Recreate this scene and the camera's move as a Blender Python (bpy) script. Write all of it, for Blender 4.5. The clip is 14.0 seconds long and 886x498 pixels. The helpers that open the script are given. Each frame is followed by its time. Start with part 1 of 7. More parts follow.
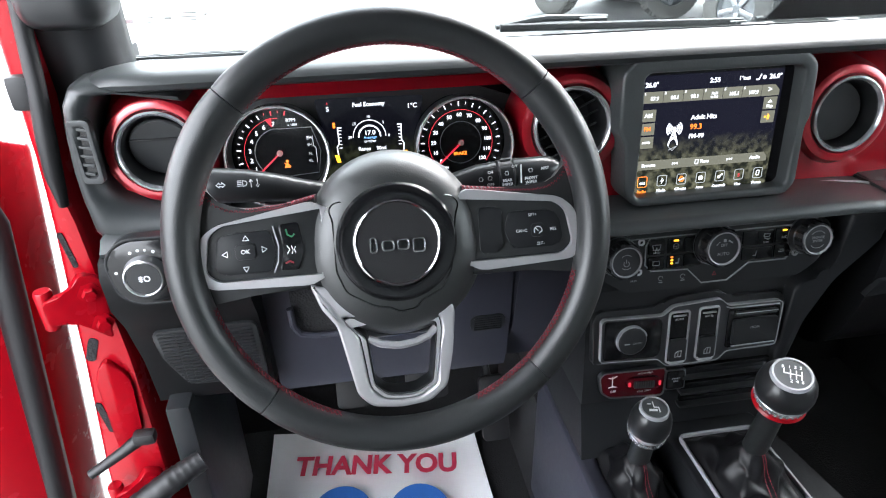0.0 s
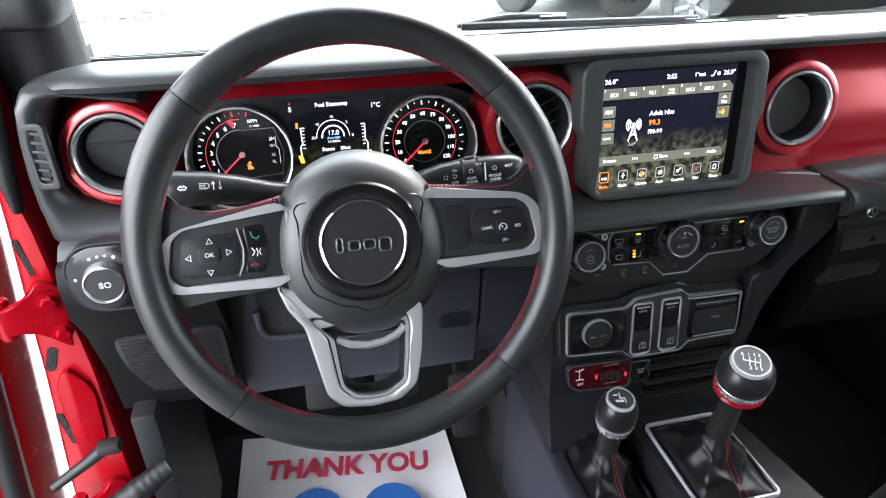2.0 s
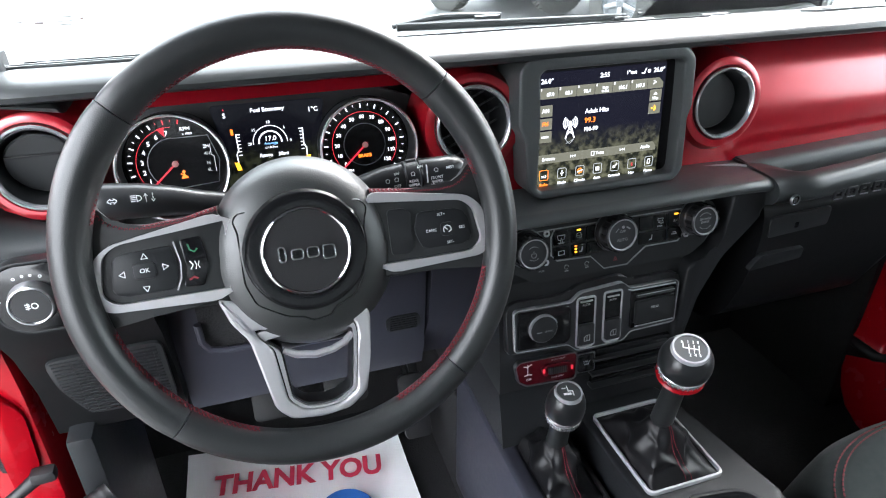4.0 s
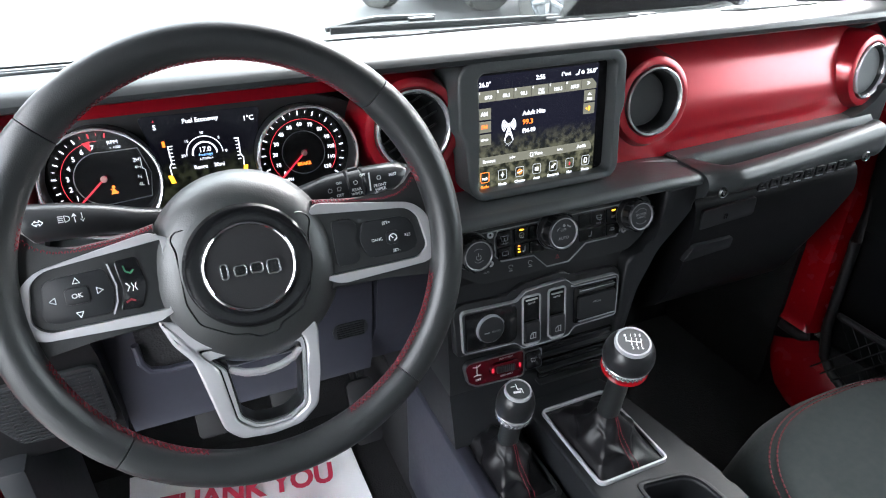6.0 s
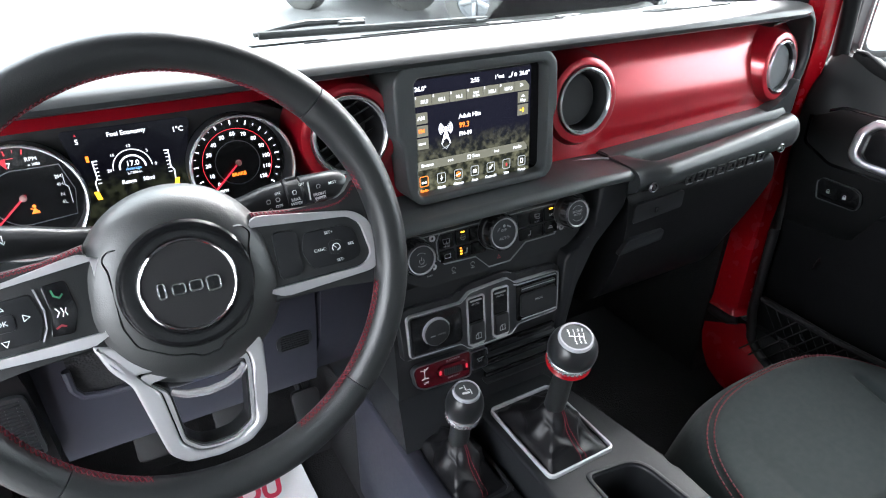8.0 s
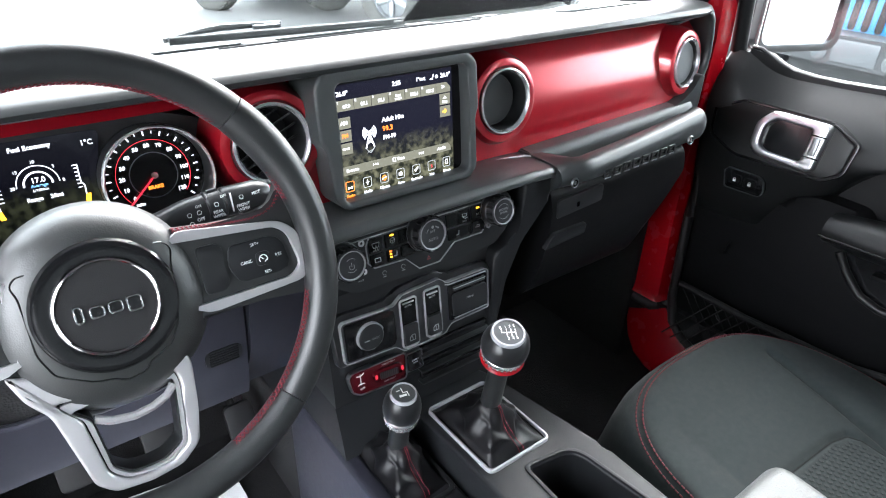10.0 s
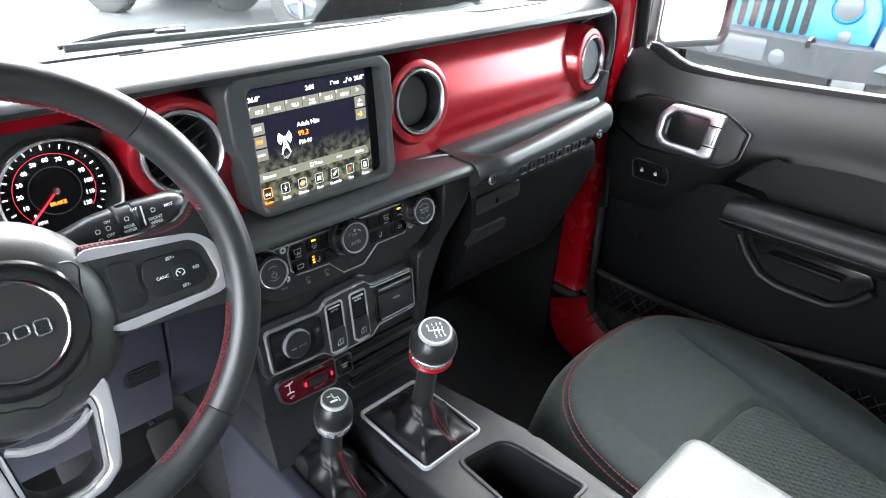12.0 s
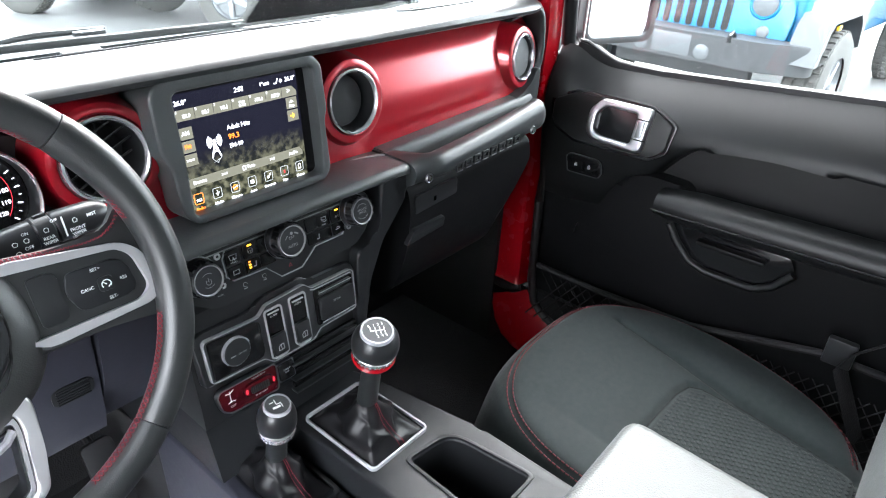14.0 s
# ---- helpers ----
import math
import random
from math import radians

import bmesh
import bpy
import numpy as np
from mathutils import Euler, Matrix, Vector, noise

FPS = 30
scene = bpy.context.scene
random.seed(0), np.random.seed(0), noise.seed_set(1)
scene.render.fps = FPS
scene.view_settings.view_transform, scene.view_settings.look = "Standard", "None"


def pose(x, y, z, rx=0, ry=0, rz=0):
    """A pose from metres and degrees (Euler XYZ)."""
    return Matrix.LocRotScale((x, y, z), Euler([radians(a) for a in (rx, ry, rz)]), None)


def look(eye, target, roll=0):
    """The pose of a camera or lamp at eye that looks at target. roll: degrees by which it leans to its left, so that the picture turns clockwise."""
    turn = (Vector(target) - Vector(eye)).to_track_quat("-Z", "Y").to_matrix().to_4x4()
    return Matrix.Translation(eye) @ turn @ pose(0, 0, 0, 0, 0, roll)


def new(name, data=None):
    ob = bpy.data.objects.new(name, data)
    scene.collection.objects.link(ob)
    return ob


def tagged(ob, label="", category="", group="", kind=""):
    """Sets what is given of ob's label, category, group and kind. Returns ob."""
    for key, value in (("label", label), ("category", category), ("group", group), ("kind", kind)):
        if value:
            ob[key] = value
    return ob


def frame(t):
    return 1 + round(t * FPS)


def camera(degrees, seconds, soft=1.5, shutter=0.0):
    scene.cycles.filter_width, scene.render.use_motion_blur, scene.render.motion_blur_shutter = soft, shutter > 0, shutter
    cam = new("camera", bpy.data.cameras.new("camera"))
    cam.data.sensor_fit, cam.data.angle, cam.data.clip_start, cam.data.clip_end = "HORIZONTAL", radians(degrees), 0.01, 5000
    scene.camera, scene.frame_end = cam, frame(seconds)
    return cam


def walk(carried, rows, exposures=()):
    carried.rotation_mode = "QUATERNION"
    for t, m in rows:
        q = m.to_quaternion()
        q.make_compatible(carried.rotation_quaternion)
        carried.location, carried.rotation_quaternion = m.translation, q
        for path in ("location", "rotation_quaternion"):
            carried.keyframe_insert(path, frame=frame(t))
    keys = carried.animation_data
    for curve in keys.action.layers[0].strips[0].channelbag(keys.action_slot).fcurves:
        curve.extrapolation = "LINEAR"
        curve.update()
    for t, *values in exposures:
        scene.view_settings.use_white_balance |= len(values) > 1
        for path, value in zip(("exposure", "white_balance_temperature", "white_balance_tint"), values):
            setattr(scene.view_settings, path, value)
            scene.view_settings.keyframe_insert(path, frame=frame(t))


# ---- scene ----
cam = camera(69.2, 14.0, soft=1.1)
PATH = [
    (0, (-0.0341, -0.4717, 1.5721), (0.2358, 1.2560, 0.6014), -1.08),
    (0.5, (-0.0345, -0.4744, 1.5729), (0.2480, 1.2510, 0.6018), -1.01),
    (1, (-0.0338, -0.4743, 1.5728), (0.2707, 1.2469, 0.6009), -0.96),
    (1.5, (-0.0342, -0.4751, 1.5729), (0.3007, 1.2394, 0.5991), -0.86),
    (2, (-0.0342, -0.4743, 1.5733), (0.3364, 1.2315, 0.5972), -0.76),
    (2.5, (-0.0336, -0.4727, 1.5737), (0.3799, 1.2217, 0.5948), -0.67),
    (3, (-0.0327, -0.4720, 1.5742), (0.4207, 1.2111, 0.5936), -0.56),
    (5.5, (-0.0372, -0.4660, 1.5816), (0.6318, 1.1402, 0.5954), 0.13),
    (6, (-0.0370, -0.4640, 1.5836), (0.6718, 1.1229, 0.5939), 0.26),
    (6.5, (-0.0371, -0.4628, 1.5846), (0.7133, 1.1047, 0.5947), 0.38),
    (7, (-0.0407, -0.4609, 1.5866), (0.7562, 1.0845, 0.5983), 0.53),
    (7.5, (-0.0414, -0.4604, 1.5890), (0.7972, 1.0617, 0.5990), 0.71),
    (8, (-0.0409, -0.4592, 1.5879), (0.8403, 1.0400, 0.6000), 0.79),
    (10.5, (-0.0412, -0.4588, 1.5945), (1.0688, 0.8800, 0.6069), 1.65),
    (11, (-0.0417, -0.4601, 1.5953), (1.1154, 0.8392, 0.6088), 1.83),
    (11.5, (-0.0426, -0.4611, 1.5960), (1.1580, 0.7992, 0.6110), 1.99),
    (12, (-0.0428, -0.4632, 1.5978), (1.1970, 0.7594, 0.6138), 2.14),
    (12.5, (-0.0407, -0.4668, 1.5979), (1.2329, 0.7203, 0.6137), 2.29),
    (13, (-0.0402, -0.4677, 1.5985), (1.2641, 0.6862, 0.6149), 2.42),
    (13.5, (-0.0414, -0.4688, 1.5998), (1.2907, 0.6532, 0.6168), 2.59),
    (14, (-0.0395, -0.4698, 1.5994), (1.3160, 0.6251, 0.6177), 2.70),
]
walk(cam, [(t, look(eye, target, roll)) for t, eye, target, roll in PATH],
     exposures=[(0.0, 3.74, 6150, 10), (5.5, 3.80, 6150, 10), (8.0, 3.86, 6150, 10), (10.5, 4.24, 6150, 10), (14.0, 4.34, 6150, 10)])

# ---- daylight: bright overcast sky, weak wide sun ----
SUN_ELEVATION, SUN_HEADING = 40.0, 58.0
world = bpy.data.worlds.new("overcast_world")
scene.world = world
world.use_nodes = True
wn = world.node_tree
sky = wn.nodes.new("ShaderNodeTexSky")
sky.sky_type = "NISHITA"
sky.sun_disc = False
sky.sun_elevation = radians(SUN_ELEVATION)
sky.sun_rotation = radians(SUN_HEADING)
sky.air_density, sky.dust_density = 1.6, 6.0
grey = wn.nodes.new("ShaderNodeHueSaturation")
grey.inputs["Saturation"].default_value = 0.22
wn.links.new(sky.outputs[0], grey.inputs["Color"])
back = wn.nodes["Background"]
back.inputs["Strength"].default_value = 0.15
cloud = wn.nodes.new("ShaderNodeMix")
cloud.data_type = "RGBA"
cloud.inputs[0].default_value = 0.55
cloud.inputs[7].default_value = (9.0, 9.1, 9.3, 1)
wn.links.new(grey.outputs[0], cloud.inputs[6])
wn.links.new(cloud.outputs[2], back.inputs["Color"])
sun = new("sun", bpy.data.lights.new("sun", "SUN"))
sun.data.energy, sun.data.angle, sun.data.color = 1.5, radians(60), (1.0, 0.97, 0.93)
sun.rotation_euler = (radians(SUN_ELEVATION - 90), 0, radians(-SUN_HEADING))


# ---- materials ----
def material(name, color, rough=0.5, metal=0.0, grain=0.0, grain_size=0.002, vary=0.15, vary_size=0.05,
             coat=0.0, coat_rough=0.06, coat_ior=1.5, spec=0.5, wear=0.1, sheen=0.0, emit=None, power=0.0):
    """A surface with colour variation at two scales, roughness wear and a fine bump grain."""
    m = bpy.data.materials.new(name)
    m.use_nodes = True
    nt = m.node_tree
    b = nt.nodes["Principled BSDF"]
    b.inputs["Base Color"].default_value = (*color, 1)
    b.inputs["Roughness"].default_value = rough
    b.inputs["Metallic"].default_value = metal
    b.inputs["Coat Weight"].default_value = coat
    b.inputs["Coat IOR"].default_value = coat_ior
    b.inputs["Specular IOR Level"].default_value = spec
    b.inputs["Coat Roughness"].default_value = coat_rough
    if sheen:
        b.inputs["Sheen Weight"].default_value = sheen
        b.inputs["Sheen Roughness"].default_value = 0.5
    co = nt.nodes.new("ShaderNodeTexCoord")
    big = nt.nodes.new("ShaderNodeTexNoise")
    big.inputs["Scale"].default_value = 1.0 / vary_size
    big.inputs["Detail"].default_value = 5
    nt.links.new(co.outputs["Object"], big.inputs["Vector"])
    if vary:
        ramp = nt.nodes.new("ShaderNodeMapRange")
        ramp.inputs[3].default_value, ramp.inputs[4].default_value = 1 - vary, 1 + vary
        nt.links.new(big.outputs[0], ramp.inputs[0])
        mul = nt.nodes.new("ShaderNodeMix")
        mul.data_type, mul.blend_type = "RGBA", "MULTIPLY"
        mul.inputs[0].default_value = 1.0
        mul.inputs[6].default_value = (*color, 1)
        nt.links.new(ramp.outputs[0], mul.inputs[7])
        nt.links.new(mul.outputs[2], b.inputs["Base Color"])
    if wear:
        fine = nt.nodes.new("ShaderNodeTexNoise")
        fine.inputs["Scale"].default_value = 6.0 / vary_size
        fine.inputs["Detail"].default_value = 3
        nt.links.new(co.outputs["Object"], fine.inputs["Vector"])
        rr = nt.nodes.new("ShaderNodeMapRange")
        rr.inputs[3].default_value, rr.inputs[4].default_value = rough * (1 - wear), min(1, rough * (1 + wear) + 0.02)
        nt.links.new(fine.outputs[0], rr.inputs[0])
        nt.links.new(rr.outputs[0], b.inputs["Roughness"])
    if grain:
        tex = nt.nodes.new("ShaderNodeTexVoronoi")
        tex.inputs["Scale"].default_value = 1.0 / grain_size
        nt.links.new(co.outputs["Object"], tex.inputs["Vector"])
        bump = nt.nodes.new("ShaderNodeBump")
        bump.inputs["Strength"].default_value = grain
        bump.inputs["Distance"].default_value = grain_size * 0.35
        nt.links.new(tex.outputs["Distance"], bump.inputs["Height"])
        nt.links.new(bump.outputs[0], b.inputs["Normal"])
    if emit:
        b.inputs["Emission Color"].default_value = (*emit, 1)
        b.inputs["Emission Strength"].default_value = power
    return m


DASHTOP = material("grained_dash_top", (0.023, 0.026, 0.027), 0.36, grain=0.07, grain_size=0.0020, vary=0.10)
PAD = material("soft_touch_black", (0.050, 0.055, 0.056), 0.36, grain=0.11, grain_size=0.0026, vary=0.10, spec=0.55)
PLASTIC = material("moulded_black_plastic", (0.013, 0.014, 0.0155), 0.40, grain=0.18, grain_size=0.0008, vary=0.15, spec=0.26)
SMOOTH = material("satin_black_plastic", (0.0150, 0.0160, 0.0172), 0.28, vary=0.08, spec=0.44, wear=0.04)
GREYPL = material("dark_grey_plastic", (0.024, 0.025, 0.035), 0.45, grain=0.12, grain_size=0.0008, vary=0.12)
PIANO = material("gloss_black", (0.0065, 0.0068, 0.0075), 0.15, vary=0.06, wear=0.05, spec=0.42)
LEATHER = material("black_wheel_leather", (0.016, 0.0175, 0.018), 0.36, grain=0.20, grain_size=0.0011, vary=0.22, vary_size=0.03)
COVER = material("grained_airbag_cover", (0.018, 0.020, 0.020), 0.42, grain=0.22, grain_size=0.0013, vary=0.1, spec=0.8)
BOOT = material("soft_black_leather_gaiter", (0.005, 0.005, 0.006), 0.40, grain=0.2, grain_size=0.0015, vary=0.2, spec=0.30)
LID = material("grey_vinyl", (0.085, 0.089, 0.087), 0.45, grain=0.6, grain_size=0.0022, vary=0.12, vary_size=0.08)
SATIN = material("satin_silver", (0.60, 0.60, 0.62), 0.30, metal=1.0, vary=0.06)
SPOKE = material("satin_spoke_silver", (0.46, 0.46, 0.47), 0.30, metal=0.60, vary=0.02, vary_size=0.2, wear=0.0)
SILVER = material("bright_silver_paint", (0.66, 0.66, 0.68), 0.20, metal=0.7, vary=0.04, coat=0.5, coat_rough=0.10, wear=0.03)
EDGE = material("thin_grey_metal_edge", (0.42, 0.425, 0.435), 0.22, metal=0.35, vary=0.05, wear=0.03)
PLATE = material("dark_metallic_plastic", (0.045, 0.046, 0.05), 0.30, metal=0.5, vary=0.05)
PALESILVER = material("pale_silver_frame", (0.50, 0.51, 0.53), 0.24, metal=0.3, vary=0.05, coat=0.4, coat_rough=0.12, wear=0.03)
DULL = material("dull_silver_edge", (0.26, 0.27, 0.28), 0.34, metal=1.0, vary=0.08)
CHROME = material("polished_chrome", (0.82, 0.82, 0.83), 0.12, metal=1.0, vary=0.04, wear=0.3)
REDTRIM = material("red_satin_trim", (0.46, 0.006, 0.020), 0.28, metal=0.60, vary=0.02, vary_size=0.12, coat=1.0, coat_rough=0.17, coat_ior=1.8, wear=0.02)
REDPAINT = material("red_body_paint", (0.25, 0.0012, 0.006), 0.26, vary=0.04, vary_size=0.2, coat=0.12, wear=0.03, spec=0.25)
REDDARK = material("red_control_plastic", (0.045, 0.002, 0.005), 0.24, vary=0.15, spec=0.3)
THREAD = material("red_thread", (0.17, 0.010, 0.022), 0.8, vary=0.25, vary_size=0.004)
SEATCLOTH = material("dark_seat_cloth", (0.0068, 0.0130, 0.0132), 0.85, grain=0.3, grain_size=0.0010, vary=0.14, vary_size=0.06, sheen=0.05)
DOORPAD = material("door_black_soft_touch", (0.0065, 0.0072, 0.0076), 0.42, grain=0.10, grain_size=0.0012, vary=0.08, spec=0.34)
DOORHARD = material("door_black_hard_plastic", (0.0050, 0.0052, 0.0057), 0.42, grain=0.12, grain_size=0.0008, vary=0.12, spec=0.16)
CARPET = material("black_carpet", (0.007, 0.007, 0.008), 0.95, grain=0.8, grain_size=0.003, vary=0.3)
RUBBER = material("black_rubber", (0.006, 0.006, 0.007), 0.5, grain=0.06, grain_size=0.0015, vary=0.2)
FLAP = material("matt_vent_flap", (0.026, 0.028, 0.029), 0.42, vary=0.08)
NETTING = material("black_cord", (0.007, 0.007, 0.0075), 0.8, vary=0.2)
WHITE = material("white_print", (0.80, 0.81, 0.82), 0.5, vary=0.05)
FAINT = material("faint_grey_print", (0.30, 0.305, 0.31), 0.5, vary=0.05)
PAPER = material("white_paper", (0.86, 0.86, 0.88), 0.75, grain=0.1, grain_size=0.004, vary=0.04, vary_size=0.1)
PRINTRED = material("red_ink", (0.56, 0.03, 0.08), 0.7, vary=0.06)
PRINTBLUE = material("blue_ink", (0.03, 0.14, 0.48), 0.7, vary=0.06)
ROOFING = material("dark_headlining", (0.10, 0.10, 0.105), 0.9, grain=0.3, grain_size=0.003, vary=0.1)
CONCRETE = material("wet_concrete", (0.10, 0.10, 0.097), 0.65, grain=0.4, grain_size=0.02, vary=0.25, vary_size=1.2)
TYRE = material("dusty_tyre_rubber", (0.085, 0.082, 0.076), 0.8, grain=0.5, grain_size=0.02, vary=0.3, vary_size=0.15)
BLUEPAINT = material("blue_body_paint", (0.006, 0.13, 0.30), 0.25, vary=0.05, vary_size=0.4, coat=0.9)
GREYPAINT = material("grey_body_paint", (0.05, 0.052, 0.055), 0.3, vary=0.08, vary_size=0.4, coat=0.4)
BUMPER = material("weathered_bumper_plastic", (0.038, 0.039, 0.041), 0.55, grain=0.3, grain_size=0.006, vary=0.25, vary_size=0.2)
LINEPAINT = material("yellow_line_paint", (0.62, 0.50, 0.20), 0.7, vary=0.2, vary_size=0.2)
LENS = material("clear_lamp_lens", (0.10, 0.105, 0.11), 0.15, vary=0.1)
AMBERLENS = material("amber_lens", (0.80, 0.42, 0.03), 0.2, vary=0.05)


def glow(name, color, power):
    return material(name, (0.01, 0.01, 0.01), 0.4, vary=0, wear=0, emit=color, power=power * 0.20)


LIT_WHITE = glow("lit_white", (0.92, 0.95, 1.0), 0.85)
LIT_DIM = glow("lit_dim_white", (0.75, 0.78, 0.80), 0.35)
LIT_RED = glow("lit_red", (1.0, 0.03, 0.06), 0.42)
LIT_ORANGE = glow("lit_orange", (1.0, 0.20, 0.02), 1.0)
LIT_AMBER = glow("lit_amber", (1.0, 0.42, 0.02), 1.3)
LIT_BLUE = glow("lit_blue", (0.25, 0.55, 1.0), 0.8)
LIT_BUTTON = glow("lit_olive_button", (0.34, 0.33, 0.25), 0.30)
BLACKGLASS = material("black_screen_glass", (0.006, 0.006, 0.007), 0.10, vary=0, wear=0.2)


def camo_screen(name, dark, light, size, power, height):
    """A lit display whose lower part shows a mottled dark wallpaper; height: display height."""
    m = material(name, (0.004, 0.004, 0.005), 0.14, vary=0, wear=0, spec=0.25)
    nt = m.node_tree
    b = nt.nodes["Principled BSDF"]
    co = nt.nodes.new("ShaderNodeTexCoord")
    no = nt.nodes.new("ShaderNodeTexNoise")
    no.inputs["Scale"].default_value, no.inputs["Detail"].default_value = 1 / size, 6
    nt.links.new(co.outputs["Object"], no.inputs["Vector"])
    ra = nt.nodes.new("ShaderNodeValToRGB")
    ra.color_ramp.elements[0].position, ra.color_ramp.elements[1].position = 0.42, 0.62
    ra.color_ramp.elements[0].color, ra.color_ramp.elements[1].color = (*dark, 1), (*light, 1)
    nt.links.new(no.outputs[0], ra.inputs[0])
    sp = nt.nodes.new("ShaderNodeSeparateXYZ")
    nt.links.new(co.outputs["Object"], sp.inputs[0])
    mr = nt.nodes.new("ShaderNodeMapRange")
    mr.inputs[1].default_value, mr.inputs[2].default_value = 0.02 * height, -0.25 * height
    nt.links.new(sp.outputs[1], mr.inputs[0])
    mx = nt.nodes.new("ShaderNodeMix")
    mx.data_type = "RGBA"
    mx.inputs[6].default_value = (0.006, 0.006, 0.012, 1)
    nt.links.new(mr.outputs[0], mx.inputs[0])
    nt.links.new(ra.outputs[0], mx.inputs[7])
    nt.links.new(mx.outputs[2], b.inputs["Emission Color"])
    b.inputs["Emission Strength"].default_value = power
    return m


SCREEN_MAT = camo_screen("radio_display", (0.012, 0.013, 0.009), (0.100, 0.098, 0.062), 0.009, 0.15, 0.137)
CLUSTER_MAT = camo_screen("cluster_display", (0.006, 0.007, 0.005), (0.05, 0.055, 0.03), 0.008, 0.04, 0.07)


def clear_glass(name, tint=(0.95, 0.98, 0.97), shine=0.06):
    m = bpy.data.materials.new(name)
    m.use_nodes = True
    nt = m.node_tree
    out = nt.nodes["Material Output"]
    nt.nodes.remove(nt.nodes["Principled BSDF"])
    tr, gl, mx = (nt.nodes.new("ShaderNodeBsdfTransparent"), nt.nodes.new("ShaderNodeBsdfGlossy"), nt.nodes.new("ShaderNodeMixShader"))
    tr.inputs[0].default_value = (*tint, 1)
    gl.inputs["Roughness"].default_value = 0.02
    fr = nt.nodes.new("ShaderNodeFresnel")
    fr.inputs[0].default_value = 1.45
    nt.links.new(fr.outputs[0], mx.inputs[0])
    nt.links.new(tr.outputs[0], mx.inputs[1])
    nt.links.new(gl.outputs[0], mx.inputs[2])
    nt.links.new(mx.outputs[0], out.inputs[0])
    return m


GLASS = clear_glass("window_glass", (0.74, 0.77, 0.77))
TINTED = clear_glass("privacy_glass", (0.20, 0.21, 0.21))


# ---- building helpers ----
def thing(name, m, label, category, group="", kind=""):
    ob = new(name)
    ob.empty_display_size = 0.05
    ob.matrix_basis = m
    return tagged(ob, label, category, group, kind)


def finish(name, bm, mat, angle=38):
    bmesh.ops.recalc_face_normals(bm, faces=bm.faces)
    me = bpy.data.meshes.new(name)
    bm.to_mesh(me)
    bm.free()
    for p in me.polygons:
        p.use_smooth = True
    me.set_sharp_from_angle(angle=radians(angle))
    me.materials.append(mat)
    return me


def part(name, bm, mat, parent, label="", angle=38):
    ob = new(name, finish(name, bm, mat, angle))
    ob.parent = parent
    return tagged(ob, label)


def solid(name, bm, mat, label, category, m=None, group="", kind="", angle=38):
    """A top-level thing of one mesh."""
    ob = new(name, finish(name, bm, mat, angle))
    if m is not None:
        ob.matrix_basis = m
    return tagged(ob, label, category, group, kind)


def face(x, y, z, lean=0.0):
    """A frame on a surface that faces the rear of the car and leans back: x across, y up the surface, z out of it."""
    return pose(x, y, z, 90 - lean)


def bevelled(bm, bev, seg=2):
    if bev:
        bmesh.ops.bevel(bm, geom=list(bm.edges), offset=bev, segments=seg, profile=0.6, affect="EDGES", clamp_overlap=True)
    return bm


def box(x, y, z, sx, sy, sz, bev=0.0, seg=2):
    bm = bmesh.new()
    bmesh.ops.create_cube(bm, size=1, matrix=Matrix.Translation((x, y, z)) @ Matrix.Diagonal((sx, sy, sz, 1)))
    return bevelled(bm, bev, seg)


def prism(pts, z0, z1, bev=0.0, seg=2):
    """A polygon in x and y, with thickness from z0 to z1."""
    bm = bmesh.new()
    lo = [bm.verts.new((x, y, z0)) for x, y in pts]
    hi = [bm.verts.new((x, y, z1)) for x, y in pts]
    n = len(pts)
    bm.faces.new(lo[::-1])
    top = bm.faces.new(hi)
    for i in range(n):
        bm.faces.new((lo[i], lo[(i + 1) % n], hi[(i + 1) % n], hi[i]))
    if bev:
        bmesh.ops.bevel(bm, geom=list(top.edges), offset=bev, segments=seg, profile=0.6, affect="EDGES", clamp_overlap=True)
    return bm


def hollow(outer, inner, z0, z1, bev=0.0, seg=2):
    """A frame between two outlines of as many points."""
    bm = bmesh.new()
    n = len(outer)
    r = [[bm.verts.new((x, y, z)) for x, y in o] for o in (outer, inner) for z in (z0, z1)]
    ol, oh, il, ih = r
    front = []
    for i in range(n):
        j = (i + 1) % n
        bm.faces.new((ol[i], ol[j], oh[j], oh[i]))
        bm.faces.new((il[j], il[i], ih[i], ih[j]))
        front.append(bm.faces.new((oh[i], oh[j], ih[j], ih[i])))
        bm.faces.new((ol[j], ol[i], il[i], il[j]))
    if bev:
        es = {e for f in front for e in f.edges if len({g for g in e.link_faces if g in front}) == 1}
        bmesh.ops.bevel(bm, geom=list(es), offset=bev, segments=seg, profile=0.6, affect="EDGES", clamp_overlap=True)
    return bm


def lathe(profile, seg=48, loop=False):
    """Turns a profile of (radius, height) round z."""
    bm = bmesh.new()
    rows = []
    for k in range(seg):
        a = 2 * math.pi * k / seg
        rows.append([bm.verts.new((r * math.cos(a), r * math.sin(a), z)) if r > 1e-6 else None for r, z in profile])
    tips = {i: bm.verts.new((0, 0, z)) for i, (r, z) in enumerate(profile) if r <= 1e-6}
    count = len(profile) if loop else len(profile) - 1
    for k in range(seg):
        a, b = rows[k], rows[(k + 1) % seg]
        for i in range(count):
            j = (i + 1) % len(profile)
            vs = []
            for v in (a[i] or tips.get(i), b[i] or tips.get(i), b[j] or tips.get(j), a[j] or tips.get(j)):
                if v not in vs:
                    vs.append(v)
            if len(vs) > 2:
                bm.faces.new(vs)
    return bm


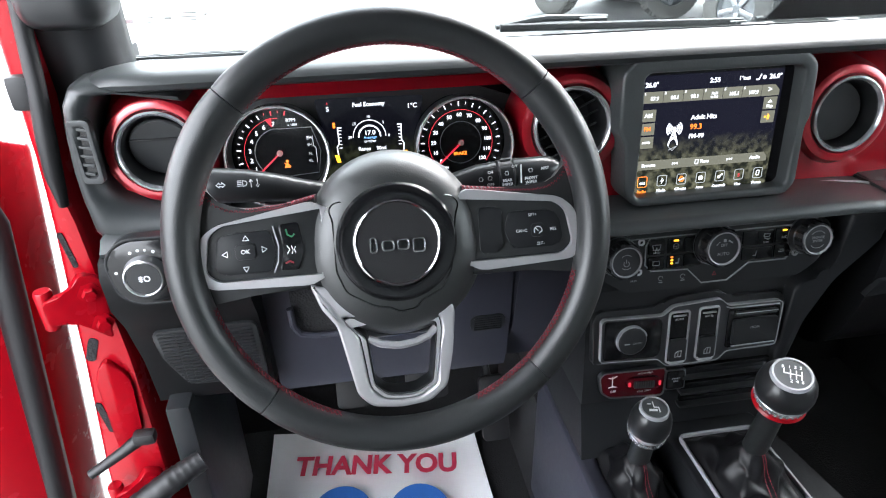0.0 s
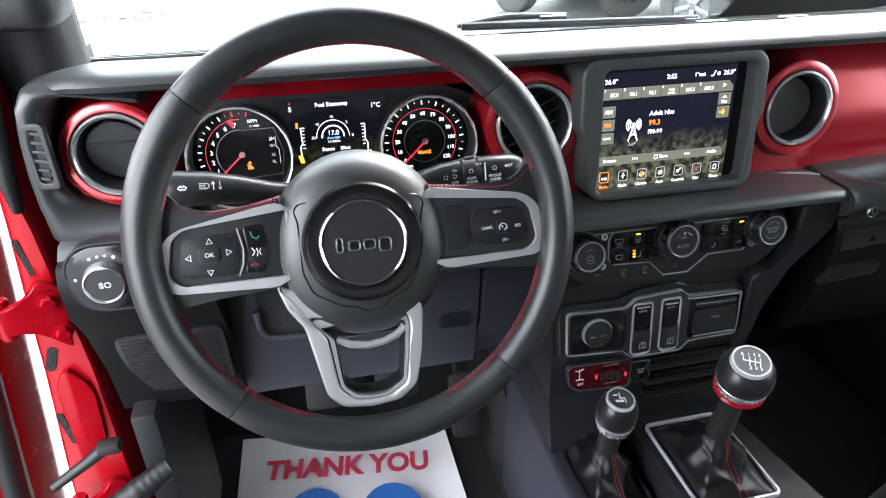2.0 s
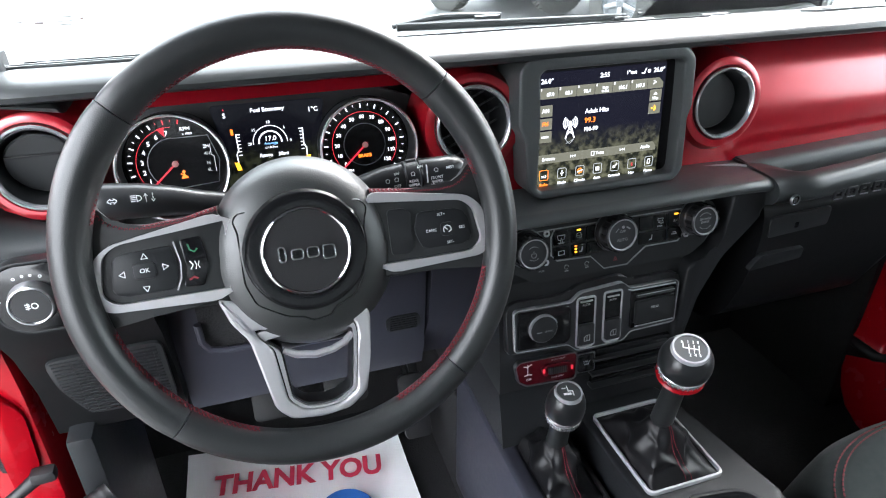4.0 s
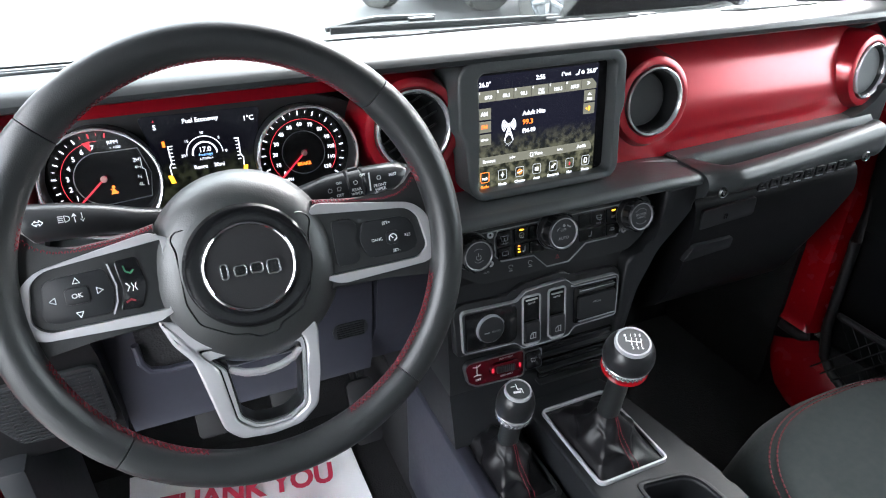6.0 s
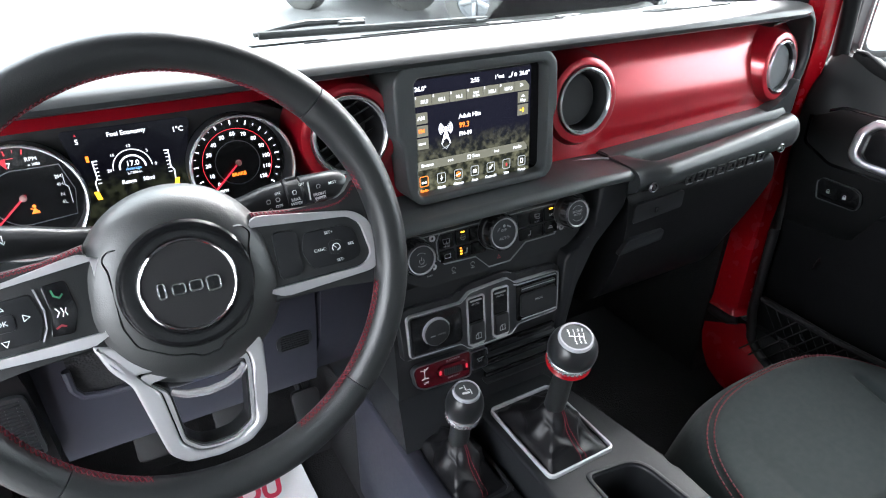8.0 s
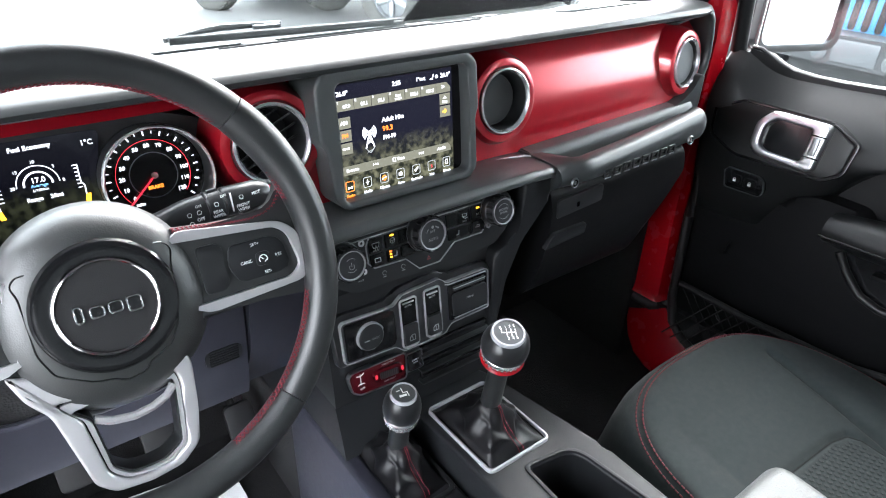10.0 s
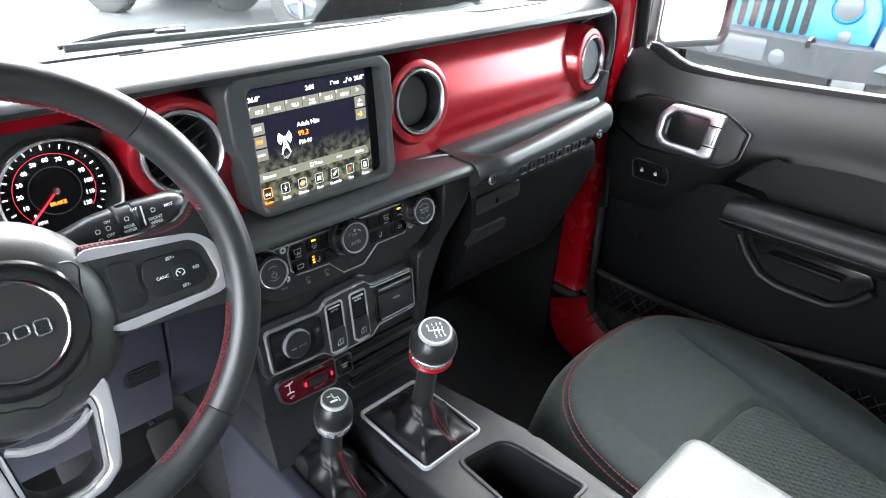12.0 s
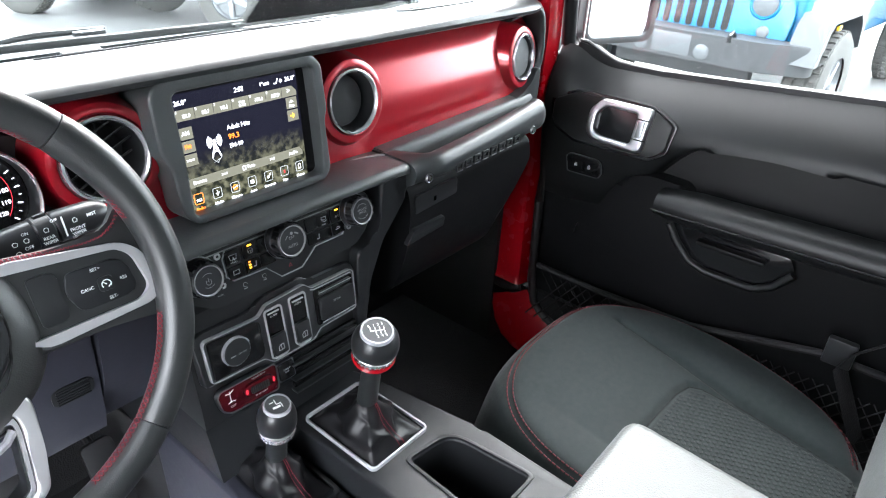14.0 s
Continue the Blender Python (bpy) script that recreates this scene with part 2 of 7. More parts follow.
def sweep(path, rad, seg=10, closed=False, flat=1.0, up=(0, 0, 1)):
    """A round or flattened bar along a path; rad: one radius or one for each point."""
    bm = bmesh.new()
    pts = [Vector(p) for p in path]
    n = len(pts)
    rows = []
    for i, p in enumerate(pts):
        a, b = (pts[i - 1] if i or closed else p), (pts[(i + 1) % n] if i < n - 1 or closed else p)
        d = (b - a).normalized()
        s = d.cross(Vector(up))
        s = s.normalized() if s.length > 1e-5 else d.orthogonal().normalized()
        u = s.cross(d)
        r = rad[i] if isinstance(rad, (list, tuple)) else rad
        rows.append([bm.verts.new(p + s * r * math.cos(2 * math.pi * k / seg) + u * r * flat * math.sin(2 * math.pi * k / seg)) for k in range(seg)])
    for i in range(n if closed else n - 1):
        a, b = rows[i], rows[(i + 1) % n]
        for k in range(seg):
            bm.faces.new((a[k], a[(k + 1) % seg], b[(k + 1) % seg], b[k]))
    if not closed:
        bm.faces.new(rows[0][::-1])
        bm.faces.new(rows[-1])
    return bm


def along_x(profile, xs, shift=None):
    """A closed profile of (y, z) drawn along x; shift(x) gives (dy, dz, scale about the profile's middle)."""
    bm = bmesh.new()
    cy, cz = sum(p[0] for p in profile) / len(profile), sum(p[1] for p in profile) / len(profile)
    rows = []
    for x in xs:
        dy, dz, s = shift(x) if shift else (0, 0, 1)
        rows.append([bm.verts.new((x, cy + (y - cy) * s + dy, cz + (z - cz) * s + dz)) for y, z in profile])
    n = len(profile)
    for a, b in zip(rows, rows[1:]):
        for k in range(n):
            bm.faces.new((a[k], b[k], b[(k + 1) % n], a[(k + 1) % n]))
    bm.faces.new(rows[0])
    bm.faces.new(rows[-1][::-1])
    return bm


def merge(*bms):
    out = bmesh.new()
    for b in bms:
        me = bpy.data.meshes.new("joint")
        b.to_mesh(me)
        b.free()
        out.from_mesh(me)
        bpy.data.meshes.remove(me)
    return out


def moved(bm, m):
    bm.transform(m)
    return bm


def rrect(w, h, r, x=0.0, y=0.0, n=5):
    pts = []
    for cx, cy, a0 in ((w / 2 - r, h / 2 - r, 0), (-w / 2 + r, h / 2 - r, 90), (-w / 2 + r, -h / 2 + r, 180), (w / 2 - r, -h / 2 + r, 270)):
        for k in range(n):
            a = radians(a0 + 90 * k / (n - 1))
            pts.append((x + cx + r * math.cos(a), y + cy + r * math.sin(a)))
    return pts


def rounded(pts, r, n=4):
    """An outline with its corners rounded."""
    out = []
    m = len(pts)
    for i in range(m):
        p, a, b = Vector(pts[i]), Vector(pts[i - 1]), Vector(pts[(i + 1) % m])
        da, db = (a - p), (b - p)
        t = min(r, da.length * 0.45, db.length * 0.45)
        p0, p1 = p + da.normalized() * t, p + db.normalized() * t
        for k in range(n):
            s = k / (n - 1)
            out.append(tuple((1 - s) ** 2 * p0 + 2 * s * (1 - s) * p + s * s * p1))
    return out


def inset(pts, d):
    """The outline moved inwards by d (counter-clockwise outlines)."""
    out = []
    m = len(pts)
    for i in range(m):
        a, p, b = Vector(pts[i - 1]), Vector(pts[i]), Vector(pts[(i + 1) % m])
        e, g = (p - a), (b - p)
        e = e.normalized() if e.length > 1e-9 else g.normalized()
        g = g.normalized() if g.length > 1e-9 else e
        n = Vector((-e.y - g.y, e.x + g.x))
        n = n.normalized() if n.length > 1e-9 else Vector((-e.y, e.x))
        c = max(0.35, n.dot(Vector((-e.y, e.x))))
        out.append(tuple(p + n * d / c))
    return out


def disc(r, z0, z1, bev=0.0, seg=40, x=0.0, y=0.0):
    return moved(lathe([(0, z0), (r, z0), (r, z1 - bev), (r - bev, z1), (0, z1)], seg), Matrix.Translation((x, y, 0)))


def circle(r, x=0.0, y=0.0, n=48, a0=0.0, a1=360.0):
    full = abs(a1 - a0 - 360) < 1e-6
    return [(x + r * math.cos(radians(a0 + (a1 - a0) * k / (n if full else n - 1))), y + r * math.sin(radians(a0 + (a1 - a0) * k / (n if full else n - 1)))) for k in range(n)]


def line2(pts, w, z0, z1):
    """A thin printed or raised line along points in x and y."""
    bms = []
    for a, b in zip(pts, pts[1:]):
        a, b = Vector(a), Vector(b)
        d = b - a
        if d.length < 1e-7:
            continue
        ang = math.atan2(d.y, d.x)
        mid = (a + b) / 2
        bms.append(moved(box(0, 0, (z0 + z1) / 2, d.length + w * 0.8, w, z1 - z0), Matrix.Translation((mid.x, mid.y, 0)) @ Matrix.Rotation(ang, 4, "Z")))
    return merge(*bms)


def lettering(body, size, mat, parent, x, y, z, turn=0.0, align="CENTER", name="lettering", bold=0.0, m=None, wide=1.0):
    cu = bpy.data.curves.new(name, "FONT")
    cu.body, cu.size, cu.align_x, cu.align_y, cu.resolution_u = body, size, align, "CENTER", 3
    cu.extrude, cu.offset = 0.00008, bold
    tmp = bpy.data.objects.new(name, cu)
    me = bpy.data.meshes.new_from_object(tmp)
    bpy.data.objects.remove(tmp)
    me.transform((m if m is not None else Matrix.Translation((x, y, z)) @ Matrix.Rotation(radians(turn), 4, "Z")) @ Matrix.Diagonal((wide, 1, 1, 1)))
    me.materials.append(mat)
    ob = new(name, me)
    ob.parent = parent
    return ob
# ======== dashboard ========
MID = 0.380          # centre line of the car
DASH_L, DASH_R = -0.292, 1.052
VENTS = [(-0.220, 1.348), (0.215, 1.343), (0.554, 1.335), (0.972, 1.334)]
WORLD = Matrix.Identity(4)

dashboard = thing("dashboard", WORLD, "black padded dashboard with red satin trim across it", "dashboard")


def span(a, b, n):
    return [a + (b - a) * k / (n - 1) for k in range(n)]


# top pad, from the lip to the foot of the windscreen
PAD_PROFILE = [(0.185, 1.4105), (0.167, 1.4120), (0.157, 1.4160), (0.154, 1.4215), (0.158, 1.4270), (0.167, 1.4302), (0.182, 1.4314), (0.205, 1.4298),
               (0.25, 1.4228), (0.30, 1.4142), (0.36, 1.4060), (0.400, 1.3995), (0.430, 1.3935), (0.48, 1.3828), (0.53, 1.3700), (0.53, 1.345), (0.30, 1.38)]


def pad_shift(x):
    e = max(0.0, (DASH_L + 0.055 - x) / 0.055, (x - DASH_R + 0.055) / 0.055)
    back = 0.050 * max(0.0, (x - 0.945) / 0.10) ** 2 + 0.045 * max(0.0, (-0.215 - x) / 0.08) ** 2
    return (back, -0.022 * e * e, 1.0)


xs = span(DASH_L + 0.008, DASH_L + 0.06, 7) + span(-0.2, 0.96, 24) + span(DASH_R - 0.06, DASH_R - 0.008, 7)
part("top_pad", along_x(PAD_PROFILE, xs, pad_shift), DASHTOP, dashboard)
# padded ends that sweep down round the red trim
def end_pad(flip, count):
    outer = ((-0.190, 1.4302), (-0.220, 1.4302), (-0.250, 1.4298), (-0.270, 1.4275), (-0.284, 1.4200), (-0.293, 1.404), (-0.297, 1.375), (-0.299, 1.340), (-0.299, 1.305), (-0.297, 1.270), (-0.285, 1.252), (-0.255, 1.248), (-0.22, 1.248), (-0.165, 1.250))
    inner = ((-0.185, 1.4150), (-0.205, 1.4155), (-0.226, 1.4160), (-0.240, 1.4150), (-0.254, 1.4105), (-0.265, 1.400), (-0.272, 1.378), (-0.277, 1.348), (-0.274, 1.325), (-0.262, 1.308), (-0.248, 1.300), (-0.232, 1.294), (-0.205, 1.290), (-0.165, 1.288))
    bm = bmesh.new()
    rows = []
    for k in range(count):
        (ox, oz), (ix, iz) = outer[k], inner[k]
        row = []
        far = ((0.0, 0.245), (0.0, 0.214), (0.05, 0.203), (0.18, 0.192), (0.40, 0.183), (0.65, 0.178), (0.85, 0.178), (0.97, 0.184), (1.0, 0.195), (1.03, 0.225))
        near = ((0.0, 0.235), (0.0, 0.180), (0.05, 0.168), (0.18, 0.159), (0.40, 0.155), (0.65, 0.157), (0.85, 0.164), (0.97, 0.175), (1.0, 0.190), (1.03, 0.225))
        for f, y in far if flip else near:
            x, z = ox + (ix - ox) * f, oz + (iz - oz) * f - 0.0045 * max(0, 4 - k)
            y += 0.003 * max(0, 4 - k)
            row.append(bm.verts.new((2 * MID - 0.006 - x if flip else x, y, z)))
        rows.append(row)
    for a, b in zip(rows, rows[1:]):
        for k in range(len(a)):
            bm.faces.new((a[k], a[(k + 1) % len(a)], b[(k + 1) % len(a)], b[k]))
    bm.faces.new(rows[0])
    bm.faces.new(rows[-1][::-1])
    bmesh.ops.subdivide_edges(bm, edges=list(bm.edges), cuts=1, use_grid_fill=True, smooth=0.6)
    return bm


for flip, x0, sx, count in ((False, DASH_L, 1, 14), (True, DASH_R, -1, 10)):
    part("end_pad", end_pad(flip, count), DASHTOP, dashboard, angle=75)
    part("side_closing", box(x0 + sx * 0.010, 0.30, 1.32, 0.016, 0.19, 0.20, 0.006), PLASTIC, dashboard)

# red trim panel, bulging, with openings for the vents and the instruments
def trim_y(z):
    s = (z - 1.326) / 0.09
    return 0.190 + (0.036 if s > 0 else 0.022) * s * s + 0.018 * s


def trim_panel():
    bm = bmesh.new()
    nx, nz = 136, 21
    vs = [[bm.verts.new((x, trim_y(z), z)) for z in span(1.243, 1.411, nz)] for x in span(DASH_L + 0.016, DASH_R - 0.016, nx)]
    for i in range(nx - 1):
        for k in range(nz - 1):
            c = sum((v.co for v in (vs[i][k], vs[i + 1][k], vs[i + 1][k + 1], vs[i][k + 1])), Vector()) / 4
            if any(math.hypot(c.x - x, c.z - z) < 0.050 for x, z in VENTS) or (abs(c.x) < 0.172 and c.z < 1.384) or (0.285 < c.x < 0.478 and c.z < 1.412):
                continue
            bm.faces.new((vs[i][k], vs[i + 1][k], vs[i + 1][k + 1], vs[i][k + 1]))
    bmesh.ops.delete(bm, geom=[v for v in bm.verts if not v.link_faces], context="VERTS")
    for f in bm.faces:
        f.normal_flip() if f.normal.y > 0 else None
    bm.normal_update()
    got = bmesh.ops.extrude_face_region(bm, geom=list(bm.faces))
    bmesh.ops.translate(bm, verts=[v for v in got["geom"] if isinstance(v, bmesh.types.BMVert)], vec=(0, 0.004, 0))
    return bm


part("trim_panel", trim_panel(), REDTRIM, dashboard, "red satin metallic trim panel")
part("carrier", box(MID, 0.33, 1.315, 1.30, 0.12, 0.13, 0.004), PLASTIC, dashboard)


# ---- air vents ----
def air_vent(x, z, state, label, size=1.0, aside=0.0):
    v = thing("air_vent", face(x, 0.187, z, 6), label, "air vent", "dashboard air vents")
    part("surround", lathe([(0.0455, 0.004), (0.0475, 0.0068), (0.052, 0.0072), (0.057, 0.005), (0.0625, -0.006), (0.069, -0.034), (0.060, -0.036), (0.0455, -0.012)], 64, True), REDTRIM, v)
    v.matrix_basis = v.matrix_basis @ Matrix.Rotation(radians(aside), 4, "Y") @ Matrix.Diagonal((size, size, 1, 1))
    part("chrome_ring", lathe([(0.0395, 0.004), (0.0405, 0.0085), (0.0425, 0.0105), (0.0448, 0.0092), (0.0458, 0.004), (0.044, 0.0)], 64, True), SILVER, v, "satin silver ring")
    part("barrel", lathe([(0.0402, 0.006), (0.0385, 0.003), (0.0375, -0.02), (0.034, -0.034), (0.0, -0.036)], 48), SMOOTH, v)
    if state == "shut":
        part("flap", disc(0.0372, -0.004, 0.001, 0.001, 48), material("closed_flap_grey", (0.10, 0.11, 0.11), 0.45, grain=0.2, grain_size=0.001), v)
    elif state == "slats":
        for k in range(-2, 3):
            w = 2 * math.sqrt(max(0.0001, 0.037 ** 2 - (k * 0.0135) ** 2)) * 0.97
            part("slat", moved(box(0, 0, 0, w, 0.0018, 0.016, 0.0006), Matrix.Translation((0, k * 0.0135, -0.006)) @ Matrix.Rotation(radians(24), 4, "Z") @ Matrix.Rotation(radians(-20), 4, "X")), SMOOTH, v)
        part("slat_post", box(0.004, 0, -0.016, 0.003, 0.066, 0.006, 0.001), SMOOTH, v)
    else:
        turn = -4 if state == "side" else 18
        axis = "Y" if state == "side" else "X"
        blade = moved(lathe([(0, -0.002), (0.034, -0.002), (0.0358, 0), (0.034, 0.002), (0, 0.002)], 44), Matrix.Translation((-0.005 if axis == "Y" else 0, 0, -0.014 if axis == "Y" else -0.012)) @ Matrix.Rotation(radians(turn), 4, axis))
        part("flap", blade, FLAP, v)
        if axis == "X":
            part("flap_rib", moved(box(0, 0, 0.003, 0.066 if axis == "X" else 0.003, 0.003 if axis == "X" else 0.066, 0.006, 0.001), Matrix.Translation((0.004 if axis == "Y" else 0, 0.012 if axis == "X" else 0, -0.010)) @ Matrix.Rotation(radians(turn), 4, axis)), SMOOTH, v)
        part("flap_edge", moved(lathe([(0.030, -0.001), (0.036, -0.001), (0.036, 0.001), (0.030, 0.001)], 40, True), Matrix.Translation((0.006 if axis == "Y" else 0, 0.0, -0.022)) @ Matrix.Rotation(radians(turn + 14), 4, axis)), SMOOTH, v)
    return v


air_vent(*VENTS[0], "up", "round air vent with tilted black flap, silver ring and red surround", 0.91)
air_vent(*VENTS[1], "slats", "round air vent with slanting black slats, silver ring and red surround")
air_vent(*VENTS[2], "side", "round air vent with sideways black flap, silver ring and red surround")
air_vent(*VENTS[3], "shut", "round air vent, grey flap shut, silver ring and red surround", 0.93, 7)

# side demister grille in the end cap
dem = thing("demister_vent", pose(-0.2785, 0.1555, 1.361, 90, 0, -8), "small black slatted demister vent in the dashboard end", "air vent")
part("frame", hollow(rrect(0.021, 0.064, 0.005), rrect(0.0125, 0.052, 0.004), -0.006, 0.0012, 0.001), DASHTOP, dem)
part("backing", box(0, 0, -0.004, 0.016, 0.058, 0.003), PIANO, dem)
for k in range(6):
    part("slat", moved(box(0, -0.022 + 0.0088 * k, 0.0, 0.0135, 0.0030, 0.004, 0.0006), Matrix.Translation((0, 0, -0.0022)) @ Matrix.Rotation(radians(-10), 4, "Z")), DASHTOP, dem)

# ---- middle pad under the screen, passenger shelf and grab bar ----
pad = [(0.210, 1.230), (0.150, 1.229), (0.121, 1.2335), (0.109, 1.2405), (0.108, 1.2475), (0.115, 1.2535), (0.150, 1.2535), (0.210, 1.251)]


def mid_shift(x):
    e = max(0.0, (x - 0.535) / 0.075)
    return (0.002 * e, -0.004 * e * e, 1.0)


part("middle_pad", along_x(rounded(pad, 0.008), span(0.172, 0.53, 16) + span(0.54, 0.5965, 8), mid_shift), PAD, dashboard)
part("silver_edge", sweep([(0.47, 0.187, 1.2465), (0.52, 0.184, 1.2490), (0.56, 0.177, 1.2515), (0.588, 0.168, 1.2520), (0.610, 0.160, 1.2490), (0.621, 0.157, 1.2400)], 0.0019, 8), PALESILVER, dashboard, "thin silver edge strip")
part("airbag_strip", along_x([(0.20, 1.212), (0.154, 1.214), (0.156, 1.236), (0.160, 1.248), (0.165, 1.2530), (0.172, 1.2545), (0.20, 1.255)], span(0.60, 0.985, 14), lambda x: (0.0, 0.012 * (x - 0.6) / 0.3, 1.0)), PAD, dashboard)


def grab_bar():
    """The padded bar: leaves the middle pad as a beak, runs across and curls up into the dashboard's end."""
    wide = rounded([(0.200, 1.205), (0.128, 1.208), (0.103, 1.222), (0.098, 1.236), (0.104, 1.248), (0.116, 1.253), (0.150, 1.254), (0.200, 1.252)], 0.008)
    slim = rounded([(0.122, 1.220), (0.104, 1.219), (0.090, 1.225), (0.083, 1.235), (0.084, 1.247), (0.092, 1.255), (0.108, 1.258), (0.122, 1.250)], 0.009)
    bm = bmesh.new()
    rows = []
    for x in span(0.597, 0.940, 35):
        f = min(1.0, max(0.0, (x - 0.600) / 0.045))
        f = f * f * (3 - 2 * f)
        u = max(0.0, (x - 0.60) / 0.30)
        row = []
        for (y0, z0), (y1, z1) in zip(wide, slim):
            z1 += 0.017 * u ** 1.5 * max(0.0, (z1 - 1.219) / 0.039)
            row.append(bm.verts.new((x, y0 + (y1 - y0) * f + 0.015 * u, z0 + (z1 - z0) * f)))
        rows.append(row)
    # blunt, softly rounded end against the lobe at the dashboard's corner
    cy, cz = sum(v.co.y for v in rows[-1]) / len(wide), sum(v.co.z for v in rows[-1]) / len(wide)
    ring = [(v.co.y - cy, v.co.z - cz) for v in rows[-1]]
    for k in range(1, 6):
        a = radians(15 * k)
        fade = 0.70 + 0.30 * math.cos(a)
        rows.append([bm.verts.new((0.940 + 0.012 * math.sin(a), cy + 0.003 * k + dy * fade, cz + dz * fade)) for dy, dz in ring])
    n = len(wide)
    for a, b in zip(rows, rows[1:]):
        for k in range(n):
            bm.faces.new((a[k], b[k], b[(k + 1) % n], a[(k + 1) % n]))
    bm.faces.new(rows[0])
    bm.faces.new(rows[-1][::-1])
    return bm


part("grab_bar", grab_bar(), DASHTOP, dashboard, angle=60)
LOBE = rounded([(1.016, 1.312), (1.012, 1.255), (0.998, 1.232), (0.950, 1.228), (0.885, 1.244), (0.890, 1.254), (0.925, 1.262), (0.962, 1.274), (0.988, 1.290), (1.002, 1.312)], 0.008, 4)
part("end_lobe", moved(prism(LOBE, -0.235, -0.166, 0.008, 4), pose(0, 0, 0, 90)), DASHTOP, dashboard, angle=60)
lettering("AIRBAG", 0.0064, FAINT, dashboard, 0, 0, 0, m=face(0.835, 0.1555, 1.2410, 10))
for x, y, z in ((0.6185, 0.0930, 1.2292), (0.899, 0.0975, 1.2350)):
    bolt = thing("cap_bolt", face(x, y, z), "round recessed bolt in the grab bar", "bolt", "grab bar bolts")
    part("bolt_ring", lathe([(0.0056, -0.002), (0.0056, 0.001), (0.0064, 0.0016), (0.0074, 0.0), (0.0074, -0.002)], 24, True), DULL, bolt)
    part("bolt_head", disc(0.0066, -0.003, 0.0003, 0.0008, 24), PIANO, bolt)
    part("bolt_slot", box(0, 0, 0.0006, 0.003, 0.006, 0.001), SATIN, bolt)
# embossed plain bars where the bar carries raised lettering
emb = thing("raised_lettering", face(0.759, 0.0893, 1.2335), "row of raised silver edged bars on grab bar", "lettering")
for k in range(8):
    w = 0.0165
    part("raised_bar", hollow(rrect(w, 0.0135, 0.002, -0.0755 + 0.0216 * k, 0.0009 * (k - 4)), rrect(w - 0.008, 0.0060, 0.001, -0.0755 + 0.0216 * k, 0.0009 * (k - 4)), -0.001, 0.0016, 0.0004), SMOOTH, emb)
    part("bright_edge", box(-0.0755 + 0.0216 * k, -0.0066 + 0.0009 * (k - 4), 0.0012, w * 0.8, 0.0016, 0.0014), SATIN, emb)
# glove box
glove = thing("glove_box", WORLD, "dark moulded glove box door under the grab bar", "glove box")
door_prof = rounded([(0.124, 1.212), (0.116, 1.17), (0.122, 1.10), (0.150, 1.02), (0.190, 0.985), (0.24, 0.985), (0.24, 1.212)], 0.03, 6)
lid_bm = along_x(door_prof, span(0.605, 0.930, 10))
for v in lid_bm.verts:
    v.co.x -= 0.070 * min(1.0, max(0.0, (1.17 - v.co.z) / 0.10)) * (v.co.x - 0.605) / 0.325
part("door", lid_bm, DOORHARD, glove, angle=50)
part("latch_plate", prism(rounded([(-0.05, -0.018), (0.05, -0.012), (0.05, 0.016), (-0.05, 0.012)], 0.006), 0, 0.004, 0.001), SMOOTH, glove).matrix_basis = face(0.665, 0.120, 1.180, 0)
part("latch_lip", moved(prism(rounded([(-0.045, -0.012), (0.042, -0.006), (0.042, 0.012), (-0.03, 0.012)], 0.004), 0, 0.008, 0.003), Matrix.Identity(4)), PLASTIC, glove).matrix_basis = face(0.640, 0.121, 1.128, -6)
part("bump_stop", box(0.66, 0.117, 1.176, 0.006, 0.004, 0.008, 0.001), PIANO, glove)

# ---- left end: headlight switch pod, lower dash, speaker, knee bolster ----
lower = thing("lower_dashboard", WORLD, "dark lower dashboard panels below the steering column", "dashboard panel")
left_prof = [(0.30, 1.262), (0.150, 1.262), (0.128, 1.255), (0.120, 1.24), (0.124, 1.20), (0.145, 1.165), (0.168, 1.10), (0.180, 1.03), (0.30, 1.03)]
part("left_panel", along_x(left_prof, span(-0.288, -0.148, 6)), DOORHARD, lower)
part("upper_band", along_x([(0.30, 1.24), (0.16, 1.236), (0.138, 1.246), (0.134, 1.262), (0.146, 1.272), (0.30, 1.280)], span(-0.286, 0.200, 12)), DASHTOP, lower)
bol = [(0.30, 1.236), (0.185, 1.232), (0.178, 1.20), (0.190, 1.10), (0.205, 1.02), (0.215, 0.995), (0.30, 0.990)]
part("knee_bolster", along_x(bol, span(-0.147, 0.156, 10)), GREYPL, lower, "plain grey knee panel")
part("bolster_wing", along_x([(0.30, 1.236), (0.180, 1.232), (0.172, 1.16), (0.190, 1.08), (0.24, 0.99), (0.30, 0.985)], span(0.160, 0.236, 6)), GREYPL, lower)
part("small_grille", moved(prism(rrect(0.046, 0.026, 0.010), 0, 0.002, 0.0006), face(0.126, 0.192, 1.085, -7)), SMOOTH, lower)
for k in range(6):
    part("grille_slat", moved(box(0, -0.0095 + k * 0.0038, 0.0026, 0.036, 0.0014, 0.001), face(0.126, 0.192, 1.085, -7)), PLASTIC, lower)
part("lever", box(-0.118, 0.165, 1.185, 0.03, 0.014, 0.006, 0.002), GREYPL, lower)
# flat dark sheet paints a recess's shade under the column, with a bright rim
part("recess_shade", prism(rrect(0.150, 0.085, 0.016), 0, 0.002), CARPET, lower).matrix_basis = face(-0.040, 0.181, 1.148, -4)
part("recess_rim", sweep([(-0.116, 0.172, 1.150), (-0.115, 0.172, 1.125), (-0.108, 0.173, 1.112), (-0.090, 0.174, 1.107), (0.03, 0.175, 1.103)], 0.0042, 8), GREYPL, lower)

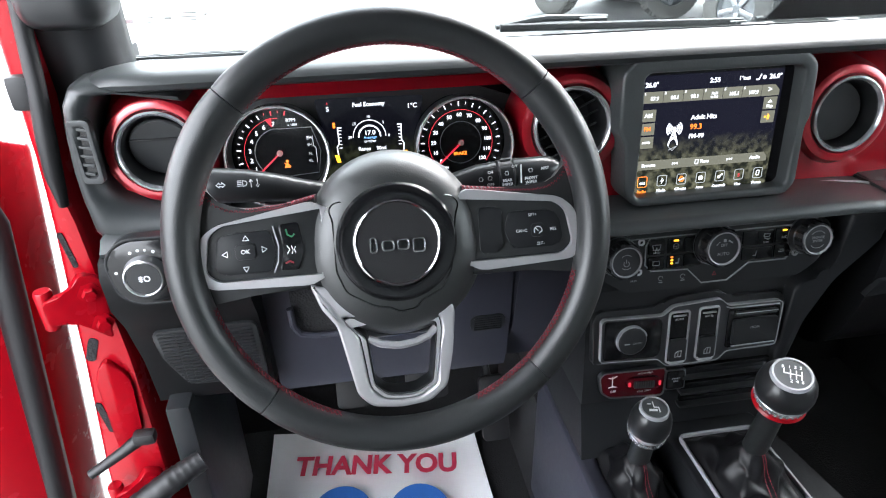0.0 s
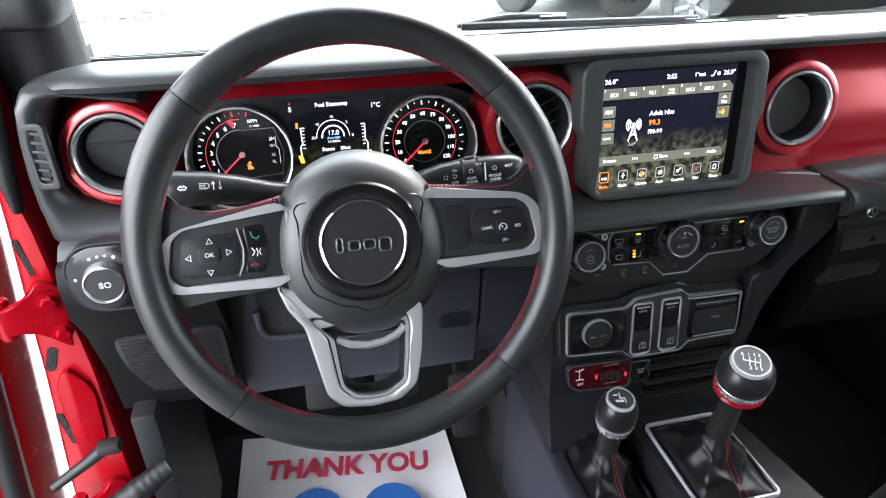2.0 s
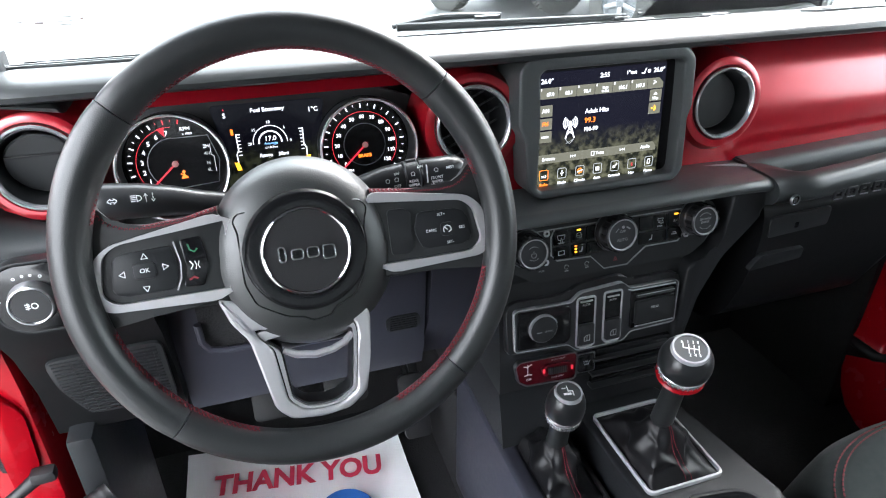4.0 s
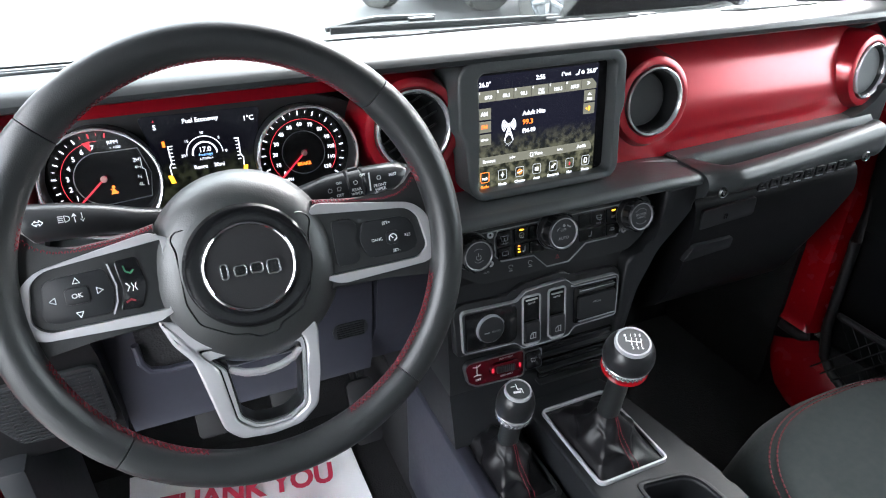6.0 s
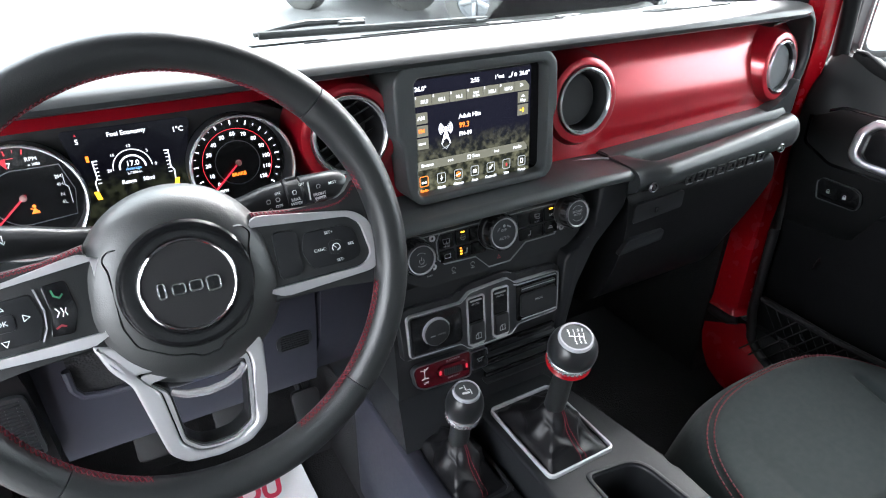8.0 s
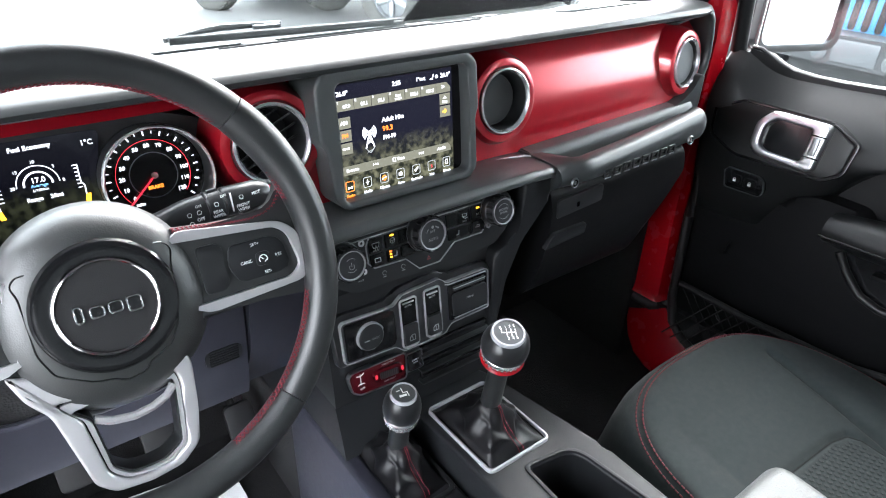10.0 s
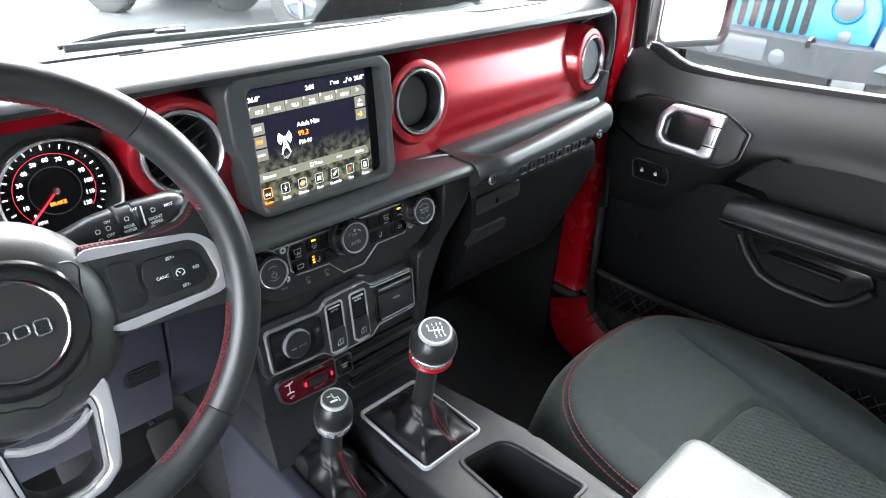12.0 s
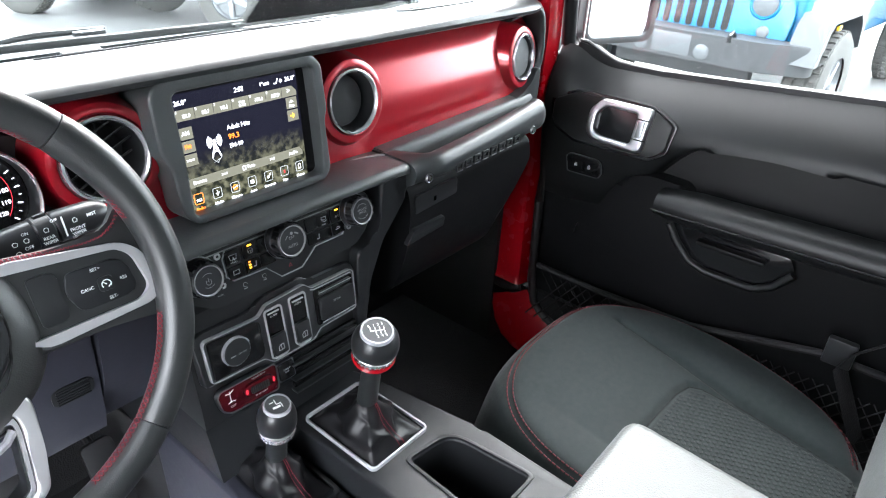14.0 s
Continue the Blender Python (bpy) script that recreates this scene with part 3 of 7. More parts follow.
SPK = face(-0.213, 0.158, 1.107, -14)
spk = thing("speaker_grille", SPK, "black speaker grille with fine slots under the light switch", "speaker grille")
out = rounded([(-0.052, 0.05), (-0.05, 0.005), (-0.032, -0.048), (0.06, -0.052), (0.062, 0.052)], 0.012)
part("grille_plate", prism(out, -0.002, 0.0022, 0.0008), SMOOTH, spk)
for r in range(17):
    y = -0.044 + r * 0.0056
    x0 = -0.046 if y > 0.0 else -0.046 + (0.0 - y) * 0.36
    part("grille_rib", box((x0 + 0.056) / 2, y, 0.003, 0.056 - x0, 0.0022, 0.0014, 0.0004), PLASTIC, spk)
for c in range(9):
    part("grille_post", moved(box(-0.03 + c * 0.0098, 0.0, 0.0028, 0.0016, 0.088, 0.0010), Matrix.Rotation(radians(-4), 4, "Z")), PLASTIC, spk)

sw = thing("headlight_switch", face(-0.240, 0.118, 1.246, 6), "rotary headlight switch with silver ring in black pod", "switch")
part("pod", prism(rounded([(-0.036, 0.018), (-0.030, -0.020), (-0.012, -0.031), (0.03, -0.031), (0.036, 0.0), (0.03, 0.036), (-0.018, 0.036)], 0.012, 5), -0.01, 0.006, 0.003), PIANO, sw)
part("pod_rim", hollow(rounded([(-0.039, 0.019), (-0.032, -0.022), (-0.013, -0.034), (0.032, -0.034), (0.039, 0.0), (0.032, 0.039), (-0.019, 0.039)], 0.012, 5), rounded([(-0.036, 0.018), (-0.030, -0.020), (-0.012, -0.031), (0.03, -0.031), (0.036, 0.0), (0.03, 0.036), (-0.018, 0.036)], 0.012, 5), -0.012, 0.0045, 0.001), PLASTIC, sw)
knob = part("knob", lathe([(0.0165, 0.0155), (0.0, 0.0155)], 40), SMOOTH, sw)
part("knob_skirt", lathe([(0.0215, 0.004), (0.0200, 0.013), (0.0190, 0.0165), (0.0178, 0.0172), (0.0165, 0.0152)], 40), SATIN, knob, "bright silver knob rim")
part("knob_tab", box(0.0, 0.018, 0.012, 0.006, 0.004, 0.009, 0.001), SATIN, knob)
part("icon", merge(moved(lathe([(0.0022, 0.0158), (0.0030, 0.0158), (0.0030, 0.0162), (0.0022, 0.0162)], 16, True), Matrix.Translation((0.003, 0, 0))), line2([(-0.0045, 0.002), (-0.001, 0.002)], 0.0006, 0.0158, 0.0162), line2([(-0.0045, 0), (-0.001, 0)], 0.0006, 0.0158, 0.0162), line2([(-0.0045, -0.002), (-0.001, -0.002)], 0.0006, 0.0158, 0.0162), line2([(-0.0025, 0.0032), (-0.0025, -0.0032)], 0.0006, 0.0158, 0.0162)), WHITE, knob)
for a, s in ((112, 0.0015), (96, 0.0013), (82, 0.0013), (66, 0.0015), (170, 0.0014)):
    part("icon", moved(lathe([(s * 0.6, 0.0062), (s, 0.0062), (s, 0.0066), (s * 0.6, 0.0066)], 14, True), Matrix.Translation((0.0275 * math.cos(radians(a)), 0.0265 * math.sin(radians(a)), 0))), WHITE, sw)
# ======== steering wheel ========
wheel = thing("steering_wheel", face(0, 0, 1.32, 20), "black leather steering wheel with red stitching and silver spokes", "steering wheel")
RC = 0.1685          # rim centre line


def rim_section(a0, a1, n, grow=1.0):
    """A stretch of the rim with an oval section, thicker at the thumb rests."""
    bm = bmesh.new()
    rows = []
    seg = 22
    for i in range(n):
        a = a0 + (a1 - a0) * i / (n - 1)
        deg = math.degrees(a) % 360
        thick = 1.0
        for c, g in ((35, 0.10), (145, 0.10)):
            thick += g * math.exp(-((deg - c) / 18.0) ** 2)
        edge = min(i, n - 1 - i)
        thick *= 0.965 if edge == 0 else (0.988 if edge == 1 else 1.0)
        row = []
        for k in range(seg):
            b = 2 * math.pi * k / seg
            rr, ww = 0.0143 * thick * math.cos(b), 0.0165 * thick * math.sin(b)
            row.append(bm.verts.new(((RC + rr) * math.cos(a), 0.002 + (RC + rr) * math.sin(a), 0.008 + ww)))
        rows.append(row)
    for a, b in zip(rows, rows[1:]):
        for k in range(seg):
            bm.faces.new((a[k], b[k], b[(k + 1) % seg], a[(k + 1) % seg]))
    bm.faces.new(rows[0])
    bm.faces.new(rows[-1][::-1])
    return bm


seams = [43.5, 135.5, 227.0, 312.5]
for a, b in ((43.5, 135.5), (135.5, 227.0), (227.0, 312.5), (312.5, 403.5)):
    part("rim_cover", rim_section(radians(a + 0.15), radians(b - 0.15), 40), LEATHER, wheel)
# red stitches along the inner side of the rim, in crossed pairs
def stitches(a0, a1):
    bms = []
    n = int((a1 - a0) / 1.5)
    for i in range(n):
        for s in (-1, 1):
            a = radians(a0 + (a1 - a0) * (i + 0.5) / n)
            d = radians(0.62) * s
            p = [Vector((r * math.cos(a + e), 0.002 + r * math.sin(a + e), w)) for r, e, w in ((RC - 0.0138, -d, 0.0140), (RC - 0.0148, 0, 0.0105), (RC - 0.0145, d, 0.0060))]
            bms.append(sweep(p, 0.00045, 4))
    return merge(*bms)


for a0, a1 in ((46, 134), (140, 165), (196, 248), (292, 345), (15, 42)):
    part("stitching", stitches(a0, a1), THREAD, wheel, "red cross stitching")

# leather bridges from the rim to the spokes
LEFT_EDGE = [(-0.0620, 0.0425), (-0.0886, 0.0368), (-0.1153, 0.0352), (-0.1300, 0.0368), (-0.1405, 0.0420), (-0.1470, 0.0500), (-0.1500, 0.0600)]
RIGHT_EDGE = [(0.0574, 0.0402), (0.0887, 0.0362), (0.1180, 0.0342), (0.1310, 0.0356), (0.1400, 0.0405), (0.1465, 0.0480), (0.1500, 0.0560)]
part("spoke_skin", prism(LEFT_EDGE + [(-0.166, 0.055), (-0.170, 0.0), (-0.163, -0.050), (-0.152, -0.036), (-0.118, -0.0345), (-0.062, -0.034)], -0.014, 0.0035, 0.003), LEATHER, wheel)
part("spoke_skin", prism((RIGHT_EDGE + [(0.166, 0.050), (0.170, 0.0), (0.163, -0.052), (0.152, -0.038), (0.118, -0.0365), (0.062, -0.036)])[::-1], -0.014, 0.0035, 0.003), LEATHER, wheel)


def edge_stitches(edge):
    bms = []
    for (x0, y0), (x1, y1) in zip(edge, edge[1:]):
        n = max(2, int(math.hypot(x1 - x0, y1 - y0) / 0.0032))
        for k in range(n):
            x, y = x0 + (x1 - x0) * (k + 0.5) / n, y0 + (y1 - y0) * (k + 0.5) / n
            for s in (-1, 1):
                bms.append(sweep([(x - 0.0012 * s, y + 0.0004, 0.0005), (x, y + 0.0002, 0.0028), (x + 0.0012 * s, y - 0.0022, 0.0040)], 0.00042, 4))
    return merge(*bms)


part("stitching", edge_stitches(LEFT_EDGE), THREAD, wheel, "red cross stitching")
part("stitching", edge_stitches(RIGHT_EDGE), THREAD, wheel, "red cross stitching")

# silver spoke frames with the button pads
def spoke(outer, inner):
    fr = part("spoke_frame", hollow(rounded(outer, 0.014, 5), rounded(inner, 0.009, 5), -0.010, 0.0078, 0.0052, 5), SPOKE, wheel, "satin silver spoke frame")
    pd = part("button_pad", prism(rounded(inner, 0.009, 5), -0.010, 0.0030, 0.001), SMOOTH, wheel)
    return pd


lo = [(-0.058, 0.0400), (-0.062, -0.0300), (-0.150, -0.0262), (-0.161, -0.0165), (-0.155, 0.0150), (-0.143, 0.0245)][::-1]
li = [(-0.050, 0.0300), (-0.050, -0.0185), (-0.1425, -0.0180), (-0.1500, -0.0115), (-0.1455, 0.0150), (-0.1365, 0.0215)][::-1]
ro = [(0.052, 0.0395), (0.141, 0.0255), (0.1535, 0.0140), (0.1600, -0.0180), (0.150, -0.0285), (0.062, -0.0320)][::-1]
ri = [(0.050, 0.0275), (0.134, 0.0190), (0.1425, 0.0120), (0.1475, -0.0140), (0.1400, -0.0205), (0.050, -0.0205)][::-1]
li, ri = inset(li, -0.0028), inset(ri, -0.0028)
pad_l = spoke(lo, li)
pad_r = spoke(ro, ri)


def button(pts, parent, z0=0.003, z1=0.0052, r=0.003, mat=None):
    return part("button", prism(rounded(pts, r), z0, z1, 0.0009), mat or PLASTIC, parent)


def outline_tri(cx, cy, s, turn):
    pts = [(cx + s * math.cos(radians(turn + 120 * k)), cy + s * math.sin(radians(turn + 120 * k))) for k in range(3)]
    return line2(pts + pts[:1], 0.00042, 0.0, 0.0003)


quad = [(-0.1415, 0.0148), (-0.1455, -0.0112), (-0.1385, -0.0158), (-0.1010, -0.0158), (-0.0965, 0.0), (-0.1000, 0.0185), (-0.1330, 0.0172)]
rocker = button(quad, pad_l, r=0.004)
part("ok_key", prism(rrect(0.016, 0.0125, 0.003, -0.1205, 0.0022), 0.005, 0.0066, 0.0008), PLASTIC, pad_l)
lettering("OK", 0.0050, WHITE, pad_l, -0.1205, 0.0022, 0.0068)
for cx, cy, tn in ((-0.1195, 0.0125, 90), (-0.1215, -0.0115, 270), (-0.1362, 0.0012, 180), (-0.1062, 0.0030, 0)):
    part("arrow_mark", moved(outline_tri(cx, cy, 0.0027, tn), Matrix.Translation((0, 0, 0.0053))), WHITE, pad_l)
side = [(-0.0935, 0.0215), (-0.0905, 0.0), (-0.0955, -0.0155), (-0.0800, -0.0165), (-0.0745, 0.0), (-0.0775, 0.0225)]
part("phone_keys", prism(rounded(side, 0.003), 0.003, 0.0048, 0.0008), PIANO, pad_l)
part("pad_edge", line2([(-0.0975, 0.0205), (-0.0945, 0.004), (-0.0960, -0.008), (-0.1000, -0.0165)], 0.0011, 0.003, 0.0056), EDGE, pad_l)
LIT_GREEN = material("green_print", (0.02, 0.13, 0.06), 0.5, vary=0.05)
DARKRED = material("dark_red_print", (0.20, 0.01, 0.02), 0.5, vary=0.05)
part("phone_mark", line2([(-0.0875, 0.0170), (-0.0868, 0.0130), (-0.0835, 0.0110), (-0.0815, 0.0130)], 0.0012, 0.0049, 0.0052), LIT_GREEN, pad_l)
part("voice_mark", merge(line2([(-0.0880, 0.0040), (-0.0860, 0.0010), (-0.0880, -0.0020)], 0.0007, 0.0049, 0.0052), line2([(-0.0845, 0.0035), (-0.0835, 0.0005), (-0.0845, -0.0025)], 0.0006, 0.0049, 0.0052), line2([(-0.0815, 0.0030), (-0.0825, 0.0005), (-0.0815, -0.0020)], 0.0006, 0.0049, 0.0052)), WHITE, pad_l)
part("hang_up_mark", line2([(-0.0900, -0.0100), (-0.0870, -0.0085), (-0.0845, -0.0098)], 0.0014, 0.0049, 0.0052), DARKRED, pad_l)

quad_r = [(0.0955, 0.0160), (0.0915, 0.0), (0.0980, -0.0160), (0.1360, -0.0165), (0.1425, -0.0120), (0.1395, 0.0095), (0.1310, 0.0150)]
button(quad_r[::-1], pad_r, r=0.005)
part("cancel_key", prism(rrect(0.0115, 0.0115, 0.003, 0.1203, -0.0016), 0.005, 0.0066, 0.0008), PLASTIC, pad_r)
lettering("SET+", 0.0035, WHITE, pad_r, 0.1165, 0.0115, 0.0053)
lettering("SET-", 0.0035, WHITE, pad_r, 0.1225, -0.0135, 0.0053)
lettering("CANC", 0.0035, WHITE, pad_r, 0.1065, -0.0015, 0.0053)
lettering("RES", 0.0035, WHITE, pad_r, 0.1340, -0.0020, 0.0053)
part("cruise_mark", moved(merge(line2(circle(0.0034, n=14, a0=-30, a1=210), 0.0007, 0, 0.0003), line2([(0, 0), (-0.002, 0.002)], 0.0007, 0, 0.0003), line2([(0.001, -0.0024), (0.0035, -0.0004)], 0.0007, 0, 0.0003)), Matrix.Translation((0.1203, -0.0020, 0.0067))), WHITE, pad_r)
lever = [(0.0700, 0.0215), (0.0700, -0.0175), (0.0860, -0.0180), (0.0905, -0.0120), (0.0885, 0.002), (0.0905, 0.0165), (0.0855, 0.0210)]
part("blank_key", prism(rounded(lever[::-1], 0.004), 0.003, 0.0056, 0.0006), SMOOTH, pad_r)

# lower spoke: silver U
uo = [(-0.0720, -0.0300), (-0.0640, -0.0560), (-0.0545, -0.0745), (-0.0430, -0.1300), (-0.0315, -0.1415), (-0.0060, -0.1450), (0.0185, -0.1425), (0.0345, -0.1300), (0.0405, -0.1000), (0.0455, -0.0640), (0.0400, -0.0500), (-0.0400, -0.0420)]
ui = [(-0.0400, -0.0720), (-0.0350, -0.0765), (-0.0305, -0.0820), (-0.0270, -0.1230), (-0.0175, -0.1320), (-0.0060, -0.1340), (0.0080, -0.1335), (0.0215, -0.1260), (0.0245, -0.1050), (0.0275, -0.0830), (0.0275, -0.0740), (-0.0200, -0.0700)]
ui = inset(ui, -0.0018)
uo[0], uo[1], uo[2] = (-0.0745, -0.0285), (-0.0665, -0.0520), (-0.0550, -0.0680)
ro_, ri_ = rounded(uo, 0.005, 4), rounded(ui, 0.004, 4)
step_out = [(a[0] * 0.24 + b[0] * 0.76, a[1] * 0.24 + b[1] * 0.76) for a, b in zip(ro_, ri_)]
step_in = [(a[0] * 0.18 + b[0] * 0.82, a[1] * 0.18 + b[1] * 0.82) for a, b in zip(ro_, ri_)]
part("lower_spoke", hollow(ro_, step_out, -0.016, 0.0045, 0.0048, 4), SPOKE, wheel, "satin silver lower spoke")
part("spoke_groove", hollow(step_out, step_in, -0.016, -0.001), PIANO, wheel)
part("spoke_lip", hollow(step_in, ri_, -0.018, 0.0018, 0.0016, 3), SPOKE, wheel)
part("spoke_liner", hollow(inset(ri_, -0.0004), inset(ri_, 0.0016), -0.026, -0.0030, 0.0006), SMOOTH, wheel)
part("bright_arc", sweep([(-0.0300, -0.0835, -0.004), (-0.019, -0.0885, -0.002), (-0.004, -0.0910, -0.001), (0.010, -0.0895, -0.001), (0.0215, -0.0855, -0.002), (0.0285, -0.0790, -0.003)], 0.0034, 8), SILVER, wheel)

# airbag cover and hub
cover = lathe([(0.0, 0.0175), (0.036, 0.0166), (0.046, 0.0155), (0.052, 0.0138), (0.0575, 0.0110), (0.0625, 0.0070), (0.0665, 0.0015), (0.0695, -0.0050), (0.0715, -0.0120), (0.0725, -0.022), (0.0, -0.024)], 72)
for v in cover.verts:
    r, a = math.hypot(v.co.x, v.co.y), math.degrees(math.atan2(v.co.y, v.co.x)) % 360
    grow = 0.025 + 0.15 * max(0.0, -math.sin(radians(a))) ** 0.8
    k = 1 + grow * max(0.0, min(1.0, (r - 0.045) / 0.025))
    v.co.x, v.co.y = v.co.x * k, v.co.y * k
part("airbag_cover", cover, COVER, wheel)
notch = rounded([(-0.0475, 0.036), (-0.053, 0.030), (-0.050, 0.022), (-0.0505, -0.020), (-0.044, -0.038), (-0.022, -0.051), (-0.009, -0.0535), (-0.002, -0.0580), (0.012, -0.0560), (0.016, -0.0500), (0.034, -0.0420), (0.043, -0.026), (0.049, 0.018), (0.053, 0.028), (0.047, 0.0345)], 0.004)


def dome_z(x, y):
    """The height of the airbag cover over a point of it."""
    grow = 0.025 + 0.15 * max(0.0, -y / math.hypot(x, y)) ** 0.8
    radii = span(0.030, 0.072, 43)
    outs = [r * (1 + grow * max(0.0, min(1.0, (r - 0.045) / 0.025))) for r in radii]
    r = float(np.interp(math.hypot(x, y), outs, radii))
    return float(np.interp(r, (0.036, 0.046, 0.052, 0.0575, 0.0625, 0.0665), (0.0166, 0.0155, 0.0138, 0.0110, 0.0070, 0.0015)))


part("cover_groove", sweep([(x, y, dome_z(x, y) + 0.0001) for x, y in notch], 0.0007, 6, closed=True), PIANO, wheel)
part("emblem_collar", lathe([(0.034, 0.0150), (0.0360, 0.0170), (0.0425, 0.0178), (0.047, 0.0172), (0.0500, 0.0135)], 64), PIANO, wheel)
part("emblem_ring", lathe([(0.0325, 0.0165), (0.0330, 0.0198), (0.0339, 0.0205), (0.0350, 0.0196), (0.0356, 0.0165)], 72, True), CHROME, wheel, "thin chrome ring")
disc_mat = material("ribbed_emblem_disc", (0.014, 0.014, 0.015), 0.4, grain=0.35, grain_size=0.0008, vary=0.05)
part("emblem_disc", disc(0.0328, 0.0150, 0.0182, 0.0004, 64), disc_mat, wheel)
# plain chrome edged shapes where the badge stands
for x, w, h, dy in ((-0.0195, 0.0065, 0.0135, 0.0), (-0.0078, 0.0105, 0.0095, -0.0012), (0.0044, 0.0105, 0.0095, -0.0012), (0.0170, 0.0110, 0.0125, -0.0026)):
    part("badge_shape", hollow(rrect(w, h, 0.003, x, dy), rrect(w - 0.0032, h - 0.0032, 0.0015, x, dy), 0.018, 0.0202, 0.0005), CHROME, wheel, "chrome edged badge shape")
    part("badge_core", prism(rrect(w - 0.0034, h - 0.0034, 0.0014, x, dy), 0.018, 0.0194), PIANO, wheel)
part("airbag_mark", merge(box(-0.011, -0.0640, 0.0062, 0.016, 0.0022, 0.0006), box(-0.011, -0.0675, 0.0040, 0.004, 0.0022, 0.0006)), SMOOTH, wheel)

# steering column and stalks
column = thing("steering_column", face(0, 0, 1.32, 20), "black steering column shroud behind the wheel", "steering column")
part("shroud", prism(rrect(0.105, 0.125, 0.03, 0, -0.035), -0.20, -0.045, 0.01, 3), SMOOTH, column)
part("clock_spring", lathe([(0, -0.018), (0.055, -0.018), (0.058, -0.05), (0, -0.05)], 40), SMOOTH, column)


ST = face(0, 0.075, 1.32, 15)
left_stalk = thing("turn_signal_stalk", ST, "black turn signal stalk with white light symbols", "stalk")
part("lever", sweep([(-0.040, 0.010, -0.02), (-0.075, 0.0165, -0.006), (-0.100, 0.0220, -0.002), (-0.125, 0.0258, 0.0), (-0.150, 0.0280, 0.0), (-0.1590, 0.0285, 0.0), (-0.1618, 0.0287, 0.0), (-0.1630, 0.0287, 0.0)], [0.008, 0.0105, 0.0130, 0.0150, 0.0158, 0.0158, 0.0148, 0.0120], 20, flat=0.92), SMOOTH, left_stalk)
marks = [line2([(-0.1480, 0.0300), (-0.1455, 0.0322), (-0.1455, 0.0310), (-0.1430, 0.0310), (-0.1430, 0.0322), (-0.1405, 0.0300), (-0.1430, 0.0278), (-0.1430, 0.0290), (-0.1455, 0.0290), (-0.1455, 0.0278), (-0.1480, 0.0300)], 0.0005, 0, 0.0004),
         line2([(-0.1300, 0.0325), (-0.1265, 0.0325)], 0.0005, 0, 0.0004), line2([(-0.1300, 0.0310), (-0.1265, 0.0310)], 0.0005, 0, 0.0004), line2([(-0.1300, 0.0295), (-0.1265, 0.0295)], 0.0005, 0, 0.0004), line2([(-0.1300, 0.0280), (-0.1265, 0.0280)], 0.0005, 0, 0.0004),
         line2([(-0.1255, 0.0327), (-0.1255, 0.0275), (-0.1225, 0.0285), (-0.1218, 0.0301), (-0.1225, 0.0317), (-0.1255, 0.0327)], 0.0005, 0, 0.0004),
         line2([(-0.1185, 0.0265), (-0.1185, 0.0330)], 0.0006, 0, 0.0004), line2([(-0.1198, 0.0312), (-0.1185, 0.0332), (-0.1172, 0.0312)], 0.0006, 0, 0.0004),
         line2([(-0.1130, 0.0330), (-0.1130, 0.0312)], 0.0006, 0, 0.0004), line2([(-0.1130, 0.0304), (-0.1130, 0.0286)], 0.0006, 0, 0.0004), line2([(-0.1143, 0.0282), (-0.1130, 0.0262), (-0.1117, 0.0282)], 0.0006, 0, 0.0004)]
part("symbols", moved(merge(*marks), Matrix.Translation((0, 0, 0.0153))), WHITE, left_stalk)
right_stalk = thing("wiper_stalk", ST, "black wiper stalk with ribbed rings and white symbols", "stalk")
part("lever", sweep([(0.040, 0.004, -0.02), (0.068, 0.0100, -0.008), (0.088, 0.0155, 0.0), (0.104, 0.0170, 0.0)], [0.010, 0.0125, 0.0136, 0.0138], 18, flat=0.95), SMOOTH, right_stalk)
part("ring", sweep([(0.1045, 0.0170, 0), (0.106, 0.0171, 0), (0.118, 0.0180, 0), (0.1195, 0.0181, 0)], [0.0132, 0.0146, 0.0146, 0.0132], 22), PLASTIC, right_stalk)
part("ring_ridge", sweep([(0.1075, 0.0305, 0.004), (0.117, 0.0312, 0.004)], 0.0026, 8), PLASTIC, right_stalk)
part("tip", sweep([(0.1205, 0.0182, 0), (0.122, 0.0183, 0), (0.1500, 0.0192, 0), (0.1590, 0.0194, 0), (0.1640, 0.0195, 0)], [0.0128, 0.0139, 0.0130, 0.0118, 0.0085], 22), SMOOTH, right_stalk)
part("white_bar", box(0.1250, 0.0190, 0.0137, 0.0013, 0.0170, 0.0006), WHITE, right_stalk)
for body, x, y, s in (("OFF", 0.0955, 0.0110, 0.0034), ("REAR\nWIPER", 0.1115, 0.0120, 0.0033), ("FRONT\nWIPER", 0.1345, 0.0125, 0.0033), ("MIST", 0.1480, 0.0225, 0.0033), ("ON", 0.0955, 0.0225, 0.0028), ("OFF", 0.1185, 0.0265, 0.0028), ("LO", 0.1300, 0.0080, 0.0024)):
    lettering(body, s * 1.15, WHITE, right_stalk, x, y, 0.0150 if x < 0.12 else 0.0141, turn=2, bold=0.00005)
for x, y in ((0.0865, 0.0165), (0.0950, 0.0170), (0.0870, 0.0085), (0.1110, 0.0205), (0.1340, 0.0215)):
    part("symbol", moved(merge(line2(circle(0.0026, n=9, a0=20, a1=160), 0.0005, 0, 0.0004), line2([(-0.0025, 0.0009), (-0.0017, -0.0020), (0.0017, -0.0020), (0.0025, 0.0009)], 0.0005, 0, 0.0004)), Matrix.Translation((x, y, 0.0150 if x < 0.12 else 0.0141)) @ Matrix.Diagonal((0.75, 0.75, 1, 1))), WHITE, right_stalk)
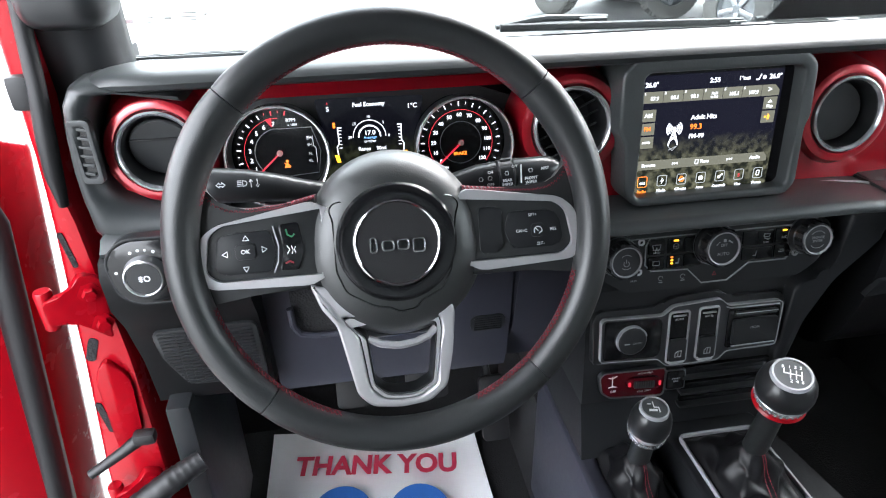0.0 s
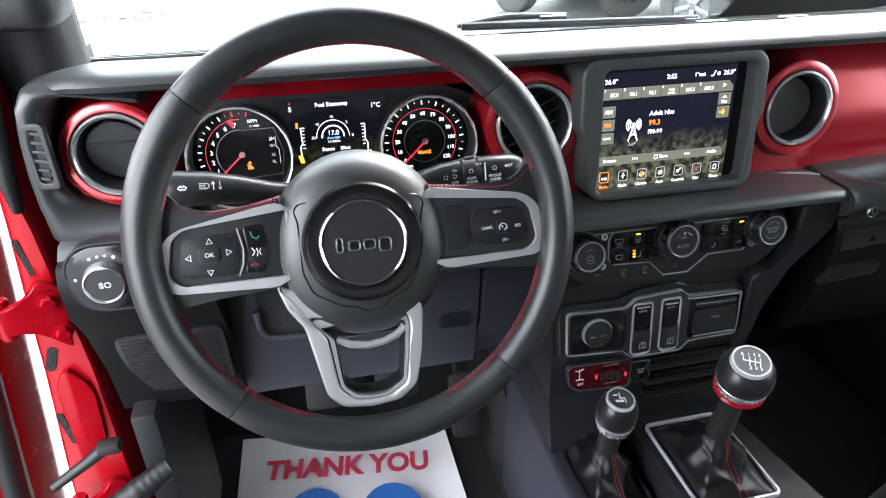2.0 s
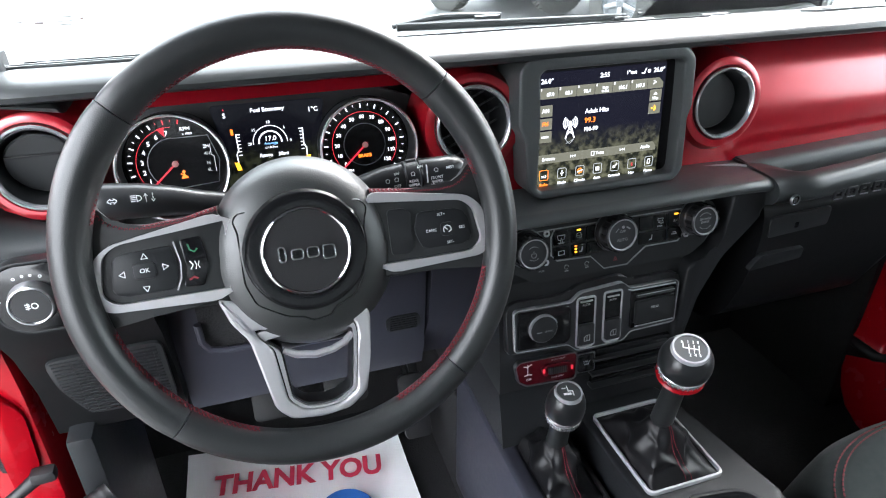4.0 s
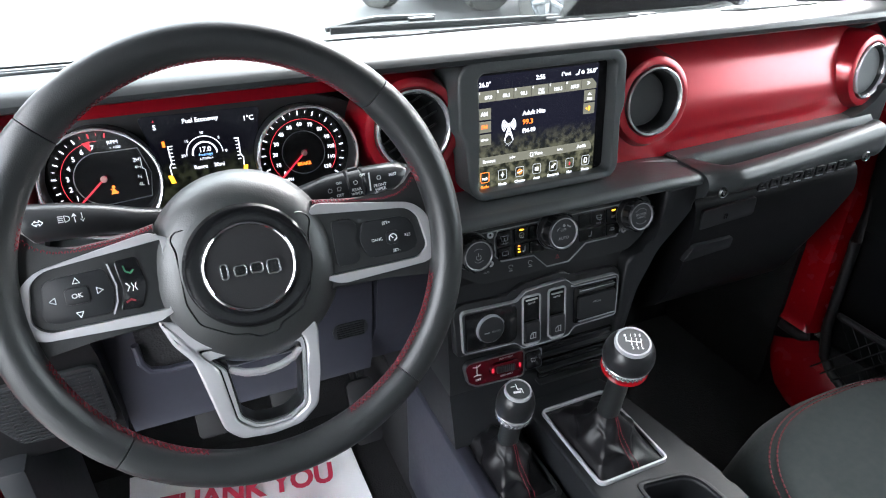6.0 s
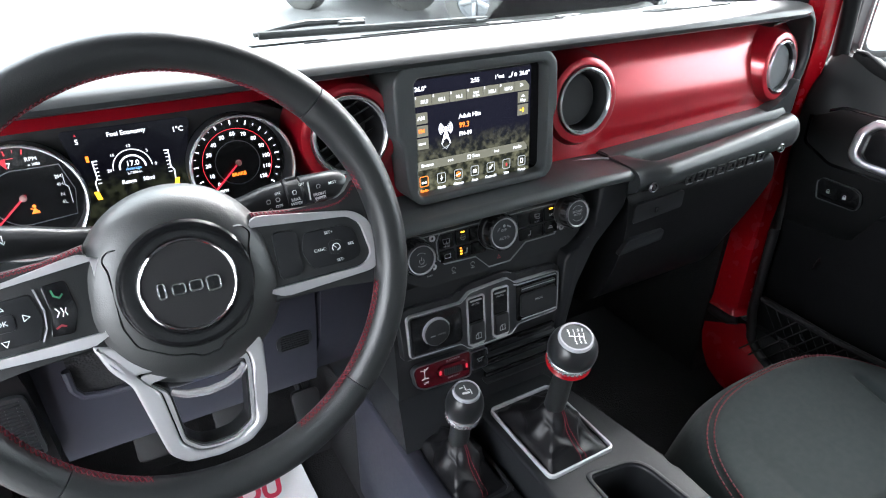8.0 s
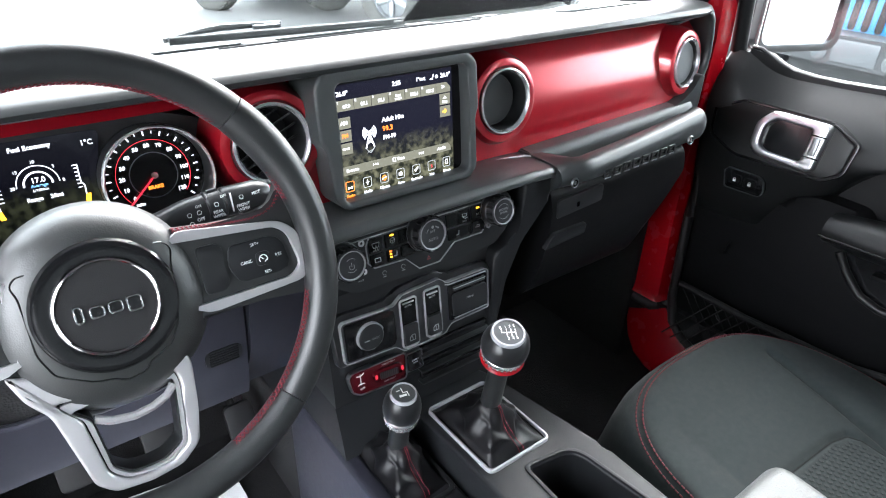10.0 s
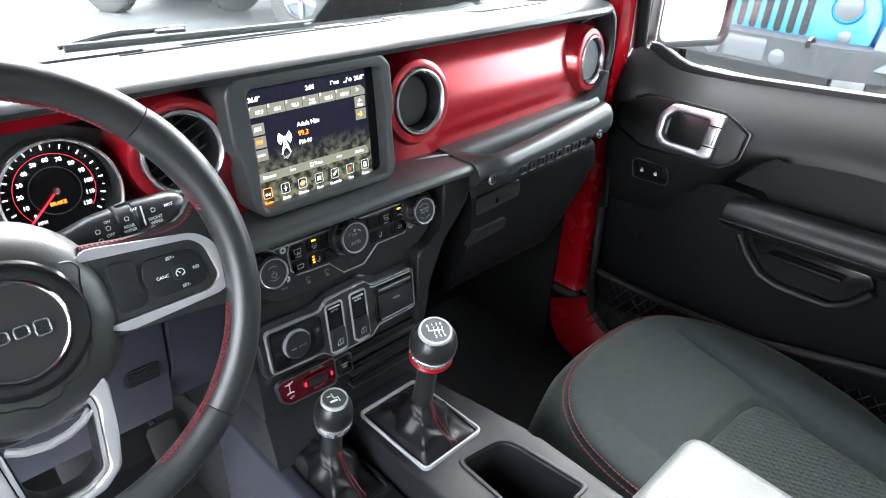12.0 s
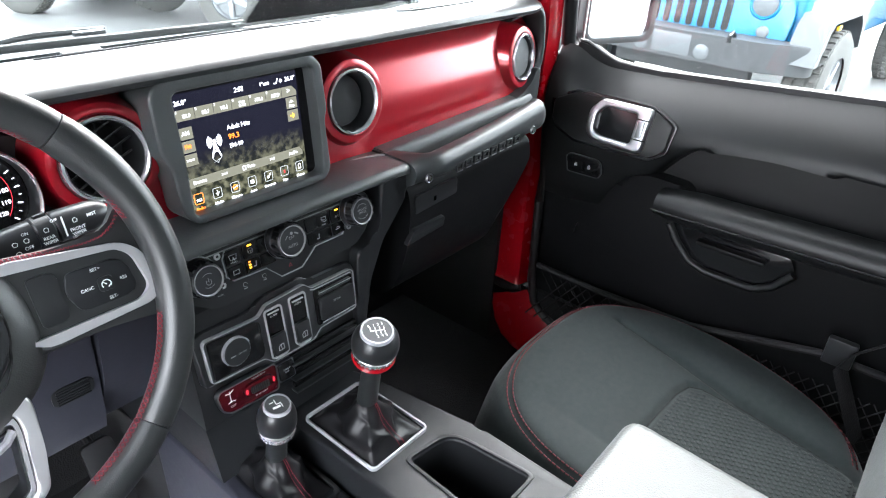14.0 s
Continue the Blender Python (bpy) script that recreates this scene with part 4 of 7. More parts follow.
# ======== body shell round the cabin ========
floor = solid("floor", box(0.38, -0.55, 0.585, 1.50, 2.5, 0.03), CARPET, "black carpeted cabin floor", "floor", kind="structure")
firewall = solid("wall_front", moved(box(0, 0, 0, 1.46, 0.03, 0.72), pose(0.38, 0.60, 0.95, -4)), CARPET, "black carpeted bulkhead under the dashboard", "wall", kind="structure")
kick_r = solid("wall_right_front", merge(box(1.145, 0.41, 0.93, 0.05, 0.40, 0.76), box(1.104, 0.435, 0.92, 0.082, 0.350, 0.74, 0.006)), CARPET, "dark carpeted footwell side", "wall", kind="structure")
kick_l = solid("wall_left_front", box(-0.335, 0.42, 0.93, 0.05, 0.36, 0.76), CARPET, "dark carpeted footwell side", "wall", kind="structure")
tunnel = solid("floor_tunnel", along_x([(0.56, 0.60), (0.56, 0.86), (0.1, 0.80), (-1.7, 0.74), (-1.7, 0.60)], span(0.24, 0.50, 4)), CARPET, "carpeted transmission tunnel between the seats", "floor tunnel", kind="structure")
roof = solid("ceiling", box(0.38, -0.83, 1.86, 1.50, 2.20, 0.04, 0.01), ROOFING, "dark grey headlining under the roof", "ceiling", kind="structure")
header = solid("windscreen_header", box(0.38, 0.235, 1.835, 1.42, 0.10, 0.07, 0.015), PLASTIC, "black windscreen header rail", "rail", kind="structure")
rear = solid("wall_rear", merge(box(0.38, -1.90, 0.92, 1.42, 0.05, 0.66), box(0.38, -1.90, 1.80, 1.42, 0.05, 0.14)), PLASTIC, "plain dark rear wall with window opening", "wall", kind="structure")
side_r = solid("wall_right", merge(box(1.13, -1.45, 0.95, 0.05, 0.95, 0.72), box(1.13, -0.85, 1.55, 0.05, 0.16, 0.56), box(1.13, -1.86, 1.55, 0.05, 0.10, 0.56), box(1.13, -0.85, 1.80, 0.05, 2.1, 0.10)), PLASTIC, "plain body side behind the door", "wall", kind="structure")
# second box reaches past the pillar, out of view, to cut doorway light
side_l = solid("wall_left", merge(box(-0.375, -1.45, 0.95, 0.05, 0.95, 0.72), box(-0.375, -0.73, 1.32, 0.05, 0.46, 1.06), box(-0.375, -1.86, 1.55, 0.05, 0.10, 0.56), box(-0.375, -0.85, 1.80, 0.05, 2.1, 0.10)), PLASTIC, "plain dark body side, extended unseen into doorway to block light", "wall", kind="structure")

for nm, bm in (("window_2", box(0.38, -1.90, 1.49, 1.40, 0.006, 0.48)), ("window_3", box(1.13, -1.37, 1.53, 0.006, 0.88, 0.44)), ("window_4", box(-0.375, -1.40, 1.53, 0.006, 0.82, 0.44))):
    solid(nm, bm, TINTED, "dark tinted rear cabin glass", "window", kind="structure").visible_shadow = True
sill_r = solid("wall_right_sill", box(1.150, -0.28, 0.67, 0.06, 1.10, 0.18), CARPET, "dark door sill under the passenger door", "sill", kind="structure")
sill_l = solid("wall_left_sill", box(-0.385, -0.28, 0.68, 0.06, 1.10, 0.20), CARPET, "dark door sill under the open doorway", "sill", kind="structure")
# pillars
def pillar_trim(x, sx, label):
    p = thing("pillar_trim", WORLD, label, "pillar trim", "windscreen pillar trims")
    path = [(x, 0.285, 1.27), (x, 0.268, 1.40), (x + sx * 0.002, 0.250, 1.52), (x + sx * 0.02, 0.225, 1.80)]
    bm = bmesh.new()
    rows = []
    for px, py, pz in path:
        wide = 0.026 if sx > 0 else 0.0
        rows.append([bm.verts.new((px + dx, py + dy, pz)) for dx, dy in ((-0.036 - wide, 0.03), (-0.038 - wide, -0.012), (-0.022 - wide, -0.034), (0.010, -0.042), (0.032, -0.030), (0.038, 0.0), (0.034, 0.03))])
    for a, b in zip(rows, rows[1:]):
        for k in range(7):
            bm.faces.new((a[k], a[(k + 1) % 7], b[(k + 1) % 7], b[k]))
    bmesh.ops.subdivide_edges(bm, edges=list(bm.edges), cuts=1, use_grid_fill=True)
    part("cover", bm, PLASTIC, p, angle=60)
    part("grab_handle", bevelled(box(x + sx * 0.013, 0.208, 1.560, 0.080, 0.080, 0.186), 0.028, 6), SMOOTH, p, angle=70)
    part("handle_seam", bevelled(box(x + sx * 0.024, 0.208, 1.560, 0.0012, 0.0806, 0.1866), 0.0), PIANO, p) if sx < 0 else None
    return p


pillar_trim(-0.287, 1, "black windscreen pillar trim with padded grab handle")
pillar_trim(1.085, -1, "black windscreen pillar trim beside passenger door")

# red door posts: painted sheet metal in front of the doors
def post(x, sx, label, foot=0.0):
    o = thing("door_post", WORLD, label, "door post", "red painted door posts")
    bm = bmesh.new()
    rows = []
    for z, y0, y1, dx in ((0.60 + 0.19 * (foot > 0), 0.19, 0.30, 0.01), (0.70 + 0.10 * (foot > 0), 0.195, 0.30, 0.006), (0.81, 0.195, 0.31, 0.004), (0.95, 0.200, 0.31, 0), (1.10, 0.200, 0.31, 0), (1.25, 0.198, 0.31, 0), (1.36, 0.195, 0.30, 0), (1.55, 0.20, 0.29, 0.005), (1.80, 0.19, 0.26, 0.02)):
        z = max(z, foot)
        rows.append([bm.verts.new((x + sx * dx + sx * a, y, z)) for a, y in ((-0.028, y0), (-0.020, y0 - 0.004), (0.014, y0 + 0.004), (0.018, y0 + 0.012), (0.018, y1), (-0.028, y1))])
    for a, b in zip(rows, rows[1:]):
        for k in range(6):
            bm.faces.new((a[k], a[(k + 1) % 6], b[(k + 1) % 6], b[k]))
    bm.faces.new(rows[0])
    bm.faces.new(rows[-1][::-1])
    part("post_sheet", bm, REDPAINT, o, angle=50)
    return o


post_r = post(1.095, -1, "red painted door post between dashboard and door", foot=0.79)
sill_bm = bmesh.new()
edge_in = [(0.256, 0.745), (0.245, 0.705), (0.222, 0.670), (0.185, 0.648), (0.10, 0.635), (-0.7, 0.63)]
edge_out = [(0.186, 0.768), (0.172, 0.745), (0.150, 0.722), (0.112, 0.698), (0.05, 0.680), (-0.7, 0.67)]
ribs = [[sill_bm.verts.new((1.062, y0, z0)), sill_bm.verts.new((1.080, y0 * 0.4 + y1 * 0.6, z0 * 0.5 + z1 * 0.5 + 0.002)), sill_bm.verts.new((1.100, y1, z1)), sill_bm.verts.new((1.112, y1, z1 - 0.03)), sill_bm.verts.new((1.062, y0, z0 - 0.03))] for (y0, z0), (y1, z1) in zip(edge_in, edge_out)]
for a, b in zip(ribs, ribs[1:]):
    for k in range(5):
        sill_bm.faces.new((a[k], a[(k + 1) % 5], b[(k + 1) % 5], b[k]))
sill_bm.faces.new(ribs[0])
sill_bm.faces.new(ribs[-1][::-1])
part("post_sill", sill_bm, REDPAINT, post_r, angle=50)
part("post_seal", sweep([(1.108, 0.186, 1.22), (1.108, 0.188, 1.0), (1.106, 0.182, 0.80), (1.106, 0.168, 0.74), (1.106, 0.140, 0.712), (1.108, 0.09, 0.688), (1.108, -0.4, 0.67)], 0.010, 10), RUBBER, post_r, "black rubber door seal")
part("check_strap", sweep([(1.088, 0.200, 0.775), (1.080, 0.215, 0.768), (1.078, 0.245, 0.770), (1.080, 0.28, 0.775)], 0.011, 10), RUBBER, post_r)
part("wire", sweep([(1.082, 0.222, 0.79), (1.078, 0.220, 0.83), (1.078, 0.226, 0.845)], 0.004, 8), RUBBER, post_r)
post_l = thing("door_post", WORLD, "red painted door post with bolted hinges beside open doorway", "door post", "red painted door posts")
LEFT_POST = ((0.60, -0.412, -0.311), (0.91, -0.387, -0.311), (1.08, -0.368, -0.311), (1.14, -0.363, -0.314), (1.19, -0.358, -0.318), (1.27, -0.350, -0.3225), (1.31, -0.347, -0.328), (1.345, -0.345, -0.331), (1.40, -0.344, -0.322), (1.50, -0.342, -0.318), (1.80, -0.325, -0.295))
bm = bmesh.new()
rows = [[bm.verts.new((x, y, z)) for x, y in ((x0, 0.204), (x0 + 0.005, 0.199), (x1 - 0.004, 0.198), (x1, 0.204), (x1 + 0.012, 0.300), (x0 - 0.002, 0.300))] for z, x0, x1 in LEFT_POST]
for a, b in zip(rows, rows[1:]):
    for k in range(6):
        bm.faces.new((a[k], a[(k + 1) % 6], b[(k + 1) % 6], b[k]))
bm.faces.new(rows[0])
bm.faces.new(rows[-1][::-1])
part("post_sheet", bm, REDPAINT, post_l, angle=50)
part("post_sill", sweep([(-0.32, 0.20, 0.72), (-0.32, 0.14, 0.695), (-0.32, 0.06, 0.675), (-0.32, -0.7, 0.66)], 0.030, 12), REDPAINT, post_l)
part("seal", sweep([(-0.327, 0.188, 1.295), (-0.326, 0.186, 1.33), (-0.322, 0.186, 1.37), (-0.3165, 0.188, 1.42), (-0.312, 0.192, 1.49), (-0.292, 0.200, 1.80)], [0.005, 0.009, 0.0095, 0.0085, 0.008, 0.008], 10), RUBBER, post_l, "black rubber door seal")
for hx_, hz, hw, hh, lean in ((-0.3535, 1.104, 0.011, 0.034, -20), (-0.3655, 0.998, 0.008, 0.050, 8), (-0.3430, 1.238, 0.006, 0.044, 8)):
    part("post_slot", moved(prism(rrect(hw, hh, hw * 0.4), -0.004, 0.0008), pose(hx_, 0.1985, hz, 90) @ Matrix.Rotation(radians(lean), 4, "Z")), CARPET, post_l, "dark slot in the painted post")
part("mirror_seal", box(-0.333, 0.193, 1.412, 0.022, 0.016, 0.034, 0.006), RUBBER, post_l)

# windscreen
pane = solid("window_1", moved(box(0, 0, 0, 1.36, 0.005, 0.50), pose(0.38, 0.445, 1.60, 18)), GLASS, "clear windscreen glass", "window", kind="structure")
pane.visible_shadow = False
# small pale maker's marks etched in the glass corner, as plain bars
for fx, fz, w, hh in ((-0.296, 1.432, 0.010, 0.012), (-0.270, 1.436, 0.008, 0.003), (-0.270, 1.430, 0.010, 0.002), (-0.248, 1.434, 0.010, 0.006), (-0.222, 1.440, 0.024, 0.0025), (-0.224, 1.435, 0.030, 0.002), (-0.222, 1.431, 0.022, 0.002), (-0.200, 1.437, 0.004, 0.005)):
    mark = part("glass_mark", box(fx, 0.458, fz, w * 0.9, 0.0004, hh * 0.45), FAINT, pane)
    mark.matrix_parent_inverse = pane.matrix_basis.inverted()

# defroster grilles let into the dash top
def defroster(x0, x1, label, rows=4):
    d = thing("defroster_grille", pose((x0 + x1) / 2, 0.322, 1.4118, -8.5), label, "air vent", "defroster grilles")
    w = x1 - x0
    part("frame", hollow(rrect(w, 0.040, 0.008), rrect(w - 0.012, 0.028, 0.005), -0.003, 0.0025, 0.001), PAD, d)
    part("plate", box(0, 0, -0.0005, w - 0.01, 0.03, 0.002), PAD, d)
    holes = bmesh.new()
    for r in range(5):
        for k in range(int((w - 0.016) / 0.0046)):
            cx, cy, q = -w / 2 + 0.009 + k * 0.0046 + (r % 2) * 0.0023, -0.0108 + r * 0.0054, 0.0015
            holes.faces.new([holes.verts.new((cx + q * math.cos(a), cy + q * 1.3 * math.sin(a), 0.0008)) for a in (0.0, 1.05, 2.09, 3.14, 4.19, 5.24)])
    tagged(part("perforation", holes, CARPET, d), kind="stuff")


defroster(-0.272, -0.09, "speckled black defroster grille in dashboard top")
defroster(0.80, 0.98, "speckled black defroster grille at dashboard corner")
part("rear_seam", sweep([(0.24, 0.388, 1.4018), (0.45, 0.386, 1.4021), (0.66, 0.366, 1.4054)], 0.0020, 6), CARPET, dashboard)
part("wire_cover", box(0.40, 0.470, 1.378, 0.5, 0.02, 0.008, 0.003), PLASTIC, dashboard)
for x in (0.31, 0.58, 0.72):
    part("clip", box(x, 0.425, 1.3955, 0.05, 0.012, 0.004, 0.0015), PLASTIC, dashboard)

# ======== outside ========
ground = solid("ground", box(0, 0, -0.05, 900, 900, 0.1), CONCRETE, "pale damp concrete forecourt", "ground", kind="structure")
solid("parking_line", box(-1.2, 9.5, 0.003, 0.12, 5.0, 0.004), LINEPAINT, "worn yellow parking line on the concrete", "parking line", group="parking lines")
solid("parking_line", box(2.1, 11.0, 0.003, 0.12, 5.0, 0.004), LINEPAINT, "worn yellow parking line on the concrete", "parking line", group="parking lines")

cowl = solid("cowl", along_x([(0.545, 1.34), (0.545, 1.372), (0.60, 1.362), (0.72, 1.325), (0.78, 1.26), (0.60, 1.26)], span(-0.30, 1.06, 8)), PLASTIC, "black plastic cowl below the windscreen", "cowl")


def wiper(x0, x1, z0, z1, hub, label):
    w = thing("windscreen_wiper", WORLD, label, "wiper", "windscreen wipers")
    part("arm", sweep([(hub - 0.06, 0.585, z0 + 0.002), (hub, 0.595, z0 + 0.009), (hub + 0.03, 0.597, z0 + 0.011), (hub + 0.13, 0.59, z0 + 0.010)], [0.004, 0.005, 0.006, 0.004], 8), SMOOTH, w)
    part("blade", sweep([(x0, 0.558, z0 + 0.006), (x1, 0.555, z1 + 0.006)], [0.0040, 0.0040], 8, flat=1.6), RUBBER, w)
    part("blade_clip", bevelled(box(hub + 0.10, 0.575, z0 + 0.009, 0.045, 0.014, 0.009), 0.003), SMOOTH, w)
    part("blade_tip", bevelled(box(x1 - 0.012, 0.552, z1 + 0.004, 0.030, 0.012, 0.009), 0.003), SMOOTH, w)


wiper(0.225, 0.640, 1.377, 1.370, 0.285, "black windscreen wiper resting on the glass")
wiper(0.665, 1.020, 1.370, 1.367, 0.840, "black windscreen wiper resting on the glass")


def off_roader(m, paint, label, fine=True):
    """A boxy parked off-road car; x across, front towards -y, standing on z = 0."""
    c = thing("parked_car", m, label, "car", "parked cars")
    W = 1.60
    part("body", bevelled(box(0, 2.05, 0.88, W, 3.9, 0.56), 0.05, 3), paint, c)
    part("bonnet", prism(rounded([(-0.66, 0.06), (0.66, 0.06), (0.74, 1.25), (-0.74, 1.25)], 0.08), 1.10, 1.22, 0.04), paint, c)
    part("cabin", bevelled(box(0, 2.75, 1.45, 1.46, 2.3, 0.62), 0.10, 3), PIANO, c)
    gm = face(0, 0.075, 0.92, 4)
    part("grille", moved(prism(rounded([(-0.70, -0.24), (0.70, -0.24), (0.74, 0.02), (0.62, 0.24), (-0.62, 0.24), (-0.74, 0.02)], 0.09, 5), -0.02, 0.03, 0.012), gm), paint, c)
    for k in range(7):
        part("grille_slot", moved(prism(rrect(0.052, 0.36, 0.022, (k - 3) * 0.092, 0.02), 0.028, 0.034), gm), PIANO, c)
    for s in (-1, 1):
        h = part("headlight", moved(lathe([(0, 0.045), (0.06, 0.042), (0.085, 0.035), (0.092, 0.02)], 30), gm @ Matrix.Translation((s * 0.52, 0.06, 0))), LENS, c)
        part("bezel", moved(lathe([(0.09, 0.028), (0.10, 0.042), (0.112, 0.03)], 30), gm @ Matrix.Translation((s * 0.52, 0.06, 0))), paint, h)
        part("indicator", moved(lathe([(0, 0.044), (0.035, 0.040), (0.045, 0.03)], 24), gm @ Matrix.Translation((s * 0.55, -0.13, 0))), LENS, c)
        arch = [(-0.58, -0.16), (-0.46, 0.08), (-0.36, 0.16), (0.36, 0.16), (0.50, 0.06), (0.62, -0.16)]
        inner = [(-0.50, -0.16), (-0.40, 0.05), (-0.33, 0.10), (0.33, 0.10), (0.44, 0.03), (0.54, -0.16)]
        for yy in (0.47, 3.42):
            part("wheel_arch", moved(hollow(arch, inner, -0.10, 0.11, 0.02), Matrix.Translation((s * (W / 2 + 0.07), yy, 0.80)) @ Matrix.Rotation(radians(90), 4, "Z") @ Matrix.Rotation(radians(90), 4, "X")), BUMPER if paint is not BLUEPAINT else GREYPAINT, c)
            wm = Matrix.Translation((s * (W / 2 + 0.08), yy, 0.405)) @ Matrix.Rotation(radians(90), 4, "Y")
            ty = part("wheel", moved(lathe([(0.23, -0.12), (0.37, -0.13), (0.40, -0.11), (0.405, 0), (0.40, 0.11), (0.37, 0.13), (0.23, 0.12)], 48), wm), TYRE, c)
            blocks = []
            for k in range(40):
                a = 2 * math.pi * k / 40
                for q, off in ((-0.075, 0), (0.0, 0.5), (0.075, 0)):
                    aa = a + off * 2 * math.pi / 40
                    blocks.append(moved(box(0, 0, 0, 0.022, 0.042, 0.052), wm @ Matrix.Rotation(aa, 4, "Z") @ Matrix.Translation((0.407, 0, q))))
            part("tread", merge(*blocks), TYRE, ty)
            part("rim", moved(lathe([(0.235, -0.11), (0.245, 0.10), (0.225, 0.105), (0.20, 0.06), (0.0, 0.055)] if s > 0 else [(0.235, 0.11), (0.245, -0.10), (0.225, -0.105), (0.20, -0.06), (0.0, -0.055)], 36), wm), DULL, ty)
            for k in range(5):
                part("rim_spoke", moved(box(0.11, 0, 0.082 * s, 0.23, 0.055, 0.03, 0.012), wm @ Matrix.Rotation(2 * math.pi * k / 5, 4, "Z")), SATIN, ty)
            part("hub_cap", moved(disc(0.04, 0.06 * s, 0.11 * s, 0.0), wm), DULL, ty)
    bp = rounded([(-0.95, 0.06), (-0.93, -0.06), (-0.62, -0.20), (0.62, -0.20), (0.93, -0.06), (0.95, 0.06), (0.60, 0.06), (-0.60, 0.06)], 0.04)
    part("bumper", moved(prism(bp, -0.10, 0.10, 0.03, 3), Matrix.Translation((0, 0.0, 0.66))), BUMPER, c)
    if fine:
        part("valance", bevelled(box(0, 0.05, 0.50, 1.1, 0.10, 0.16), 0.03), BUMPER, c)
        for s in (-1, 1):
            part("tow_hook", sweep([(s * 0.42, -0.10, 0.74), (s * 0.42, -0.16, 0.79), (s * 0.42, -0.20, 0.77), (s * 0.42, -0.20, 0.73)], 0.018, 8), PIANO, c)
    else:
        low = rounded([(-0.90, 0.16), (-0.86, -0.10), (-0.60, -0.26), (0.60, -0.26), (0.86, -0.10), (0.90, 0.16)], 0.06, 5)
        part("front_apron", moved(prism(low, -0.28, 0.0, 0.05, 3), Matrix.Translation((0, 0, 0.56))), GREYPAINT, c)
        for s in (-1, 1):
            fr = face(s * 0.44, -0.262, 0.42, -4)
            lamp = part("lamp_surround", moved(hollow(rounded([(-0.20, -0.05), (-0.14, -0.08), (0.16, -0.08), (0.20, 0.06), (-0.18, 0.08)], 0.04, 5), rounded([(-0.16, -0.035), (-0.12, -0.055), (0.13, -0.055), (0.16, 0.04), (-0.14, 0.055)], 0.03, 5), -0.03, 0.02, 0.008), fr), SILVER, c, "pale lamp surround")
            part("lower_lamp", moved(lathe([(0, 0.012), (0.035, 0.010), (0.045, -0.01)], 24), fr), LENS, lamp)
    for s in (-1, 1):
        part("fog_lamp", moved(lathe([(0, 0.012), (0.045, 0.010), (0.055, 0.004), (0.06, -0.01)], 28), face(s * 0.24, -0.20, 0.63)), LENS, c)
    for s in (-1, 1):
        part("side_marker", bevelled(box(s * 0.965, 0.30, 0.86, 0.02, 0.07, 0.035), 0.006), AMBERLENS, c)
    part("number_plate", box(0, -0.203, 0.66, 0.30, 0.006, 0.15, 0.002), LENS, c, "blank pale number plate")
    return c


off_roader(pose(5.05, 1.38, 0, 0, 0, -93), BLUEPAINT, "bright blue off-road car with grey arches facing us")
off_roader(pose(5.40, 6.30, 0, 0, 0, 25), GREYPAINT, "dark grey off-road car parked across the forecourt", fine=False)
off_roader(pose(-4.6, 11.6, 0, 0, 0, 30), GREYPAINT, "dark grey off-road car parked further along")
off_roader(pose(4.03, 9.11, 0, 0, 0, -90), GREYPAINT, "dark grey off-road car parked behind another car")
# ======== touch screen ========
tv = thing("touch_screen", face(MID + 0.003, 0.170, 1.327, 5), "lit radio touch screen in chunky black bezel", "screen")
bo = [(-0.126, 0.077), (-0.112, 0.090), (0.083, 0.090), (0.098, 0.076), (0.100, 0.018), (0.095, 0.006), (0.097, -0.060), (0.086, -0.073), (-0.100, -0.073), (-0.113, -0.058), (-0.118, 0.002), (-0.126, 0.014)][::-1]
bi = [(-0.101, 0.070), (-0.096, 0.075), (0.078, 0.075), (0.083, 0.070), (0.0845, 0.020), (0.0845, 0.004), (0.0850, -0.058), (0.080, -0.063), (-0.096, -0.063), (-0.101, -0.058), (-0.101, 0.004), (-0.101, 0.020)][::-1]
part("bezel", hollow(rounded(bo, 0.008, 4), rounded(bi, 0.003, 4), -0.045, 0.020, 0.006, 3), PAD, tv)
part("glass", prism(rounded(inset(bi, -0.006), 0.003, 3), -0.006, 0.0), BLACKGLASS, tv)
scr = part("display", box(-0.0120, 0.001, 0.0006, 0.166, 0.137, 0.0006), SCREEN_MAT, tv, "lit display with dark mottled background")
SW_, SH_ = 0.166, 0.137


def at_screen(fx, fy):
    return (-0.0120 + (fx - 0.5) * SW_, 0.001 + (0.5 - fy) * SH_)


def label_at(body, fx, fy, size, mat=LIT_WHITE, align="CENTER", bold=0.00018):
    x, y = at_screen(fx, fy)
    return lettering(body, size * 1.07, mat, scr, x, y, 0.0012, align=align, bold=bold)


def tile(fx0, fy0, fx1, fy1, mat, cut=0.0):
    (x0, y0), (x1, y1) = at_screen(fx0, fy0), at_screen(fx1, fy1)
    return part("key", prism([(x0, y1), (x1, y1), (x1, (y0 + y1) / 2 if cut else y0), (x1 - cut, y0), (x0, y0)] if cut else [(x0, y1), (x1, y1), (x1, y0), (x0, y0)], 0.0009, 0.0010), mat, scr)


def ring_mark(fx, fy, w, h, mat, line=0.0007):
    x, y = at_screen(fx, fy)
    part("key_frame", hollow(rrect(w, h, 0.002, x, y, 3), rrect(w - 2 * line, h - 2 * line, 0.0014, x, y, 3), 0.0009, 0.0012), mat, scr)


